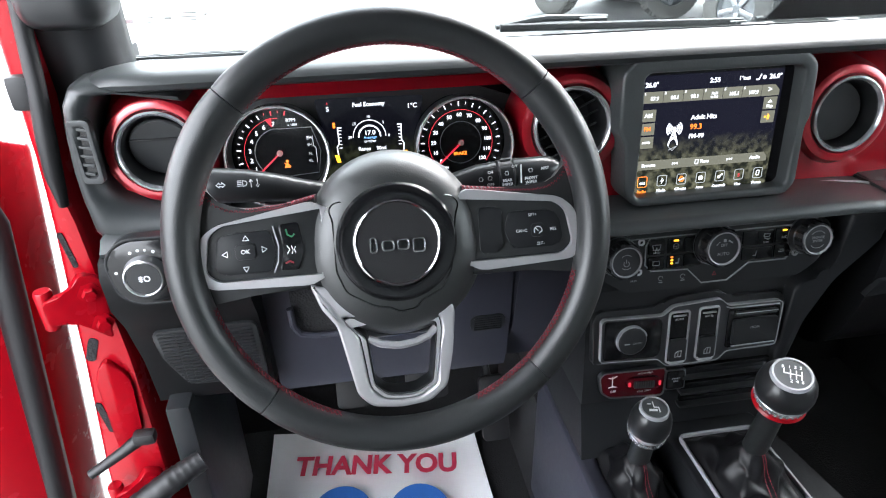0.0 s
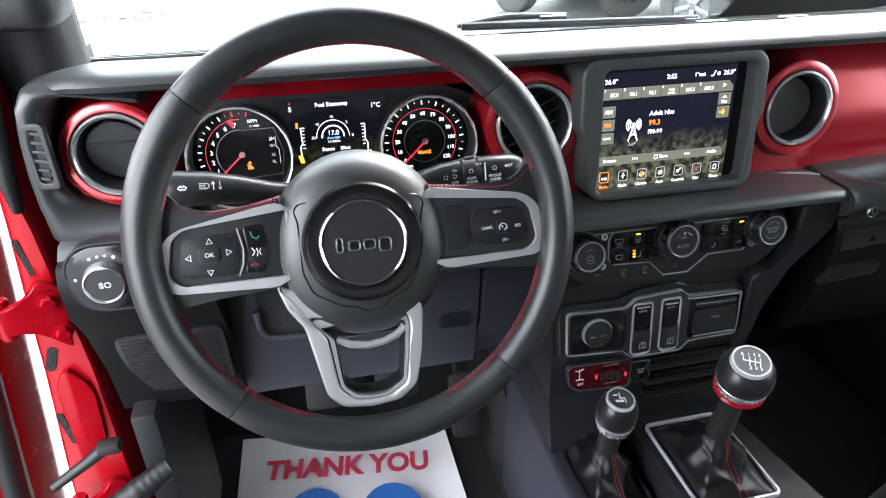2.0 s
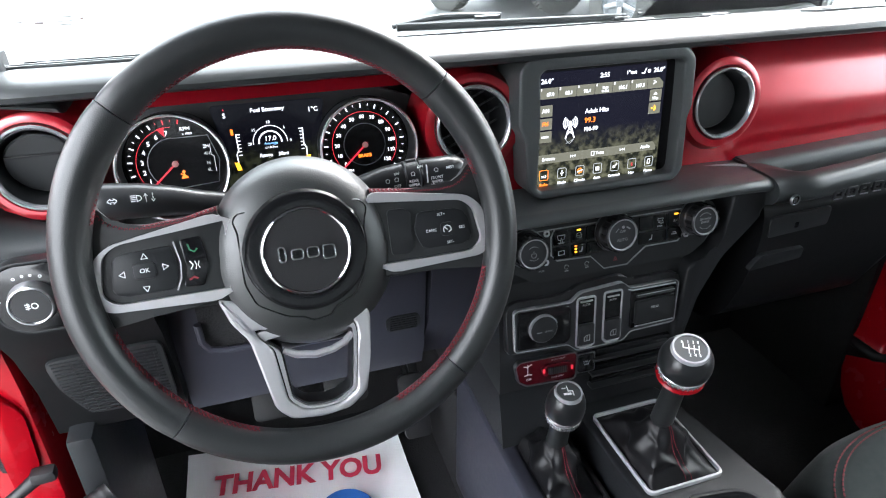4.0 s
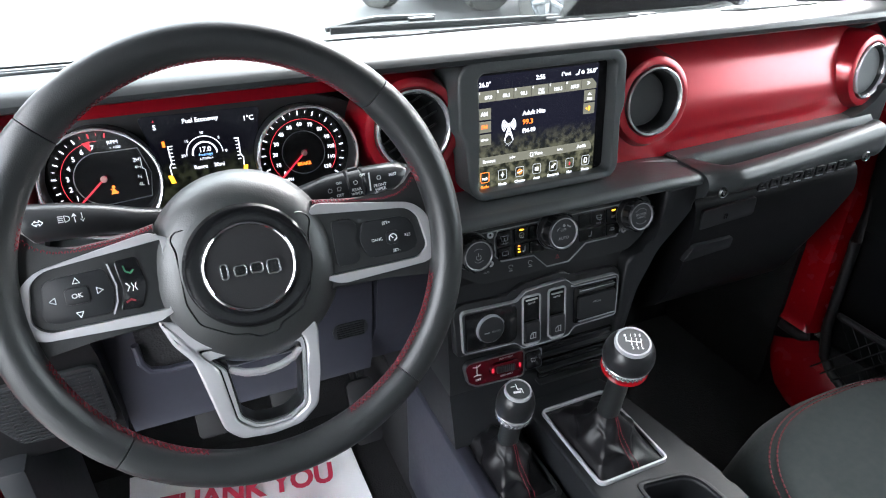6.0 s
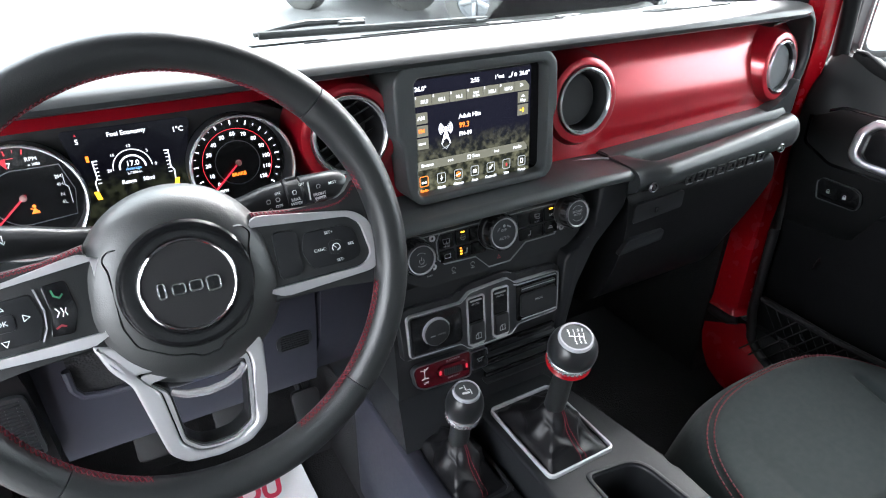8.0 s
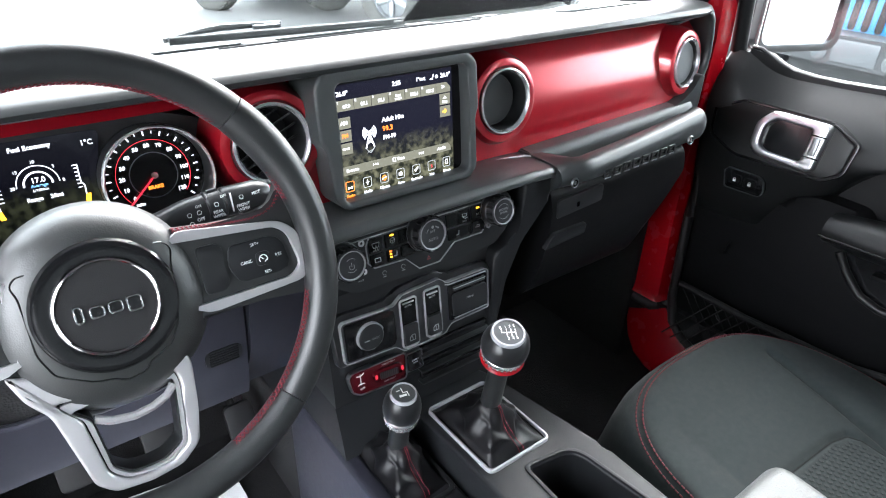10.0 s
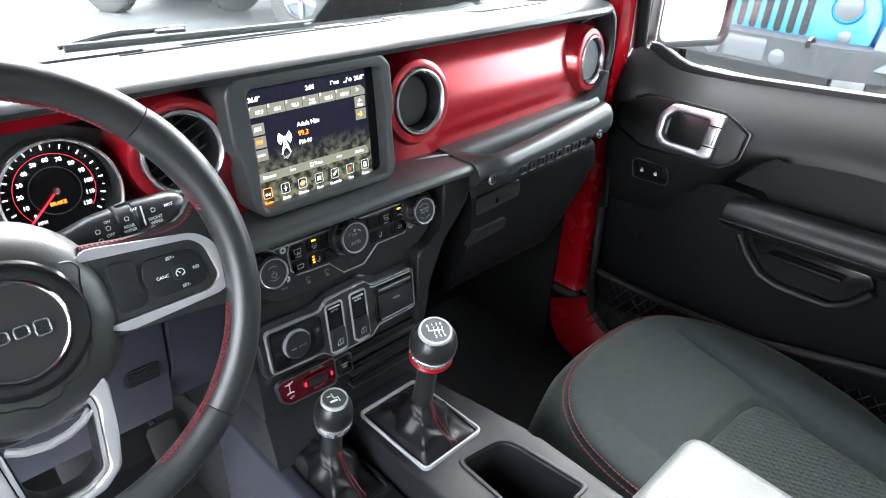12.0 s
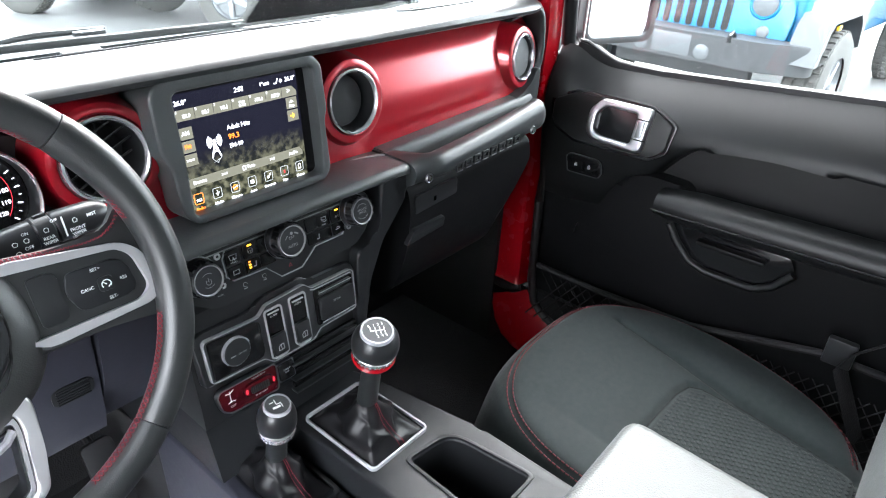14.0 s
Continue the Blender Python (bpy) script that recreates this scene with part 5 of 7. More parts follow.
label_at("26.0\u00b0", 0.065, 0.072, 0.0068)
label_at("2:55", 0.505, 0.062, 0.0068)
label_at("1\u00b0out", 0.715, 0.060, 0.0056)
label_at("26.0\u00b0", 0.940, 0.060, 0.0068)
x, y = at_screen(0.82, 0.062)
part("seat_icon", merge(line2([(x - 0.003, y - 0.002), (x, y - 0.002), (x + 0.002, y + 0.003)], 0.0014, 0.0009, 0.0012)), LIT_WHITE, scr)
part("person_free_icon", disc(0.0022, 0.0009, 0.0012, 0, 16, x + 0.0065, y), LIT_WHITE, scr)
for k, s in enumerate(("87.9", "88.1", "98.1", "Hold\nto Set", "105.1", "107.9")):
    f0 = 0.012 + k * 0.1405
    tile(f0, 0.125, f0 + 0.1375, 0.215, LIT_BUTTON)
    label_at(str(k + 1), f0 + 0.012, 0.140, 0.0034)
    label_at(s, f0 + 0.080, 0.180, 0.0052 if k != 3 else 0.0034)
tile(0.855, 0.125, 0.985, 0.215, LIT_BUTTON, 0.006)
label_at(">", 0.915, 0.165, 0.0080)
for s, fy, m in (("AM", 0.315, LIT_WHITE), ("FM", 0.425, LIT_ORANGE), ("", 0.535, LIT_WHITE)):
    tile(0.010, fy - 0.048, 0.112, fy + 0.048, LIT_BUTTON)
    if s:
        label_at(s, 0.060, fy, 0.0060, m)
x, y = at_screen(0.060, 0.535)
part("word_bar", box(x, y, 0.0011, 0.009, 0.0022, 0.0002), LIT_WHITE, scr)
tile(0.882, 0.225, 0.980, 0.325, LIT_BUTTON)
label_at("Map", 0.930, 0.300, 0.0042)
x, y = at_screen(0.930, 0.262)
part("map_icon", prism([(x - 0.003, y - 0.0012), (x + 0.003, y - 0.0012), (x, y + 0.002)], 0.0010, 0.0012), LIT_WHITE, scr)
tile(0.882, 0.338, 0.980, 0.438, LIT_BUTTON)
x, y = at_screen(0.925, 0.388)
part("sound_icon", merge(*[line2(circle(r, x - 0.001, y, 9, -60, 60), 0.0008, 0.0010, 0.0012) for r in (0.0018, 0.0034)], disc(0.0012, 0.0010, 0.0012, 0, 12, x - 0.0025, y)), LIT_AMBER, scr)
label_at("Adult Hits", 0.365, 0.352, 0.0070, align="LEFT")
label_at("99.3", 0.365, 0.430, 0.0080, LIT_ORANGE, "LEFT", 0.00015)
label_at("FM-99", 0.365, 0.507, 0.0066, align="LEFT")
x, y = at_screen(0.255, 0.50)
tower = [line2([(x - 0.0055, y - 0.009), (x, y + 0.008), (x + 0.0055, y - 0.009)], 0.0017, 0.0009, 0.0012), line2([(x - 0.0045, y - 0.005), (x + 0.003, y), (x - 0.0022, y + 0.002)], 0.0011, 0.0009, 0.0012), line2([(x + 0.0045, y - 0.005), (x - 0.003, y)], 0.0011, 0.0009, 0.0012), disc(0.0024, 0.0009, 0.0012, 0, 12, x, y + 0.009)]
for r in (0.0042, 0.0066, 0.0090):
    tower += [line2(circle(r, x, y + 0.009, 9, -45, 45), 0.0013, 0.0009, 0.0012), line2(circle(r, x, y + 0.009, 9, 135, 225), 0.0013, 0.0009, 0.0012)]
part("tower_icon", merge(*tower), LIT_WHITE, scr)
part("tower_reflection", merge(line2([(x - 0.0055, y - 0.0105), (x, y - 0.016), (x + 0.0055, y - 0.0105)], 0.0006, 0.0009, 0.0012), line2([(x - 0.0045, y - 0.015), (x + 0.004, y - 0.0115)], 0.0005, 0.0009, 0.0012)), LIT_DIM, scr)
tile(0.012, 0.690, 0.975, 0.768, LIT_BUTTON, 0.004)
for s, fx in (("Browse", 0.095), ("Tune", 0.505), ("Audio", 0.885)):
    label_at(s, fx, 0.730, 0.0050)
for fx in (0.29, 0.69):
    x, y = at_screen(fx, 0.728)
    part("skip_icon", merge(*[prism([(x + o - 0.0014, y), (x + o + 0.0014, y - 0.0015), (x + o + 0.0014, y + 0.0015)] if fx < 0.5 else [(x + o + 0.0014, y), (x + o - 0.0014, y + 0.0015), (x + o - 0.0014, y - 0.0015)], 0.0010, 0.0012) for o in (-0.0015, 0.0015)], box(x + (-0.0036 if fx < 0.5 else 0.0036), y, 0.0011, 0.0006, 0.003, 0.0002)), LIT_WHITE, scr)
x, y = at_screen(0.448, 0.730)
part("tune_icon", hollow(rrect(0.0045, 0.0055, 0.0005, x, y, 3), rrect(0.003, 0.004, 0.0003, x, y, 3), 0.0010, 0.0012), LIT_WHITE, scr)
for k, s in enumerate(("Radio", "Media", "Climate", "Apps", "Controls", "Nav", "Phone")):
    fx = 0.062 + k * 0.1445
    ring_mark(fx, 0.872, 0.0118, 0.0130, LIT_ORANGE if k == 0 else LIT_DIM)
    label_at(s, fx, 0.958, 0.0043, LIT_ORANGE if k == 0 else LIT_WHITE)
    x, y = at_screen(fx, 0.872)
    if k == 0:
        label_at("99.3", fx, 0.885, 0.0036)
    elif k == 1:
        part("icon", merge(line2([(x, y - 0.003), (x, y + 0.003)], 0.0009, 0.0009, 0.0012), line2([(x - 0.002, y), (x, y - 0.0015), (x + 0.002, y + 0.0005)], 0.0008, 0.0009, 0.0012)), LIT_WHITE, scr)
    elif k == 2:
        part("icon", moved(lathe([(0.0020, 0.0009), (0.0034, 0.0009), (0.0034, 0.0012), (0.0020, 0.0012)], 20, True), Matrix.Translation((x, y, 0))), LIT_ORANGE, scr)
        part("icon", line2([(x - 0.003, y - 0.001), (x + 0.003, y + 0.001)], 0.0012, 0.0012, 0.0014), LIT_WHITE, scr)
    elif k == 3:
        part("icon", prism(rrect(0.005, 0.0048, 0.0008, x, y - 0.0004, 3), 0.0009, 0.0012), LIT_WHITE, scr)
    elif k == 4:
        part("icon", merge(disc(0.0018, 0.0009, 0.0012, 0, 12, x - 0.001, y - 0.001), line2([(x, y), (x + 0.0026, y + 0.0022)], 0.0016, 0.0009, 0.0012)), LIT_WHITE, scr)
    elif k == 5:
        label_at("S", fx, 0.880, 0.0052, LIT_RED)
    else:
        part("icon", hollow(rrect(0.0042, 0.0066, 0.0008, x, y, 3), rrect(0.0028, 0.0046, 0.0005, x, y, 3), 0.0009, 0.0012), LIT_WHITE, scr)

# ======== instrument cluster ========
ic = thing("instrument_cluster", face(0, 0.214, 1.338, 10), "instrument cluster with two red ringed dials and centre display", "instruments")
part("housing", prism(rounded([(-0.168, -0.060), (0.168, -0.060), (0.168, 0.030), (0.100, 0.052), (-0.100, 0.052), (-0.168, 0.030)], 0.02), -0.05, -0.006), RUBBER, ic)
cd = part("centre_display", prism(rounded([(-0.062, -0.060), (0.055, -0.060), (0.046, 0.0), (0.056, 0.041), (-0.064, 0.043), (-0.054, 0.0)], 0.006), -0.006, -0.002), CLUSTER_MAT, ic)


def dial(cx, cy, label):
    d = part("dial", disc(0.0535, -0.006, 0.0, 0.0, 56, cx, cy), PIANO, ic, label)
    part("dial_ring", moved(lathe([(0.0510, 0.0300), (0.0518, 0.0325), (0.0530, 0.0332), (0.0540, 0.0322), (0.0545, 0.0285)], 72, True), Matrix.Translation((cx, cy, 0))), SILVER, d, "silver dial ring")
    part("dial_tube", moved(lathe([(0.0515, 0.0305), (0.0505, 0.002), (0.0530, -0.004), (0.0550, 0.0290)], 64), Matrix.Translation((cx, cy, 0))), SMOOTH, d)
    return d


def polar(cx, cy, r, a):
    return (cx + r * math.cos(radians(a)), cy + r * math.sin(radians(a)))


TX, TY, SX, SY = -0.1050, -0.0115, 0.0952, -0.0140
tach = dial(TX, TY, "rev counter dial with red needle")
speedo = dial(SX, SY, "speedometer dial with red needle")
for k in range(1, 9):
    a = 211 - (k - 1) * 19.1
    if k <= 7:
        lettering(str(k), 0.0068, LIT_WHITE, tach, *polar(TX, TY, 0.0315, a), 0.0006, bold=0.0001)
    part("tick", line2([polar(TX, TY, 0.0415, a), polar(TX, TY, 0.0450, a)], 0.0013, 0.0002, 0.0006), LIT_WHITE if k < 7 else LIT_RED, tach)
    if k < 8:
        part("tick", line2([polar(TX, TY, 0.0430, a - 9.5), polar(TX, TY, 0.0450, a - 9.5)], 0.0006, 0.0002, 0.0006), LIT_WHITE if k < 6 else LIT_RED, tach)
part("red_zone", prism([polar(TX, TY, 0.0285, 101), polar(TX, TY, 0.0385, 97), polar(TX, TY, 0.0385, 108)], 0.0002, 0.0005), LIT_RED, tach)
part("red_ring", line2(circle(0.0375, TX, TY, 40, 88, 216), 0.0005, 0.0002, 0.0005), LIT_RED, tach)
part("inner_line", line2([(TX + 0.036, TY + 0.026)] + [(TX + 0.002, TY + 0.026)] + circle(0.0265, TX, TY, 24, 90, 270) + [(TX + 0.002, TY - 0.0265), (TX + 0.040, TY - 0.024), (TX + 0.044, TY), (TX + 0.036, TY + 0.026)], 0.0008, 0.0002, 0.0006), DULL, tach)
lettering("RPM", 0.0054, LIT_WHITE, tach, TX + 0.0150, TY + 0.0345, 0.0006)
lettering("x 1000", 0.0036, LIT_WHITE, tach, TX + 0.0165, TY + 0.0295, 0.0006)
for s, y in (("2H", 0.0145), ("4H", 0.007), ("N", -0.003), ("4L", -0.0105)):
    lettering(s, 0.0050, LIT_WHITE if s == "2H" else LIT_DIM, tach, TX + 0.0325, TY + y, 0.0006)
part("gear_line", line2([(TX + 0.0365, TY + 0.0165), (TX + 0.0365, TY + 0.0055), (TX + 0.039, TY + 0.0035), (TX + 0.039, TY - 0.0125)], 0.0007, 0.0002, 0.0006), LIT_DIM, tach)
part("belt_lamp", merge(disc(0.0016, 0.0004, 0.0008, 0, 12, TX + 0.0065, TY - 0.0095), prism([(TX + 0.0030, TY - 0.0165), (TX + 0.0100, TY - 0.0165), (TX + 0.0065, TY - 0.0105)], 0.0004, 0.0008), line2([(TX + 0.0035, TY - 0.0115), (TX + 0.0095, TY - 0.0150)], 0.0010, 0.0006, 0.0010)), LIT_ORANGE, tach)
part("needle", line2([polar(TX, TY, -0.003, 221), polar(TX, TY, 0.0385, 221)], 0.0018, 0.0030, 0.0040), LIT_RED, tach)
part("needle_cap", disc(0.0032, 0.002, 0.0055, 0.001, 24, TX, TY), material("needle_cap", (0.35, 0.20, 0.19), 0.4), tach)
for k in range(13):
    a = 221 - k * 21.6
    lettering(str(k * 10), 0.0058, LIT_WHITE, speedo, *polar(SX, SY, 0.0310, a), 0.0006, bold=0.0001)
    part("tick", line2([polar(SX, SY, 0.0415, a), polar(SX, SY, 0.0450, a)], 0.0013, 0.0002, 0.0006), LIT_WHITE, speedo)
    if k < 12:
        part("tick", line2([polar(SX, SY, 0.0430, a - 10.8), polar(SX, SY, 0.0450, a - 10.8)], 0.0006, 0.0002, 0.0006), LIT_WHITE, speedo)
part("red_ring", line2(circle(0.0365, SX, SY, 56, -38, 221), 0.0005, 0.0002, 0.0005), LIT_RED, speedo)
part("inner_ring", line2(circle(0.0235, SX, SY, 48, 0, 360) + [(SX + 0.0235, SY)], 0.0008, 0.0002, 0.0005), DULL, speedo)
lettering("MPH", 0.0044, LIT_WHITE, speedo, SX - 0.0195, SY - 0.0280, 0.0006, bold=0.0001)
lettering("BRAKE", 0.0051, LIT_ORANGE, speedo, SX - 0.001, SY - 0.0125, 0.0006, bold=0.0002)
part("needle", line2([polar(SX, SY, -0.003, 222), polar(SX, SY, 0.0400, 222)], 0.0018, 0.0030, 0.0040), LIT_RED, speedo)
part("needle_cap", disc(0.0032, 0.002, 0.0055, 0.001, 24, SX, SY), material("needle_cap", (0.35, 0.20, 0.19), 0.4), speedo)
Z = -0.0016
lettering("Fuel Economy", 0.0062, LIT_WHITE, cd, -0.0052, 0.0345, Z, bold=0.00012)
lettering("1\u00b0C", 0.0070, LIT_WHITE, cd, 0.0425, 0.0302, Z, bold=0.0001)
lettering("S", 0.0070, LIT_WHITE, cd, -0.0497, 0.0315, Z, bold=0.0001)
part("compass_mark", prism([(-0.0507, 0.0370), (-0.0487, 0.0370), (-0.0497, 0.0393)], Z, Z + 0.0003), LIT_RED, cd)
part("economy_arc", line2(circle(0.0180, -0.0065, -0.0005, 24, 0, 180), 0.0008, Z, Z + 0.0003), LIT_WHITE, cd)
part("economy_arc", line2(circle(0.0120, -0.0065, -0.0005, 24, 0, 180), 0.0016, Z, Z + 0.0003), LIT_WHITE, cd)
for s, a in (("20", 180), ("15", 138), ("10", 90), ("5", 42), ("0", 0)):
    lettering(s, 0.0044, LIT_WHITE, cd, *polar(-0.0065, -0.0005, 0.0215, a), Z)
lettering("17.0", 0.0072, LIT_WHITE, cd, -0.0060, 0.0035, Z, bold=0.0001)
lettering("Average", 0.0044, LIT_BLUE, cd, -0.0060, -0.0015, Z)
lettering("L/100km", 0.0038, LIT_WHITE, cd, -0.0060, -0.0058, Z)
lettering("Range", 0.0056, LIT_WHITE, cd, -0.0130, -0.0140, Z, bold=0.0001)
lettering("30mi", 0.0056, LIT_WHITE, cd, 0.0055, -0.0140, Z, bold=0.0001)
for s, lab in ((-1, "H"), (1, "F")):
    part("gauge_line", line2([(s * 0.0310 - 0.006, 0.0110), (s * 0.0350 - 0.006, 0.0110), (s * 0.0345 - 0.006, -0.0060), (s * 0.0370 - 0.006, -0.0100), (s * 0.0360 - 0.006, -0.0260)], 0.0011, Z, Z + 0.0003), LIT_WHITE, cd)
    for k in range(6):
        part("gauge_tick", line2([(s * 0.0316 - 0.006, 0.0080 - k * 0.0038), (s * 0.0345 - 0.006, 0.0080 - k * 0.0038)], 0.0008, Z, Z + 0.0003), LIT_WHITE, cd)
    part("gauge_block", prism([(s * 0.0385 - 0.006, -0.0270), (s * 0.0405 - 0.006, -0.0185), (s * 0.0360 - 0.006, -0.0185), (s * 0.0340 - 0.006, -0.0270)][::s], Z, Z + 0.0004), LIT_AMBER, cd)
part("coolant_mark", box(-0.0445, 0.0140, Z + 0.0002, 0.0028, 0.0060, 0.0004), LIT_ORANGE, cd)

# ======== climate panel ========
cl = thing("climate_panel", face(MID + 0.003, 0.138, 1.203, 12), "black climate control panel with three rotary knobs", "control panel")
co = [(-0.142, -0.018), (-0.136, -0.032), (-0.105, -0.052), (0.118, -0.052), (0.150, -0.030), (0.158, 0.004), (0.152, 0.016), (0.140, 0.0200), (-0.120, 0.0200), (-0.140, 0.012)]
part("plate", prism(rounded(co, 0.010, 5), -0.03, 0.001, 0.003, 3), SMOOTH, cl)
part("trim_line", line2([(-0.128, 0.0125), (-0.122, 0.0138), (-0.03, 0.0140), (0.05, 0.0140), (0.134, 0.0138), (0.143, 0.009)], 0.0014, 0.001, 0.0024), EDGE, cl)
part("trim_line", line2([(-0.078, 0.0125), (-0.083, 0.004), (-0.083, -0.019), (-0.075, -0.027), (-0.029, -0.029), (-0.010, -0.048), (0.023, -0.048), (0.050, -0.0285), (0.098, -0.0285), (0.106, -0.019), (0.106, 0.0125)], 0.0014, 0.001, 0.0024), EDGE, cl)


def rotary(x, y, r, name, label):
    k = part(name, lathe([(r * 1.08, 0.0), (r * 1.08, 0.010), (r, 0.0115), (r * 0.95, 0.023), (r * 0.88, 0.0245), (r * 0.84, 0.0245), (r * 0.82, 0.0232), (0, 0.0232)], 44), PLATE, cl, label)
    k.matrix_basis = Matrix.Translation((x, y, 0))
    part("knob_foot", lathe([(r * 1.10, 0.0), (r * 1.13, 0.0030), (r * 1.16, 0.0030), (r * 1.18, 0.0)], 44, True), DULL, k)
    part("knob_ring", lathe([(r * 0.80, 0.0232), (r * 0.81, 0.0246), (r * 0.87, 0.0250), (r * 0.89, 0.0240)], 44, True), EDGE, k)
    for i in range(14):
        a = 360 / 14 * i
        part("grip_rib", moved(box(r * 1.02, 0, 0.017, 0.0022, 0.0042, 0.011, 0.0006), Matrix.Rotation(radians(a), 4, "Z")), PLASTIC, k)
    return k


k1 = rotary(-0.1158, -0.0049, 0.0205, "volume_knob", "black volume knob with silver ring")
k2 = rotary(0.0022, 0.0, 0.0225, "fan_knob", "black fan knob with silver ring")
k3 = rotary(0.1217, -0.0005, 0.0205, "tune_knob", "black tuning knob with silver ring")
part("power_mark", merge(line2(circle(0.0032, 0, -0.002, 12, 130, 410), 0.0006, 0.0233, 0.0236), line2([(0, -0.001), (0, 0.003)], 0.0006, 0.0233, 0.0236), line2(circle(0.0085, 0, 0, 10, 50, 130), 0.0005, 0.0233, 0.0236), line2(circle(0.0085, 0, 0, 10, 230, 310), 0.0005, 0.0233, 0.0236)), FAINT, k1)
lettering("OFF", 0.0048, FAINT, k2, 0, 0.004, 0.0235)
lettering("AUTO", 0.0054, FAINT, k2, 0, -0.0065, 0.0235)
part("fan_mark", merge(line2(circle(0.0105, 0, -0.001, 8, 120, 150), 0.0006, 0.0233, 0.0236), disc(0.0020, 0.0233, 0.0236, 0, 12, 0.001, 0.0095), line2([(0.006, 0.009), (0.010, 0.0065)], 0.0018, 0.0233, 0.0236)), FAINT, k2)
lettering("BROWSE\nENTER", 0.0042, FAINT, k3, 0, 0.0005, 0.0235)
part("browse_mark", merge(line2(circle(0.0105, 0, 0, 10, 40, 140), 0.0005, 0.0233, 0.0236), line2(circle(0.0105, 0, 0, 10, 220, 320), 0.0005, 0.0233, 0.0236)), FAINT, k3)
for i, x in enumerate((-0.0695, -0.0455, -0.024, 0.050, 0.0695, 0.0925)):
    for y, h in ((0.0020, 0.018), (-0.0175, 0.0155)):
        b = part("push_button", prism(rrect(0.0205, h, 0.0015, x, y), 0.001, 0.0026, 0.0004), PIANO, cl)
for x in (-0.0455, 0.0935):
    part("amber_lamp", prism(rrect(0.0060, 0.0020, 0.0008, x, 0.0085, 3), 0.0026, 0.0031), LIT_AMBER, cl)
for k in range(3):
    part("amber_lamp", prism(rrect(0.0034, 0.0019, 0.0006, -0.0500, -0.0118 - k * 0.0037, 3), 0.0026, 0.0031), LIT_AMBER if k else LIT_ORANGE, cl)
ZI = 0.0027
icons = [merge(line2([(-0.082, 0.010), (-0.0835, 0.016), (-0.073, 0.016), (-0.0745, 0.010), (-0.082, 0.010)], 0.0006, ZI, ZI + 0.0003), line2([(-0.080, 0.0065), (-0.078, 0.013), (-0.076, 0.0065)], 0.0005, ZI, ZI + 0.0003)),
         merge(line2([(-0.082, -0.009), (-0.082, -0.004), (-0.074, -0.004), (-0.074, -0.009), (-0.082, -0.009)], 0.0006, ZI, ZI + 0.0003)),
         merge(line2(circle(0.0034, -0.054, 0.0125, 18), 0.0006, ZI, ZI + 0.0003), line2([(-0.0575, 0.0125), (-0.0505, 0.0125)], 0.0006, ZI, ZI + 0.0003), line2([(-0.054, 0.0125), (-0.054, 0.009)], 0.0006, ZI, ZI + 0.0003)),
         merge(line2([(-0.0535, -0.0085), (-0.0505, -0.0085), (-0.0495, -0.003)], 0.0013, ZI, ZI + 0.0003)),
         merge(line2([(0.058, 0.017), (0.066, 0.0165), (0.0645, 0.013), (0.058, 0.0135), (0.058, 0.017)], 0.0007, ZI, ZI + 0.0003), line2([(0.059, 0.012), (0.063, 0.010), (0.066, 0.011)], 0.0010, ZI, ZI + 0.0003)),
         merge(line2([(0.046, -0.009), (0.049, -0.009), (0.050, -0.0035)], 0.0011, ZI, ZI + 0.0003)),
         merge(line2([(0.079, -0.007), (0.086, -0.007), (0.085, -0.0045), (0.081, -0.0045)], 0.0009, ZI, ZI + 0.0003))]
for b in icons:
    part("icon", moved(b, Matrix.Translation((0.0085, -0.0110, 0))), FAINT, cl)
lettering("FRONT", 0.0028, FAINT, cl, -0.0695, -0.0050, ZI)
lettering("A/C", 0.0046, FAINT, cl, 0.0935, -0.0005, ZI)
lettering("MODE", 0.0026, FAINT, cl, 0.0695, -0.0045, ZI)
for x in (-0.062, -0.034):
    part("icon", merge(line2(circle(0.0028, x, -0.0375, 12, 0, 300), 0.0006, 0.0011, 0.0014), box(x, -0.0425, 0.0012, 0.005, 0.0012, 0.0003)), material("grey_print", (0.28, 0.28, 0.28), 0.5), cl)
lettering("MUTE", 0.0030, FAINT, cl, -0.096, -0.0375, 0.0012)
for x, y in ((-0.0880, 0.0095), (0.1105, 0.0085), (-0.090, -0.027), (0.111, -0.022)):
    part("screw", lathe([(0.0018, 0.001), (0.0020, 0.0022), (0.0040, 0.0022), (0.0044, 0.001)], 16, True), SATIN, cl).matrix_basis = Matrix.Translation((x, y, 0))
part("hazard_mark", line2([(0.0040, -0.0400), (0.0090, -0.0400), (0.0065, -0.0355), (0.0040, -0.0400)], 0.0007, 0.0011, 0.0014), DARKRED, cl)

# ======== switch panel below ========
sp = thing("switch_panel", face(MID + 0.003, 0.121, 1.089, 8), "silver edged switch panel with socket and window switches", "control panel")
po = [(-0.131, -0.030), (-0.056, -0.034), (-0.043, -0.0455), (0.026, -0.0455), (0.037, -0.034), (0.105, -0.0325), (0.107, 0.026), (0.102, 0.030), (0.033, 0.0305), (0.021, 0.0410), (-0.040, 0.0375), (-0.053, 0.0262), (-0.128, 0.029), (-0.132, 0.025)]
part("plate", prism(rounded(po, 0.004, 4), -0.02, 0.001, 0.001), PLATE, sp, "dark metallic plate")
part("plate_edge", line2(rounded(po, 0.004, 4) + [rounded(po, 0.004, 4)[0]], 0.0012, -0.004, 0.0020), EDGE, sp, "bright silver edge line")
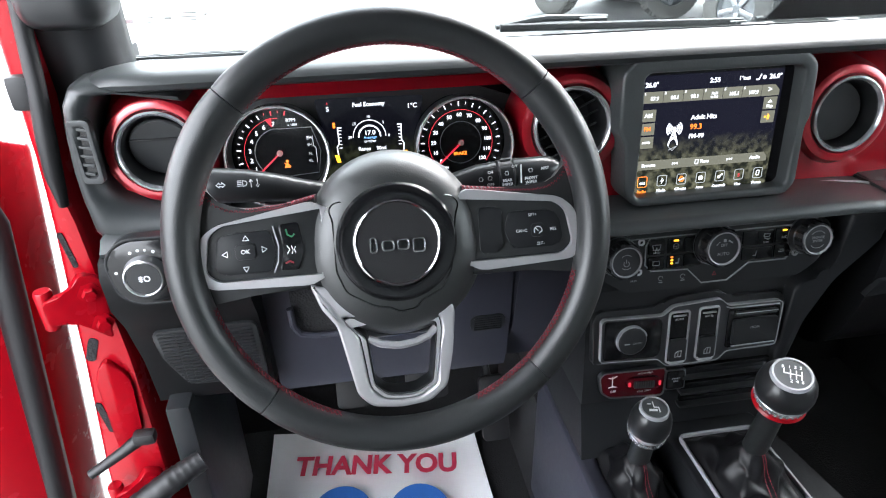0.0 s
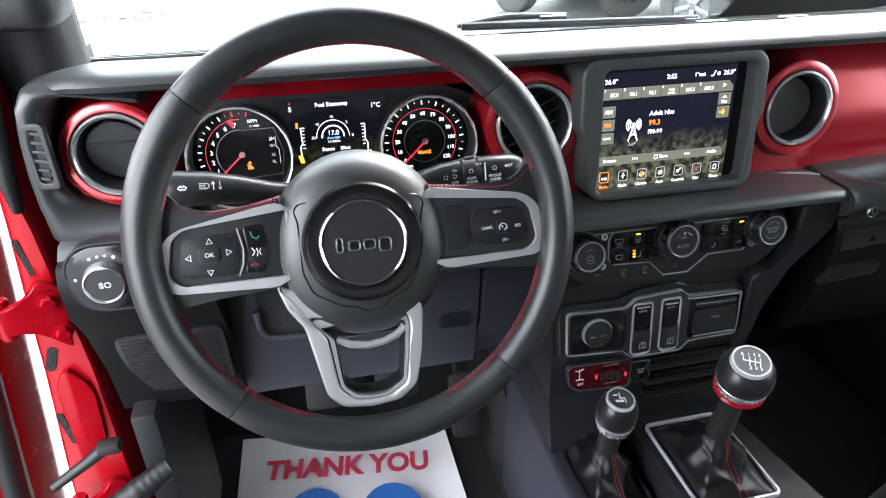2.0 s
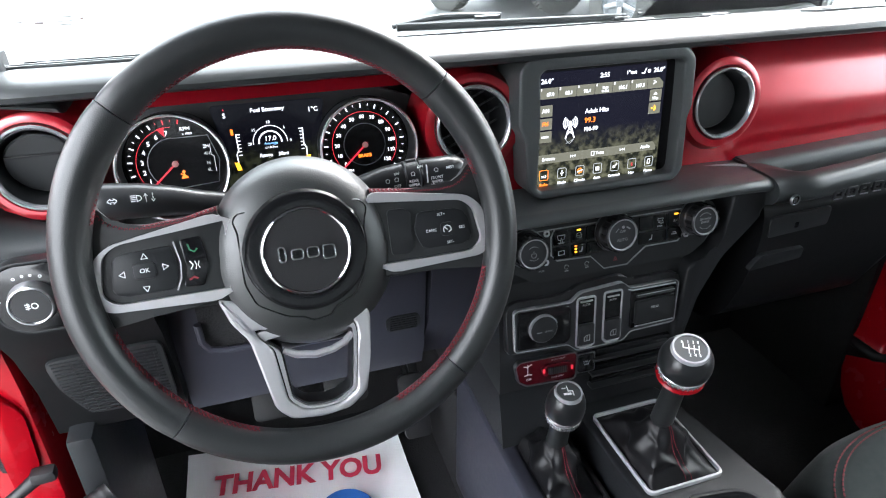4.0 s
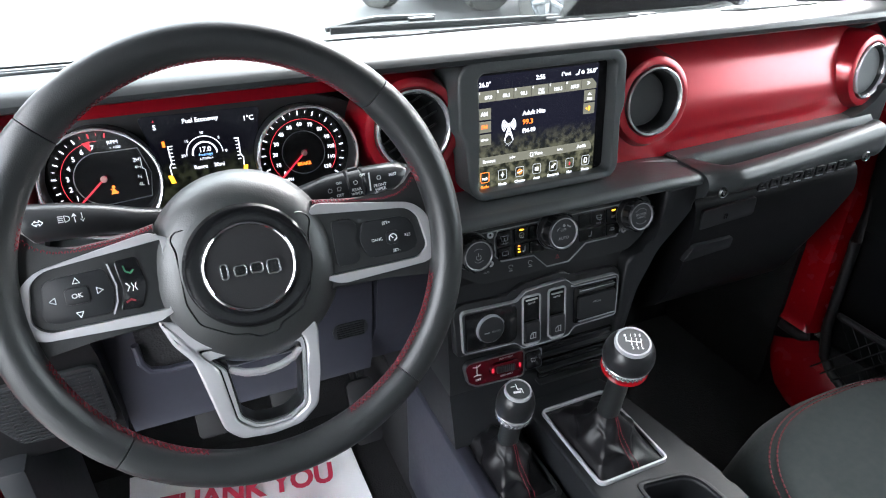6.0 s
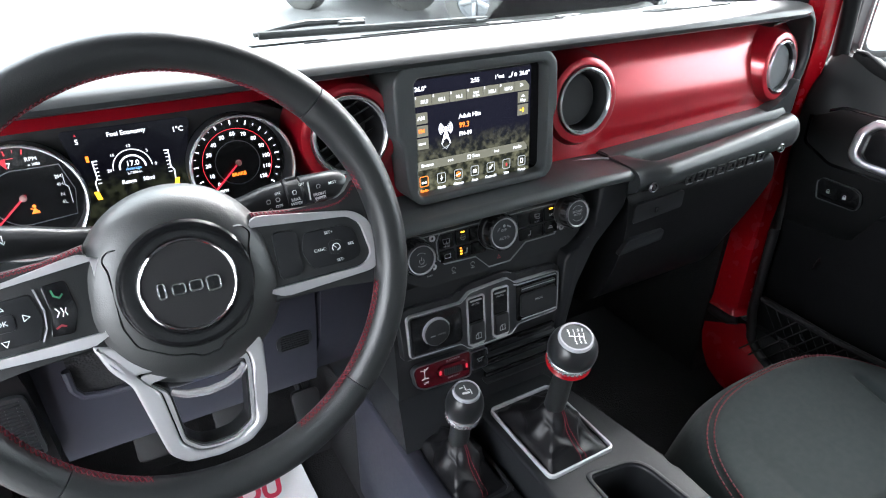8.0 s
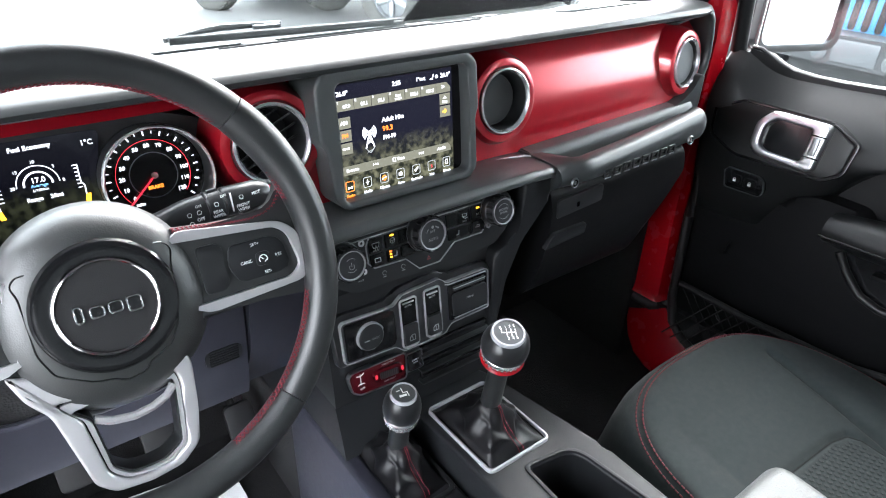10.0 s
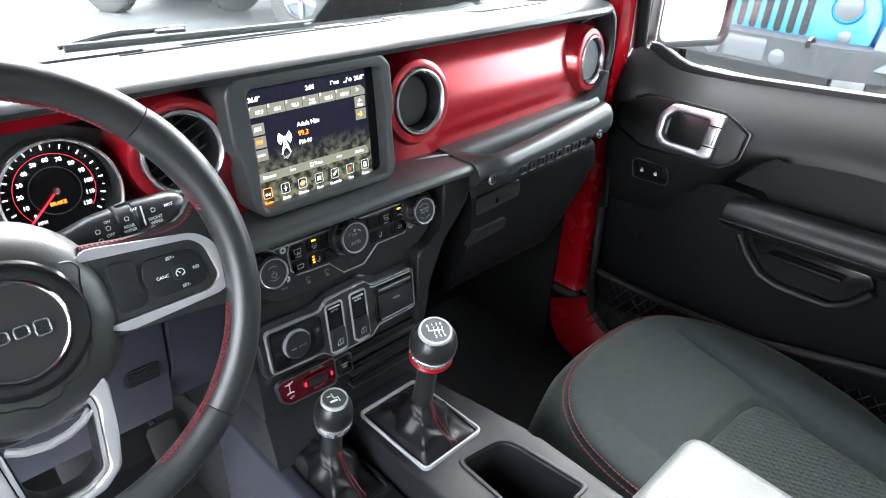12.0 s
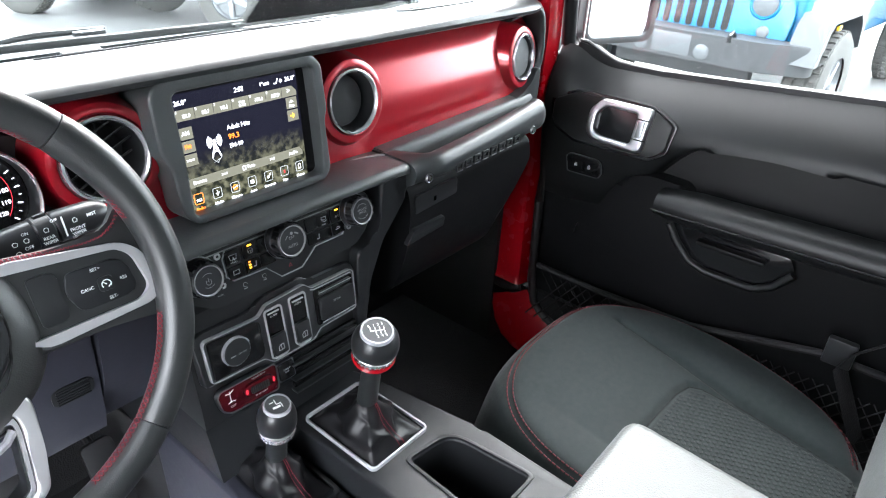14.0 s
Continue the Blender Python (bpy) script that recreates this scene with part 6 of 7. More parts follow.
stack = part("backing", prism(rounded(inset(po, -0.008), 0.008, 4), -0.024, -0.006, 0.003), SMOOTH, sp)
part("socket_plate", prism(rounded([(-0.128, -0.0270), (-0.060, -0.0300), (-0.054, -0.025), (-0.054, 0.020), (-0.060, 0.0240), (-0.128, 0.0260)], 0.004), 0.0, 0.0026, 0.0008), PIANO, sp)
sk = part("power_socket", lathe([(0.0, 0.008), (0.0175, 0.0075), (0.0190, 0.0060), (0.0195, 0.0025)], 44), SMOOTH, sp, "round socket cap")
sk.matrix_basis = Matrix.Translation((-0.0935, -0.001, 0))
part("socket_ring", line2(circle(0.0188, 0, 0, 40, 20, 215), 0.0020, 0.0026, 0.0070), PALESILVER, sk)
lettering("12V DC", 0.0036, FAINT, sk, 0.006, -0.003, 0.0081)
part("plug_mark", line2([(-0.010, -0.003), (-0.004, -0.003)], 0.0012, 0.0077, 0.0084), FAINT, sk)
for x0 in (-0.0315, 0.0075):
    well = part("switch_well", prism(rrect(0.0245, 0.0685, 0.003, x0, -0.0055 if x0 < 0 else -0.004), 0.001, 0.0016), PIANO, sp)
    part("well_rim", hollow(rrect(0.0285, 0.0735, 0.005, x0, -0.0055 if x0 < 0 else -0.004), rrect(0.0235, 0.0675, 0.003, x0, -0.0055 if x0 < 0 else -0.004), 0.0005, 0.0030, 0.0010), EDGE, sp)
    w = part("window_switch", prism(rrect(0.0215, 0.030, 0.002, x0, -0.0225), 0.0014, 0.0062, 0.0016), SMOOTH, sp)
    part("window_mark", merge(line2([(x0 - 0.004, -0.031), (x0 - 0.004, -0.026), (x0 - 0.001, -0.023), (x0 + 0.004, -0.023), (x0 + 0.004, -0.031), (x0 - 0.004, -0.031)], 0.0008, 0.0062, 0.0066), line2([(x0, -0.030), (x0, -0.0245)], 0.0008, 0.0062, 0.0066)), FAINT, w)
    part("well_lip", prism(rounded([(x0 - 0.0120, -0.0400), (x0 - 0.0080, -0.0435), (x0 + 0.0090, -0.0425), (x0 + 0.0120, -0.0385), (x0 + 0.0085, -0.0395), (x0 - 0.0075, -0.0405)], 0.001, 3), 0.0016, 0.0040, 0.0006), PALESILVER, sp, "bright silver lip")
    part("switch_bar", line2([(x0 - 0.008, 0.0245), (x0 + 0.008, 0.0245)], 0.0018, 0.0016, 0.0032), FAINT, sp)
    lettering("AUTO", 0.0040, FAINT, sp, x0, 0.0190, 0.0018)
part("media_plate", prism(rounded([(0.034, -0.0295), (0.1025, -0.0285), (0.1035, 0.0245), (0.034, 0.0255)], 0.004), 0.0, 0.0024, 0.0008), PIANO, sp)
part("media_flap", prism(rrect(0.060, 0.034, 0.003, 0.070, -0.0065), 0.002, 0.0065, 0.002), SMOOTH, sp)
part("media_slot", box(0.070, 0.0185, 0.0035, 0.056, 0.006, 0.004, 0.001), SMOOTH, sp)
for line, w, z in (([(0.030, 0.0292), (0.036, 0.0272), (0.101, 0.0262)], 0.0013, 0.0018), ([(0.040, -0.0250), (0.098, -0.0245)], 0.0012, 0.0060), ([(0.042, 0.0200), (0.098, 0.0196)], 0.0009, 0.0050)):
    part("edge_line", line2(line, w, z, z + 0.0013), PALESILVER, sp, "bright silver edge line")
lettering("MEDIA", 0.0044, FAINT, sp, 0.069, -0.0010, 0.0068)

# ======== red axle lock panel ========
ax = thing("axle_lock_panel", face(MID + 0.003, 0.119, 1.025, 8), "red axle lock switch panel with silver edge", "control panel")
ao = [(-0.1265, 0.006), (-0.1225, -0.0165), (-0.1120, -0.0240), (-0.0430, -0.0290), (-0.0400, -0.026), (-0.0390, 0.006), (-0.0420, 0.0095), (-0.1210, 0.0115)]
part("edge", hollow(rounded(inset(ao, -0.002), 0.004, 4), rounded(inset(ao, 0.0002), 0.004, 4), -0.006, 0.0015, 0.0006), DULL, ax)
part("face_plate", prism(rounded(ao, 0.004, 4), -0.006, 0.0004, 0.0004), REDDARK, ax)
part("rocker", prism(rounded([(-0.090, -0.0135), (-0.048, -0.0165), (-0.044, -0.008), (-0.050, 0.0015), (-0.086, 0.003), (-0.093, -0.004)], 0.004), 0.0004, 0.0050, 0.0018), REDDARK, ax)
part("rocker_grip", prism(rounded([(-0.083, -0.0115), (-0.055, -0.0135), (-0.055, -0.0035), (-0.083, -0.001)], 0.002), 0.0045, 0.0066, 0.0008), SMOOTH, ax)
for k in range(8):
    part("grip_rib", line2([(-0.080 + k * 0.0032, -0.0110), (-0.080 + k * 0.0032, -0.0020)], 0.0010, 0.0066, 0.0074), SMOOTH, ax)
for x, y in ((-0.0885, -0.0055), (-0.0475, -0.0080)):
    part("rocker_lamp", prism(rrect(0.0035, 0.0070, 0.0015, x, y, 3), 0.0046, 0.0054), LIT_RED, ax, "small lit red lamp")
part("axle_mark", merge(line2([(-0.1100, 0.0065), (-0.1100, -0.0095)], 0.0009, 0.0005, 0.0009), line2([(-0.1155, 0.0050), (-0.1100, 0.0035), (-0.1045, 0.0065)], 0.0012, 0.0005, 0.0009), line2([(-0.1145, -0.0095), (-0.1100, -0.0080), (-0.1045, -0.0095)], 0.0012, 0.0005, 0.0009)), WHITE, ax)
lettering("OFF", 0.0046, WHITE, ax, -0.1085, -0.0160, 0.0008)
lettering("FRONT+REAR", 0.0034, FAINT, ax, -0.066, 0.0062, 0.0008)
lettering("REAR ONLY", 0.0036, FAINT, ax, -0.066, -0.0205, 0.0008)
ss = part("sway_bar_button", prism(rrect(0.024, 0.026, 0.003, -0.0245, -0.009), -0.004, 0.003, 0.001), PIANO, ax)
part("button_rim", hollow(rrect(0.028, 0.030, 0.003, -0.0245, -0.009), rrect(0.0245, 0.0265, 0.003, -0.0245, -0.009), -0.004, 0.0012, 0.0004), DULL, ax)
lettering("SWAY\nBAR", 0.0040, FAINT, ss, -0.0245, -0.0085, 0.0032)

# centre stack body with storage slots
stack = thing("centre_stack", WORLD, "black centre stack body with storage slots below switches", "console")
prof = [(0.30, 1.232), (0.165, 1.230), (0.158, 1.215), (0.146, 1.155), (0.140, 1.148), (0.138, 1.09), (0.128, 1.02), (0.126, 0.985), (0.30, 0.985)]
part("body", along_x(prof, span(0.238, 0.508, 6)), SMOOTH, stack)
part("right_cheek", moved(prism(rounded([(0.546, 1.236), (0.546, 1.178), (0.532, 1.152), (0.500, 1.142), (0.494, 1.0), (0.512, 1.0), (0.522, 1.085), (0.548, 1.145), (0.582, 1.182), (0.6005, 1.205), (0.6005, 1.238)], 0.010, 4), -0.30, -0.119, 0.008, 3), pose(0, 0, 0, 90)), PLASTIC, stack)
part("lower_body", along_x([(0.45, 1.0), (0.135, 0.99), (0.120, 0.94), (0.110, 0.90), (0.45, 0.82)], span(0.240, 0.500, 6)), PLASTIC, stack)
for z, y, h in ((1.018, 0.119, 0.012), (0.994, 0.117, 0.010), (0.974, 0.115, 0.008)):
    part("slot_lip", box(0.430, y, z, 0.125, 0.014, 0.004, 0.0015), SMOOTH, stack)
    part("slot_shadow", box(0.430, y + 0.003, z + 0.008, 0.120, 0.006, h, 0.001), PIANO, stack)
# ======== console, levers ========
con = thing("centre_console", WORLD, "black centre console round the levers with cup holder", "console")
def slab(pts, z0, z1, bev):
    return prism(rounded(pts, 0.012, 4), z0, z1, bev, 3)


DECK = [(0.350, 0.125), (0.350, -0.31), (0.520, -0.31), (0.520, -0.10), (0.500, 0.03), (0.486, 0.125)]
WELL = [(0.411, -0.068), (0.404, -0.200), (0.494, -0.200), (0.484, -0.098), (0.478, -0.084), (0.466, -0.076)]
part("right_deck", hollow(rounded(DECK, 0.012, 4), rounded(WELL, 0.008, 4), 0.70, 0.937, 0.006, 3), PLASTIC, con)
part("left_deck", slab([(0.240, 0.135), (0.262, -0.31), (0.346, -0.31), (0.346, 0.135)], 0.70, 0.890, 0.012), PLASTIC, con)
part("left_side", slab([(0.236, 0.30), (0.236, -0.31), (0.262, -0.31), (0.262, 0.30)], 0.64, 0.900, 0.008), GREYPL, con)
part("gaiter_frame", hollow(rrect(0.108, 0.142, 0.009, 0.416, 0.0225), rrect(0.1005, 0.1345, 0.006, 0.416, 0.0225), 0.934, 0.9425, 0.002), PALESILVER, con, "silver gaiter frame")
part("gaiter_frame", hollow(rrect(0.090, 0.150, 0.012, 0.297, 0.065), rrect(0.078, 0.138, 0.010, 0.297, 0.065), 0.886, 0.895, 0.002), SMOOTH, con)
part("cup_rim", hollow(rounded(inset(WELL, -0.007), 0.012, 4), rounded(inset(WELL, -0.0015), 0.009, 4), 0.932, 0.9395, 0.0020), PLASTIC, con)
part("cup_floor", prism(rounded(WELL, 0.008, 4), 0.835, 0.845), CARPET, con)
part("bright_stub", box(0.352, -0.110, 0.905, 0.02, 0.014, 0.014, 0.004), SATIN, con)
lid = thing("armrest_lid", pose(0.512, -0.413, 0.928, 3), "grey vinyl padded armrest lid on the console", "armrest")
part("pad", bevelled(box(0, 0, 0.03, 0.235, 0.30, 0.070), 0.030, 6), LID, lid)
part("base", bevelled(box(0, 0, -0.04, 0.17, 0.27, 0.10), 0.01, 2), PLASTIC, lid)


def gaiter(base, top, w, h, mat, parent, turns=0.3):
    """A soft pleated leather sleeve from a frame up to the lever."""
    bm = bmesh.new()
    rows = []
    n, seg = 34, 72
    for i in range(n):
        s = i / (n - 1)
        row = []
        for k in range(seg):
            a = 2 * math.pi * k / seg
            f = max(abs(math.cos(a)), abs(math.sin(a)))
            bx, by = math.cos(a) / f ** 0.85 * w / 2, math.sin(a) / f ** 0.85 * h / 2
            shrink = (1 - s) ** 1.35
            r0 = 0.013 + 0.010 * (1 - s)
            fold = 1 + math.sin(math.pi * s) * (0.09 * math.sin(4 * a + 4 * s) + 0.05 * math.sin(7 * a - 7 * s + 1) + 0.045 * math.sin(17 * s + 2.2 * math.sin(2 * a)))
            x = (bx * shrink + r0 * math.cos(a) * (1 - shrink)) * fold
            y = (by * shrink + r0 * math.sin(a) * (1 - shrink)) * fold
            c = Vector(base).lerp(Vector(top), s ** 0.8)
            row.append(bm.verts.new((c.x + x, c.y + y, base[2] + (top[2] - base[2]) * s ** 1.05 + 0.006 * math.sin(3 * a + 6 * s) * math.sin(math.pi * s))))
        rows.append(row)
    for a, b in zip(rows, rows[1:]):
        for k in range(seg):
            bm.faces.new((a[k], a[(k + 1) % seg], b[(k + 1) % seg], b[k]))
    for turn in (-92, -80):
        k = round(turn / 360 * seg) % seg
        line = [Vector(r[k].co) + Vector((0.0012 * math.cos(radians(turn)), 0.0012 * math.sin(radians(turn)), 0.0006)) for r in rows[1:]]
        part("seam_stitch", merge(*[sweep([a.lerp(b, 0.12), a.lerp(b, 0.8)], 0.0005, 5) for a, b in zip(line, line[1:])]), THREAD, parent)
    return part("gaiter", bm, mat, parent, "soft black leather gaiter", 70)


CAPGREY = material("silver_grey_cap", (0.060, 0.064, 0.066), 0.28, metal=0.2, vary=0.05)


def lever(name, base, neck, top, r, label, red, w, h, marks, squat):
    g = thing(name, WORLD, label, "gear lever")
    gaiter(base, neck, w, h, BOOT, g)
    axis = (Vector(top) - Vector(neck))
    part("shaft", sweep([Vector(neck) - axis * 0.15, Vector(neck) + axis * 0.55], [0.0145, 0.0125], 18), LEATHER, g)
    m = Matrix.Translation(top) @ axis.to_track_quat("Z", "Y").to_matrix().to_4x4()
    kn = part("knob", lathe([(0, 0.0), (0.64 * r, -0.0008), (0.76 * r, -0.0035), (0.88 * r, -0.0085), (0.97 * r, -0.0150), (1.02 * r, -0.0225), (1.035 * r, -0.0290), (1.02 * r, -0.0350), (0.97 * r, -0.0405), (0.5 * r, -0.044)], 56), SMOOTH, g)
    kn.matrix_basis = m
    part("knob_collar", lathe([(0.97 * r, -0.0385), (1.005 * r, -0.0400), (0.985 * r, -0.0455), (0.93 * r, -0.0525), (0.86 * r, -0.0570), (0.5 * r, -0.058)], 56), SILVER, kn, "bright chrome collar")
    for k in range(30):
        part("collar_rib", moved(box(0.945 * r, 0, -0.0500, 0.0010, 0.0020, 0.005, 0.0003), Matrix.Rotation(2 * math.pi * k / 30, 4, "Z")), SILVER, kn)
    if red:
        part("red_ring", lathe([(0.5 * r, -0.058), (0.88 * r, -0.0585), (0.97 * r, -0.0615), (0.92 * r, -0.0655), (0.5 * r, -0.067)], 40), REDPAINT, kn, "red ring below the knob")
    for o in kn.children:
        o.data.transform(Matrix.Diagonal((1, 1, squat, 1)))
    kn.data.transform(Matrix.Diagonal((1, 1, squat, 1)))
    part("cap_disc", disc(0.62 * r, -0.002, 0.0016, 0.0004, 44), CAPGREY, kn)
    part("cap_ring", lathe([(0.61 * r, 0.0), (0.62 * r, 0.0026), (0.69 * r, 0.0026), (0.73 * r, -0.002)], 48, True), PALESILVER, kn, "bright ring round the cap")
    rz = Matrix.Rotation(radians(-6), 4, "Z")
    part("pattern", moved(marks(r * 0.56), rz), WHITE, kn)
    return kn


def six_speed(s):
    z0, z1 = 0.0016, 0.0020
    ls = [line2([(x * s, 0.30 * s), (x * s, (-0.34 if i else 0.0) * s)], 0.0010, z0, z1) for i, x in enumerate((-0.50, -0.12, 0.22, 0.54))]
    return merge(line2([(-0.50 * s, 0), (0.54 * s, 0)], 0.0010, z0, z1), *ls)


def transfer_marks(s):
    z0, z1 = 0.0016, 0.0020
    return merge(line2([(-0.05 * s, 0.62 * s), (-0.05 * s, 0.05 * s), (0.35 * s, 0.05 * s), (0.35 * s, -0.45 * s)], 0.0011, z0, z1), line2([(-0.45 * s, -0.25 * s), (0.1 * s, -0.25 * s)], 0.0030, z0, z1), line2([(-0.55 * s, 0.40 * s), (-0.25 * s, 0.40 * s)], 0.0012, z0, z1))


main = lever("gear_lever", (0.416, 0.022, 0.938), (0.408, 0.010, 0.998), (0.3905, -0.0285, 1.139), 0.0285, "six speed gear lever with black knob and chrome collar", True, 0.098, 0.132, six_speed, 0.78)
for s, x, y in (("R", -0.50, 0.50), ("1", -0.12, 0.52), ("3", 0.22, 0.52), ("5", 0.54, 0.52), ("2", -0.12, -0.55), ("4", 0.22, -0.55), ("6", 0.54, -0.55)):
    lettering(s, 0.0052, WHITE, main, x * 0.0160, y * 0.0160, 0.0019, turn=-6, bold=0.00005)
lever("transfer_lever", (0.297, 0.072, 0.890), (0.295, 0.064, 0.945), (0.294, 0.048, 1.040), 0.0240, "low range lever with black knob and chrome collar", False, 0.080, 0.138, transfer_marks, 0.90)

# ======== passenger seat ========
seat = thing("passenger_seat", pose(0.815, -0.285, 0.609), "dark cloth passenger seat with red seam stitching", "seat")


def pillow(w, d, z_top, z_low, power=4.0, crown=0.02, n=36, rolls=0.012):
    """A cushion: rounded outline, crowned top, soft shoulder, straight skirt."""
    bm = bmesh.new()
    rings = []
    for j, (f, z) in enumerate(((0.0, 1), (0.2, 1), (0.4, 1), (0.6, 1), (0.75, 1), (0.86, 0.985), (0.93, 0.955), (0.975, 0.90), (1.0, 0.80), (1.012, 0.6), (1.005, 0.3), (0.98, 0.0))):
        ring = []
        for k in range(n * 2):
            a = math.pi * k / n
            c, s = math.cos(a), math.sin(a)
            q = (abs(c) ** power + abs(s) ** power) ** (-1 / power)
            x, y = q * c * f, q * s * f
            zz = z_low + (z_top - z_low) * z
            if f < 1:
                zz += crown * (1 - x * x) * (1 - y * y) + rolls * math.exp(-((abs(x) - 0.80) / 0.14) ** 2) - 0.012 * max(0, y) ** 2
            ring.append(bm.verts.new((x * w / 2, y * d / 2, zz)))
        rings.append(ring)
    for a, b in zip(rings[1:], rings[2:]):
        for k in range(2 * n):
            bm.faces.new((a[k], b[k], b[(k + 1) % (2 * n)], a[(k + 1) % (2 * n)]))
    bm.faces.new(rings[1])
    bmesh.ops.delete(bm, geom=rings[0], context="VERTS")
    bm.faces.new(rings[-1][::-1])
    return bm


SW2, SD2 = 0.530, 0.58
CREASE = [(0.132, 0.176), (0.120, 0.079), (0.107, 0.010), (0.096, -0.063), (0.095, -0.146), (0.093, -0.25)]
INSERT_FRONT = [(-0.17, 0.032), (-0.101, 0.028), (0.036, 0.021), (0.070, 0.013), (0.083, -0.005), (0.087, -0.05), (0.085, -0.25)]


def line_gap(x, y, line):
    """The distance from a point of the cushion to a seam."""
    best = 1.0
    for (ax, ay), (bx, by) in zip(line, line[1:]):
        dx, dy = bx - ax, by - ay
        t = min(1.0, max(0.0, ((x - ax) * dx + (y - ay) * dy) / (dx * dx + dy * dy)))
        best = min(best, math.hypot(x - ax - t * dx, y - ay - t * dy))
    return best


def rear_taper(y):
    return 1 - 0.07 * min(1.0, max(0.0, (0.05 - y) / 0.28))


def seat_z(x, y):
    """The height of the cushion: it sinks to the rear, its side bolsters rise, seams pull it in."""
    u, v = x / rear_taper(y) / (SW2 / 2), y / (SD2 / 2)
    f = (abs(u) ** 2.9 + abs(v) ** 2.9) ** (1 / 2.9)
    drop = 0.0 if f < 0.80 else 0.060 * ((f - 0.80) / 0.20) ** 2.4
    z = 0.296 + 0.14 * (y - 0.24) + 0.012 * (1 - u * u) - drop
    side = max(0.0, x - float(np.interp(y, [p[1] for p in CREASE[::-1]], [p[0] for p in CREASE[::-1]])))
    z += 0.016 * math.sin(min(1.0, side / 0.075) * math.pi / 2) * min(1.0, max(0.0, (0.20 - y) / 0.2))
    z += 0.016 * math.sin(min(1.0, max(0.0, -x - 0.150) / 0.06) * math.pi / 2) * min(1.0, max(0.0, (0.20 - y) / 0.2))
    for line, deep in ((CREASE, 0.0085), (INSERT_FRONT, 0.0065)):
        z -= deep * math.exp(-(line_gap(x, y, line) / 0.0060) ** 2)
    ring = abs(f - 0.886) * 0.26
    return z - 0.0030 * math.exp(-(ring / 0.004) ** 2)


def cushion():
    bm = bmesh.new()
    rings = []
    n = 220
    for j, f in enumerate(span(0.02, 1.0, 74)):
        ring = []
        for k in range(n):
            a = 2 * math.pi * k / n
            c, s = math.cos(a), math.sin(a)
            q = (abs(c) ** 2.9 + abs(s) ** 2.9) ** (-1 / 2.9) * f
            y = q * s * SD2 / 2
            x = q * c * SW2 / 2 * rear_taper(y)
            ring.append(bm.verts.new((x, y, seat_z(x, y))))
        rings.append(ring)
    for grow, low in ((1.012, 0.02), (1.022, 0.05), (1.020, 0.09), (1.0, 0.14)):
        rings.append([bm.verts.new((v.co.x * grow - 0.032 * min(1.0, low / 0.05) * min(1.0, max(0.0, -v.co.x - 0.10) / 0.10), v.co.y * grow, v.co.z - low)) for v in rings[73]])
    for a, b in zip(rings, rings[1:]):
        for k in range(n):
            bm.faces.new((a[k], b[k], b[(k + 1) % n], a[(k + 1) % n]))
    bm.faces.new(rings[0])
    bm.faces.new(rings[-1][::-1])
    return bm


part("cushion", cushion(), SEATCLOTH, seat, angle=80)


def seam(f, rad, name):
    pts = []
    for k in range(181):
        a = radians(-62 + 304 * k / 180)
        c, s = math.cos(a), math.sin(a)
        q = (abs(c) ** 2.9 + abs(s) ** 2.9) ** (-1 / 2.9) * f
        y = q * s * SD2 / 2
        x = q * c * SW2 / 2 * rear_taper(y)
        pts.append(Vector((x, y, seat_z(x, y) + 0.0008)))
    return part(name, merge(*[sweep([a.lerp(b, 0.1), a.lerp(b, 0.78)], rad, 5) for a, b in zip(pts, pts[1:])]), SEATTHREAD, seat, "faded red seam stitching")


SEATTHREAD = material("faded_red_thread", (0.13, 0.022, 0.028), 0.8, vary=0.25, vary_size=0.004)
seam(0.872, 0.0012, "seam_stitching")
seam(0.900, 0.0012, "seam_stitching")
# the figured insert: small raised honeycombs within its seam
hexes = material("figured_insert_cloth", (0.0065, 0.0115, 0.0120), 0.8, grain=0.3, grain_size=0.001, vary=0.12, vary_size=0.03, sheen=0.08)
hx = bmesh.new()
for r in range(34):
    for c in range(28):
        x, y = -0.150 + c * 0.0098 + (r % 2) * 0.0049, 0.020 - r * 0.0085
        front = float(np.interp(x, [p[0] for p in INSERT_FRONT[:5]], [p[1] for p in INSERT_FRONT[:5]]))
        edge = float(np.interp(y, [-0.25, -0.05, 0.013], [0.085, 0.087, 0.070]))
        if y < front - 0.009 and x < edge - 0.010:
            z = seat_z(x, y)
            ring = [hx.verts.new((x + 0.0044 * math.cos(math.pi / 6 + math.pi / 3 * k), y + 0.0044 * math.sin(math.pi / 6 + math.pi / 3 * k), z - 0.0003)) for k in range(6)]
            top = [hx.verts.new((x + 0.0031 * math.cos(math.pi / 6 + math.pi / 3 * k), y + 0.0031 * math.sin(math.pi / 6 + math.pi / 3 * k), z + 0.0008)) for k in range(6)]
            for k in range(6):
                hx.faces.new((ring[k], ring[(k + 1) % 6], top[(k + 1) % 6], top[k]))
            hx.faces.new(top)
for line in (CREASE, INSERT_FRONT):
    fine = [Vector(a).lerp(Vector(b), k / 8) for a, b in zip(line, line[1:]) for k in range(8)]
    part("crease_seam", sweep([(p.x, p.y, seat_z(p.x, p.y) + 0.0004) for p in fine], 0.0011, 6), CARPET, seat)
tagged(part("insert_honeycomb", hx, hexes, seat, "small honeycomb figure of the seat insert"), kind="stuff")
part("side_skirt", bevelled(box(-0.255, -0.02, 0.150, 0.03, 0.42, 0.12), 0.012, 3), SEATCLOTH, seat)
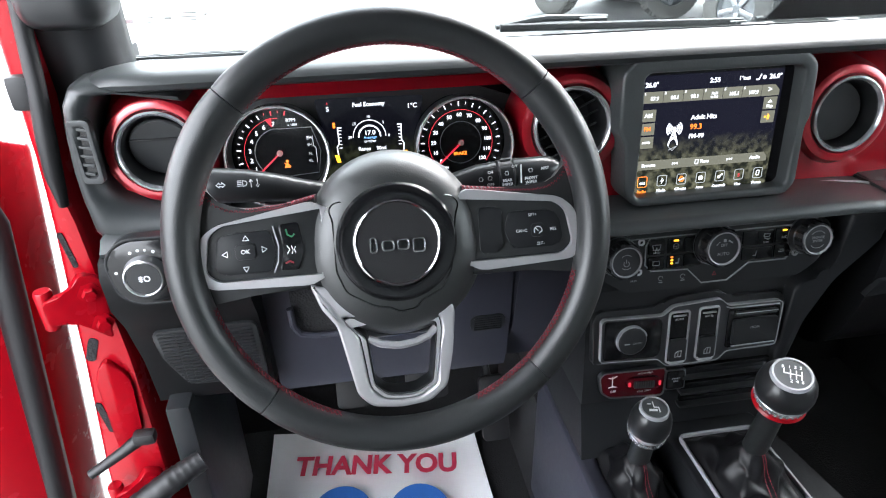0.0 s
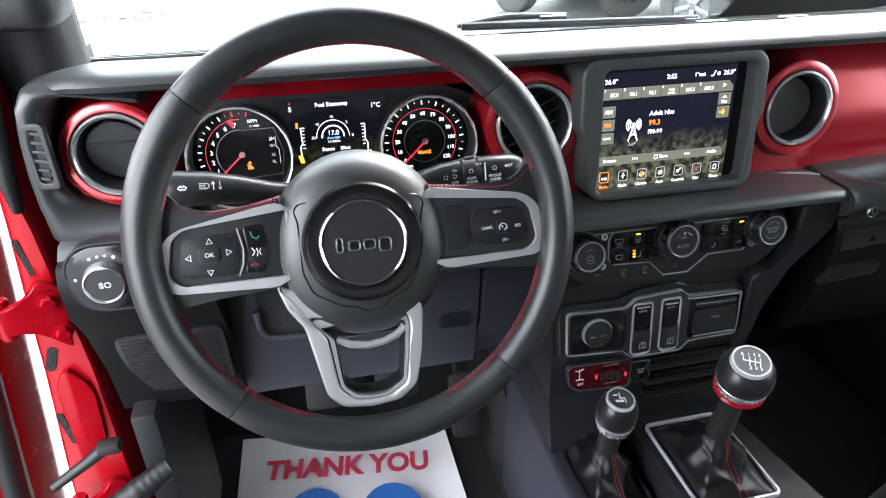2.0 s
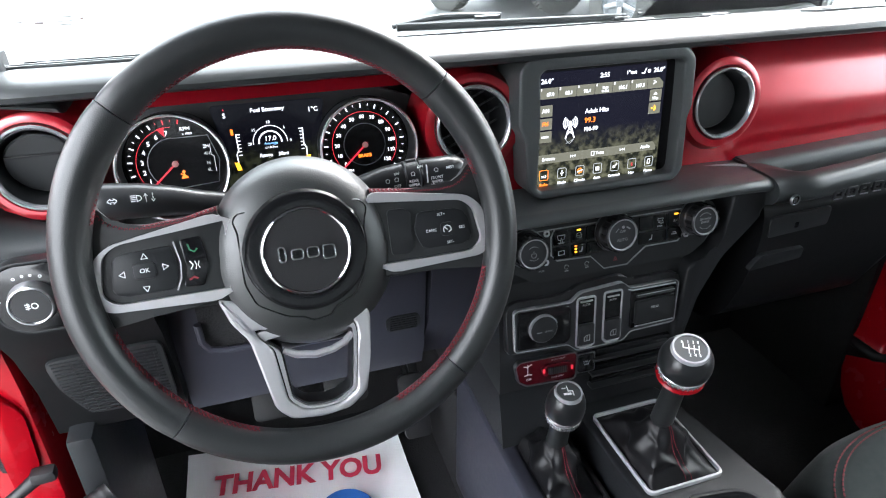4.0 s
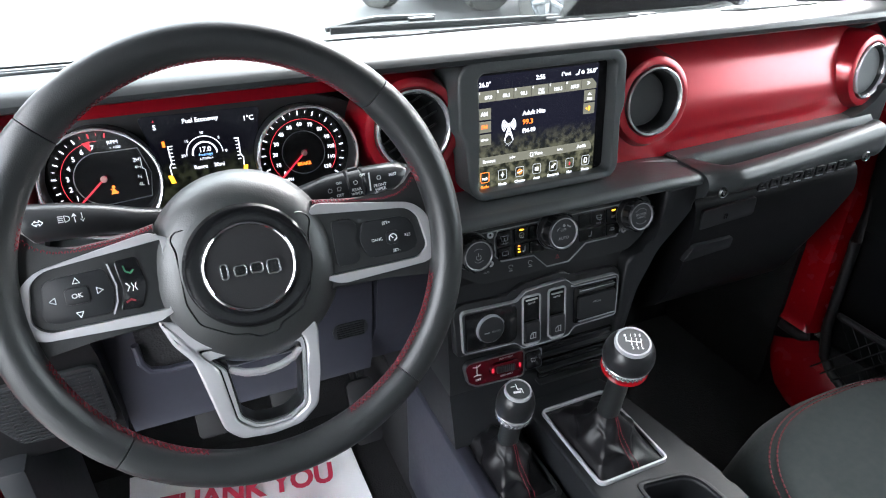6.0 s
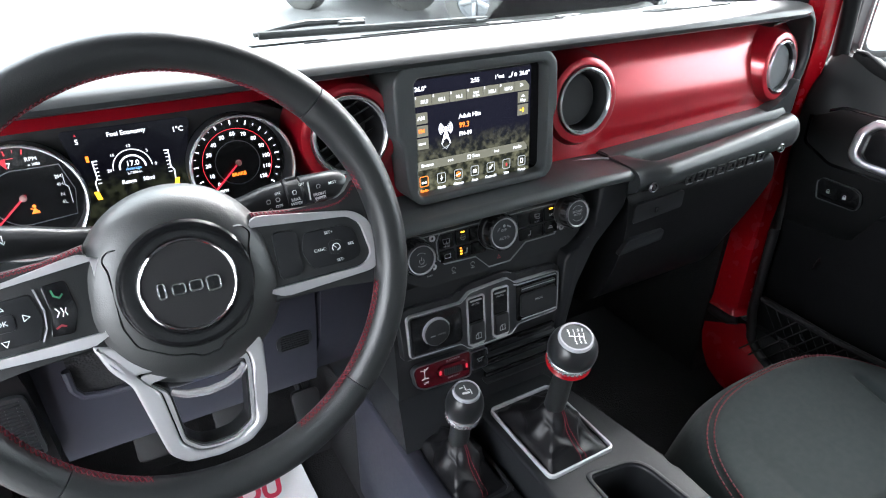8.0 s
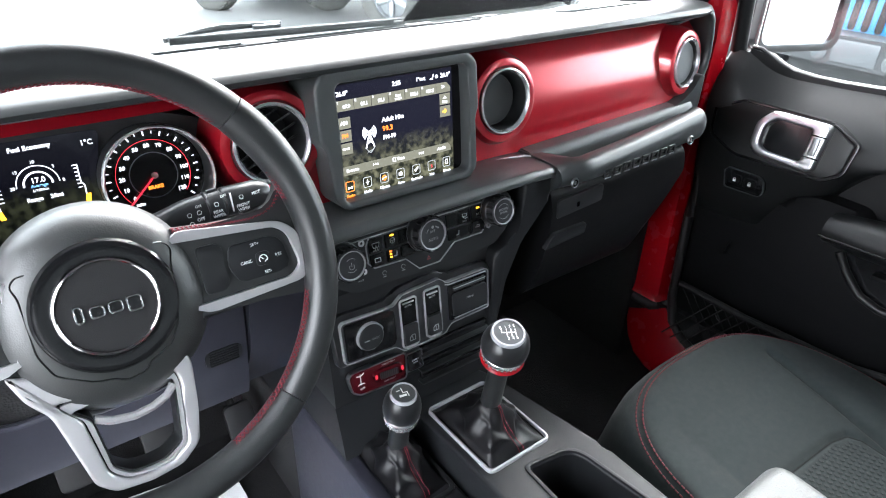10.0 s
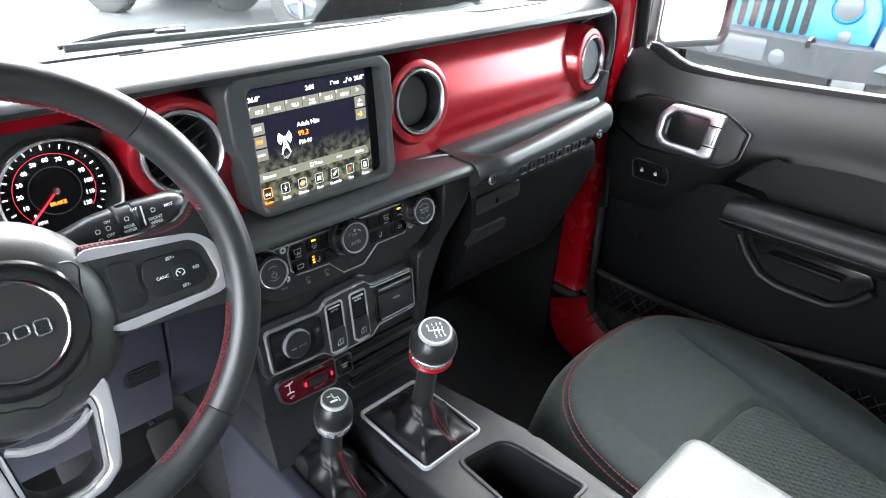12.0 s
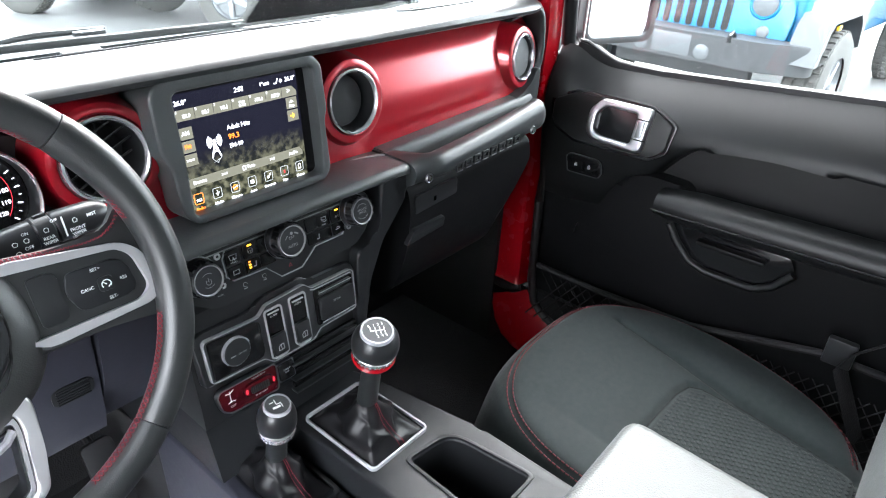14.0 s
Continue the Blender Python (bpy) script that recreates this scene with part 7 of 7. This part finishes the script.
part("skirt_piping", sweep([(-0.288, 0.10, 0.185), (-0.296, 0.03, 0.205), (-0.296, -0.06, 0.202), (-0.290, -0.20, 0.180)], 0.004, 8), SEATCLOTH, seat)
part("seat_base", bevelled(box(0, -0.02, 0.04, 0.40, 0.42, 0.12), 0.01), PLASTIC, seat)
back = moved(pillow(0.52, 0.60, 0.11, 0.0, 4.0), pose(0, -0.420, 0.56, 76, 0, 180))
part("backrest", back, SEATCLOTH, seat, angle=70)

# ======== passenger door ========
DX = 1.135
door = thing("passenger_door", pose(DX, 0, 0, 90, 0, -90), "black moulded passenger door panel, shut, with window", "door")
# local x runs to the rear, y is height, z points into the cabin
sheet = [(-0.205, 0.74), (0.80, 0.74), (0.80, 1.24), (-0.195, 1.24), (-0.195, 1.20), (-0.208, 0.95)]
part("door_panel", prism(sheet, -0.03, 0.0, 0.008), DOORHARD, door)
part("outer_skin", prism([(-0.17, 0.70), (0.82, 0.70), (0.82, 1.28), (-0.17, 1.28)], -0.10, -0.05), REDPAINT, door)
# padded upper roll with the scooped lower edge
def upper_roll():
    """The soft upper roll: belt line above, scooped edge below, full curved section."""
    belt = ((-0.195, 1.338), (-0.158, 1.340), (-0.140, 1.327), (-0.115, 1.313), (-0.09, 1.305), (-0.05, 1.302), (0.0, 1.303), (0.15, 1.312), (0.375, 1.327), (0.80, 1.331))
    scoop = ((-0.195, 1.010), (-0.10, 1.015), (-0.055, 1.022), (0.0, 1.070), (0.045, 1.112), (0.085, 1.165), (0.110, 1.192), (0.140, 1.208), (0.19, 1.216), (0.26, 1.222), (0.80, 1.214))
    bm = bmesh.new()
    rows = []
    for x in span(-0.195, -0.04, 44) + span(-0.03, 0.80, 56):
        near = [x + 0.004 * k for k in range(-4, 5)]
        t = float(np.mean(np.interp(near, [p[0] for p in belt], [p[1] for p in belt])))
        b = float(np.mean(np.interp(near, [p[0] for p in scoop], [p[1] for p in scoop])))
        row = []
        for i in range(15):
            s = i / 14
            d = s * (t - b)
            k = min(1.0, max(0.0, (x + 0.16) / 0.14))
            k = k * k * (3 - 2 * k)
            z = -0.034 * k + (0.044 + 0.034 * k) * math.sin(math.pi / 2 * d / 0.105) if d < 0.105 else -0.004 + 0.048 * math.cos(math.pi / 2 * (d - 0.105) / (t - b - 0.1049)) ** 0.5
            row.append(bm.verts.new((x, t + (b - t) * s, z)))
        rows.append(row)
    for p, q in zip(rows, rows[1:]):
        for i in range(14):
            bm.faces.new((p[i], p[i + 1], q[i + 1], q[i]))
        bm.faces.new((p[14], p[0], q[0], q[14]))
    bm.faces.new(rows[0])
    bm.faces.new(rows[-1][::-1])
    return bm


part("upper_roll", upper_roll(), DOORPAD, door, angle=120)
part("belt_base", prism([(-0.178, 1.10), (0.80, 1.10), (0.80, 1.340), (0.375, 1.336), (0.15, 1.321), (0.0, 1.312), (-0.05, 1.311), (-0.09, 1.314), (-0.115, 1.320), (-0.140, 1.332), (-0.178, 1.338)], -0.058, -0.036), RUBBER, door)
part("belt_seal", sweep([(-0.176, 1.3400, -0.040), (-0.158, 1.3395, -0.040), (-0.140, 1.3310, -0.040), (-0.115, 1.3195, -0.040), (-0.09, 1.3115, -0.040), (-0.05, 1.3085, -0.040), (0.0, 1.3090, -0.040), (0.15, 1.3180, -0.040), (0.375, 1.3325, -0.040), (0.80, 1.3370, -0.040)], 0.0042, 8), RUBBER, door)
win = part("window_glass", prism([(-0.160, 1.29), (0.80, 1.30), (0.80, 1.80), (-0.182, 1.80), (-0.182, 1.30)], -0.064, -0.060), GLASS, door)
win.visible_shadow = False
part("quarter_frame", sweep([(-0.189, 1.300, -0.014), (-0.189, 1.343, -0.010), (-0.189, 1.427, 0.001), (-0.189, 1.80, 0.035)], 0.0150, 12), DOORHARD, door)
plate = rounded([(-0.172, 1.240), (-0.165, 1.195), (-0.110, 1.172), (0.045, 1.174), (0.072, 1.192), (0.078, 1.240), (0.033, 1.262), (-0.123, 1.262)], 0.008, 4)
TIP = Matrix.Translation((0, 1.217, 0.051)) @ Matrix.Rotation(radians(-13), 4, "X") @ Matrix.Translation((0, -1.217, -0.034))
part("handle_plate", prism(plate, 0.010, 0.034, 0.003), DOORPAD, door).matrix_basis = TIP
part("plate_groove", hollow(rounded(inset([(-0.172, 1.240), (-0.165, 1.195), (-0.110, 1.172), (0.045, 1.174), (0.072, 1.192), (0.078, 1.240), (0.033, 1.262), (-0.123, 1.262)], -0.006), 0.009, 4), plate, 0.010, 0.0315, 0.001), PIANO, door).matrix_basis = TIP
ho = [(-0.084, 1.238), (-0.084, 1.196), (-0.066, 1.181), (0.022, 1.178), (0.034, 1.184), (0.038, 1.262), (-0.062, 1.262)]
hi = [(-0.068, 1.234), (-0.068, 1.202), (-0.054, 1.192), (0.004, 1.191), (0.010, 1.195), (0.012, 1.248), (-0.054, 1.249)]
h = part("door_handle", hollow(rounded(ho, 0.009, 5), rounded(hi, 0.006, 5), 0.028, 0.048, 0.005, 3), SATIN, door, "satin silver pull handle")
h.matrix_basis = TIP
part("handle_cup", prism(rounded(hi, 0.006, 5), 0.016, 0.0355), PIANO, h)
part("hinge_pin", box(0.024, 1.222, 0.049, 0.012, 0.030, 0.006, 0.002), DULL, h)
part("hinge_gap", merge(box(0.024, 1.240, 0.0485, 0.026, 0.0022, 0.002), box(0.024, 1.203, 0.0485, 0.026, 0.0022, 0.002)), PIANO, h)
lk = part("lock_switch", prism(rounded([(-0.126, 1.130), (-0.120, 1.098), (-0.050, 1.100), (-0.044, 1.112), (-0.048, 1.132), (-0.058, 1.138), (-0.118, 1.138)][::1], 0.007, 4), 0.02, 0.0465, 0.003), PIANO, door, "lock switch with two buttons")
part("lock_rim", line2(rounded([(-0.126, 1.130), (-0.120, 1.098), (-0.050, 1.100), (-0.044, 1.112), (-0.048, 1.132), (-0.058, 1.138), (-0.118, 1.138), (-0.126, 1.130)], 0.005, 4), 0.0016, 0.044, 0.0485), PAD, lk)
for x in (-0.102, -0.072):
    k = part("lock_button", prism(rrect(0.026, 0.020, 0.004, x, 1.118), 0.045, 0.048, 0.0012), PIANO, lk)
    part("lock_mark", merge(box(x, 1.1165, 0.0483, 0.006, 0.0045, 0.0005), line2(circle(0.0022, x, 1.1195, 8, 0, 180), 0.0009, 0.0481, 0.0486)), WHITE, lk)
# armrest carrier, armrest and pull pocket
carrier = rounded([(-0.075, 0.80), (0.80, 0.80), (0.80, 1.10), (0.14, 1.10), (0.125, 1.132), (0.05, 1.135), (-0.005, 1.115), (-0.055, 1.02), (-0.095, 0.975)], 0.02, 5)
part("armrest_carrier", prism(carrier, -0.004, 0.038, 0.014, 4), DOORHARD, door)
part("armrest_pad", along_x(rounded([(1.072, 0.03), (1.074, 0.080), (1.086, 0.094), (1.108, 0.098), (1.126, 0.086), (1.132, 0.060), (1.130, 0.03)], 0.012), span(0.088, 0.80, 12), lambda x: (0.030 * (x - 0.088), 0.0, 0.80 if x < 0.09 else 1.0)), DOORPAD, door)
part("armrest_groove", sweep([(0.088, 1.098, 0.1000), (0.45, 1.109, 0.1005), (0.80, 1.120, 0.1005)], 0.0018, 6), PIANO, door)
pk = [(0.115, 1.065), (0.135, 1.035), (0.165, 1.004), (0.200, 0.993), (0.285, 0.993), (0.315, 1.010), (0.342, 1.045)]
part("pull_rim", sweep([(x, y, 0.060) for x, y in pk], 0.0075, 10), DOORPAD, door)
part("pull_cup", prism(rounded(pk + [(0.33, 1.07), (0.12, 1.075)], 0.008, 3), 0.030, 0.052, 0.004), PIANO, door)
part("pull_ledge", box(0.235, 1.052, 0.066, 0.12, 0.008, 0.02, 0.003), DOORHARD, door)
# lower map net
net = thing("map_net", pose(DX - 0.01, 0, 0, 90, 0, -90), "black elastic net pocket at the foot of door", "net pocket")
top_pts = [(-0.15, 0.865), (0.0, 0.862), (0.2, 0.872), (0.42, 0.925), (0.6, 0.93)]
part("net_band", sweep([(x, y, 0.055) for x, y in top_pts], 0.007, 8), NETTING, net)
cords = []
for k in range(30):
    x = -0.15 + k * 0.024
    cords += [sweep([(x, 0.87, 0.056), (x + 0.11, 0.72, 0.046)], 0.0012, 4), sweep([(x + 0.09, 0.87, 0.058), (x - 0.02, 0.72, 0.048)], 0.0016, 4)]
tagged(part("net_weave", merge(*cords), NETTING, net), kind="stuff")

# seat belt at the door side
belt = thing("seat_belt", WORLD, "grey seat belt strap with buckle beside the seat", "seat belt")
part("strap", sweep([(1.055, -0.60, 1.10), (1.045, -0.47, 0.965), (1.045, -0.455, 0.93), (1.05, -0.52, 0.80)], 0.020, 8, flat=0.12, up=(0.3, 1, 0)), CARPET, belt)
part("buckle", bevelled(box(1.045, -0.448, 0.955, 0.016, 0.045, 0.05), 0.005), SMOOTH, belt)

# exterior mirror beyond the passenger window
mir = thing("door_mirror", pose(1.43, 0.225, 1.400, 0, 0, -24), "black door mirror showing pale sky", "mirror")
part("shell", bevelled(box(0, 0.045, 0.0, 0.215, 0.09, 0.215), 0.028, 4), SMOOTH, mir)
part("frame", hollow([(x, y) for x, y in rrect(0.212, 0.212, 0.03)], rrect(0.180, 0.180, 0.022), -0.01, 0.012, 0.004), SMOOTH, mir).matrix_basis = pose(0, 0, 0, 90)
mirror_mat = material("mirror_silver", (0.92, 0.93, 0.94), 0.02, metal=1.0, vary=0, wear=0)
part("mirror_glass", prism(rrect(0.192, 0.192, 0.022), 0.0, 0.004), mirror_mat, mir).matrix_basis = pose(0, 0, 0, 90)
part("bracket", sweep([(-0.08, 0.04, -0.09), (-0.16, 0.05, -0.115), (-0.26, 0.03, -0.11)], [0.024, 0.022, 0.026], 10), SMOOTH, mir)

# ======== driver's footwell ========
sheetp = bmesh.new()
nu, nv = 26, 24
grid = []
for i in range(nu):
    row = []
    for j in range(nv):
        u, v = i / (nu - 1), j / (nv - 1)
        x = -0.232 + 0.40 * u + 0.012 * v * (u - 0.5)
        y = 0.535 - 0.055 * u - 0.42 * v
        z = 0.612 + 0.010 * math.sin(5 * u + 2 * v) * math.sin(3 * v) + 0.022 * max(0, u - 0.85) * 6 * (1 - v) * 0.4
        row.append(sheetp.verts.new((x, y, z)))
    grid.append(row)
for i in range(nu - 1):
    for j in range(nv - 1):
        sheetp.faces.new((grid[i][j], grid[i][j + 1], grid[i + 1][j + 1], grid[i + 1][j]))
mat_paper = thing("paper_floor_mat", WORLD, "white paper floor mat with red thank you print", "floor mat")
part("sheet", sheetp, PAPER, mat_paper, angle=80)
PM = Matrix.Translation((-0.028, 0.402, 0.628)) @ Matrix.Rotation(radians(-8), 4, "Z")
lettering("THANK YOU", 0.062, PRINTRED, mat_paper, 0, 0, 0, bold=0.0022, m=PM @ Matrix.Translation((-0.004, 0, 0)), wide=0.84)
for x, y in ((-0.100, 0.300), (0.035, 0.282)):
    part("blue_print", moved(lathe([(0, 0.0), (0.065, 0.0), (0.065, 0.001), (0, 0.001)], 40), Matrix.Translation((x, y, 0.626)) @ Matrix.Diagonal((0.85, 1.0, 1, 1))), PRINTBLUE, mat_paper, "blue printed round shape")
for x, y, z, w, hgt, nm in ((0.19, 0.40, 0.74, 0.05, 0.12, "accelerator_pedal"), (0.07, 0.42, 0.80, 0.075, 0.055, "brake_pedal"), (-0.06, 0.42, 0.80, 0.06, 0.055, "clutch_pedal")):
    pd = thing(nm, pose(x, y, z, 62), "black rubber faced pedal in the footwell", "pedal", "pedals")
    part("pad", prism(rrect(w, hgt, 0.01), 0, 0.012, 0.003), RUBBER, pd)
    part("arm", sweep([(0, 0, -0.002), (0, 0.10, -0.06), (0, 0.25, -0.08)], 0.007, 8), SMOOTH, pd)

# ======== open driver's door and its hinges ========
dd = thing("driver_door", pose(-0.399, 0.300, 1.26, 0, 6.5, 0) @ pose(0, 0, -1.26, 0, 0, 24), "red driver door standing open with black seal", "door")
# local: -x runs out along the door, y points to the inner face's back
shell = prism([(-0.84, -0.05), (-0.048, -0.05), (-0.040, -0.046), (-0.004, 0.012), (0.0, 0.02), (0.0, 0.05), (-0.84, 0.05)], 0.72, 1.38, 0.006, 2)
bmesh.ops.subdivide_edges(shell, edges=[e for e in shell.edges if abs(e.verts[0].co.z - e.verts[1].co.z) < 1e-4 and abs(e.verts[0].co.x - e.verts[1].co.x) > 0.5], cuts=9)
for v in shell.verts:
    if v.co.z > 1.3:
        v.co.z -= 0.060 * max(0.0, (v.co.x + 0.12) / 0.12) ** 2
part("door_shell", shell, REDPAINT, dd)
part("inner_panel", bevelled(box(-0.50, -0.065, 1.04, 0.60, 0.05, 0.54), 0.02, 3), PLASTIC, dd)
part("door_seal", sweep([(-0.052, -0.056, 0.74), (-0.052, -0.056, 1.26), (-0.075, -0.056, 1.345), (-0.12, -0.056, 1.37), (-0.40, -0.056, 1.37)], 0.017, 12), RUBBER, dd, "black rubber door seal")
part("window_frame", sweep([(-0.10, 0.02, 1.36), (-0.20, 0.02, 1.60), (-0.28, 0.02, 1.80), (-0.80, 0.02, 1.80)], 0.022, 10), REDPAINT, dd)


def hinge(z):
    """A painted hinge on the post: leaf, with its knuckle and two bolts."""
    leaf = part("hinge", moved(prism(rounded([(-0.046, -0.012), (-0.024, -0.012), (-0.006, -0.030), (0.010, -0.050), (0.016, 0.03), (-0.004, 0.042), (-0.020, 0.022), (-0.046, 0.020)], 0.008, 4), 0, 0.010, 0.003), pose(0, 0, 0, 90, 0, 24)), REDPAINT, post_l, "red painted bolted door hinge")
    leaf.matrix_basis = pose(-0.330, 0.185, z)
    part("knuckle", moved(lathe([(0, -0.024), (0.008, -0.024), (0.0095, -0.021), (0.0095, 0.021), (0.008, 0.024), (0, 0.024)], 20), Matrix.Translation((-0.040, -0.014, 0.004))), REDPAINT, leaf)
    for x, zz in ((0.000, 0.018), (0.004, -0.024)):
        part("bolt", moved(lathe([(0, 0.020), (0.0065, 0.020), (0.0075, 0.018), (0.0075, 0.012), (0.0125, 0.0115), (0.0125, 0.006)], 6), pose(0, 0, 0, 90, 0, 24) @ Matrix.Translation((x, zz, 0))), REDPAINT, leaf)


hinge(1.178)
hinge(0.88)
post_cap = part("post_pressing", moved(prism(rounded([(-0.022, -0.08), (0.010, -0.05), (0.016, 0.04), (-0.006, 0.075), (-0.022, 0.05)], 0.012, 4), 0, 0.008, 0.004), pose(-0.336, 0.198, 1.02, 90, 0, 8)), REDPAINT, post_l)
ck = thing("door_check", WORLD, "black door check strap and ribbed cable sleeve", "door check")
part("check_arm", sweep([(-0.37, 0.13, 0.972), (-0.33, 0.14, 0.993), (-0.308, 0.15, 1.004)], [0.006, 0.007, 0.009], 10), RUBBER, ck)
part("check_end", bevelled(box(-0.304, 0.145, 1.007, 0.026, 0.016, 0.016), 0.005), RUBBER, ck)
pts = [(-0.40, 0.06, 0.905), (-0.34, 0.09, 0.930), (-0.28, 0.115, 0.958), (-0.243, 0.135, 0.968)]
pth = []
for i in range(46):
    s = i / 45 * 3
    k = min(2, int(s))
    pth.append(Vector(pts[k]).lerp(Vector(pts[k + 1]), s - k))
part("cable_sleeve", sweep(pth, [0.0135 + 0.0006 * math.sin(i * 2.1) + 0.0020 * math.sin(i * 0.07) for i in range(46)], 12), RUBBER, ck)
part("kick_panel", bevelled(box(-0.262, 0.26, 0.86, 0.03, 0.22, 0.36), 0.008), PLASTIC, lower)
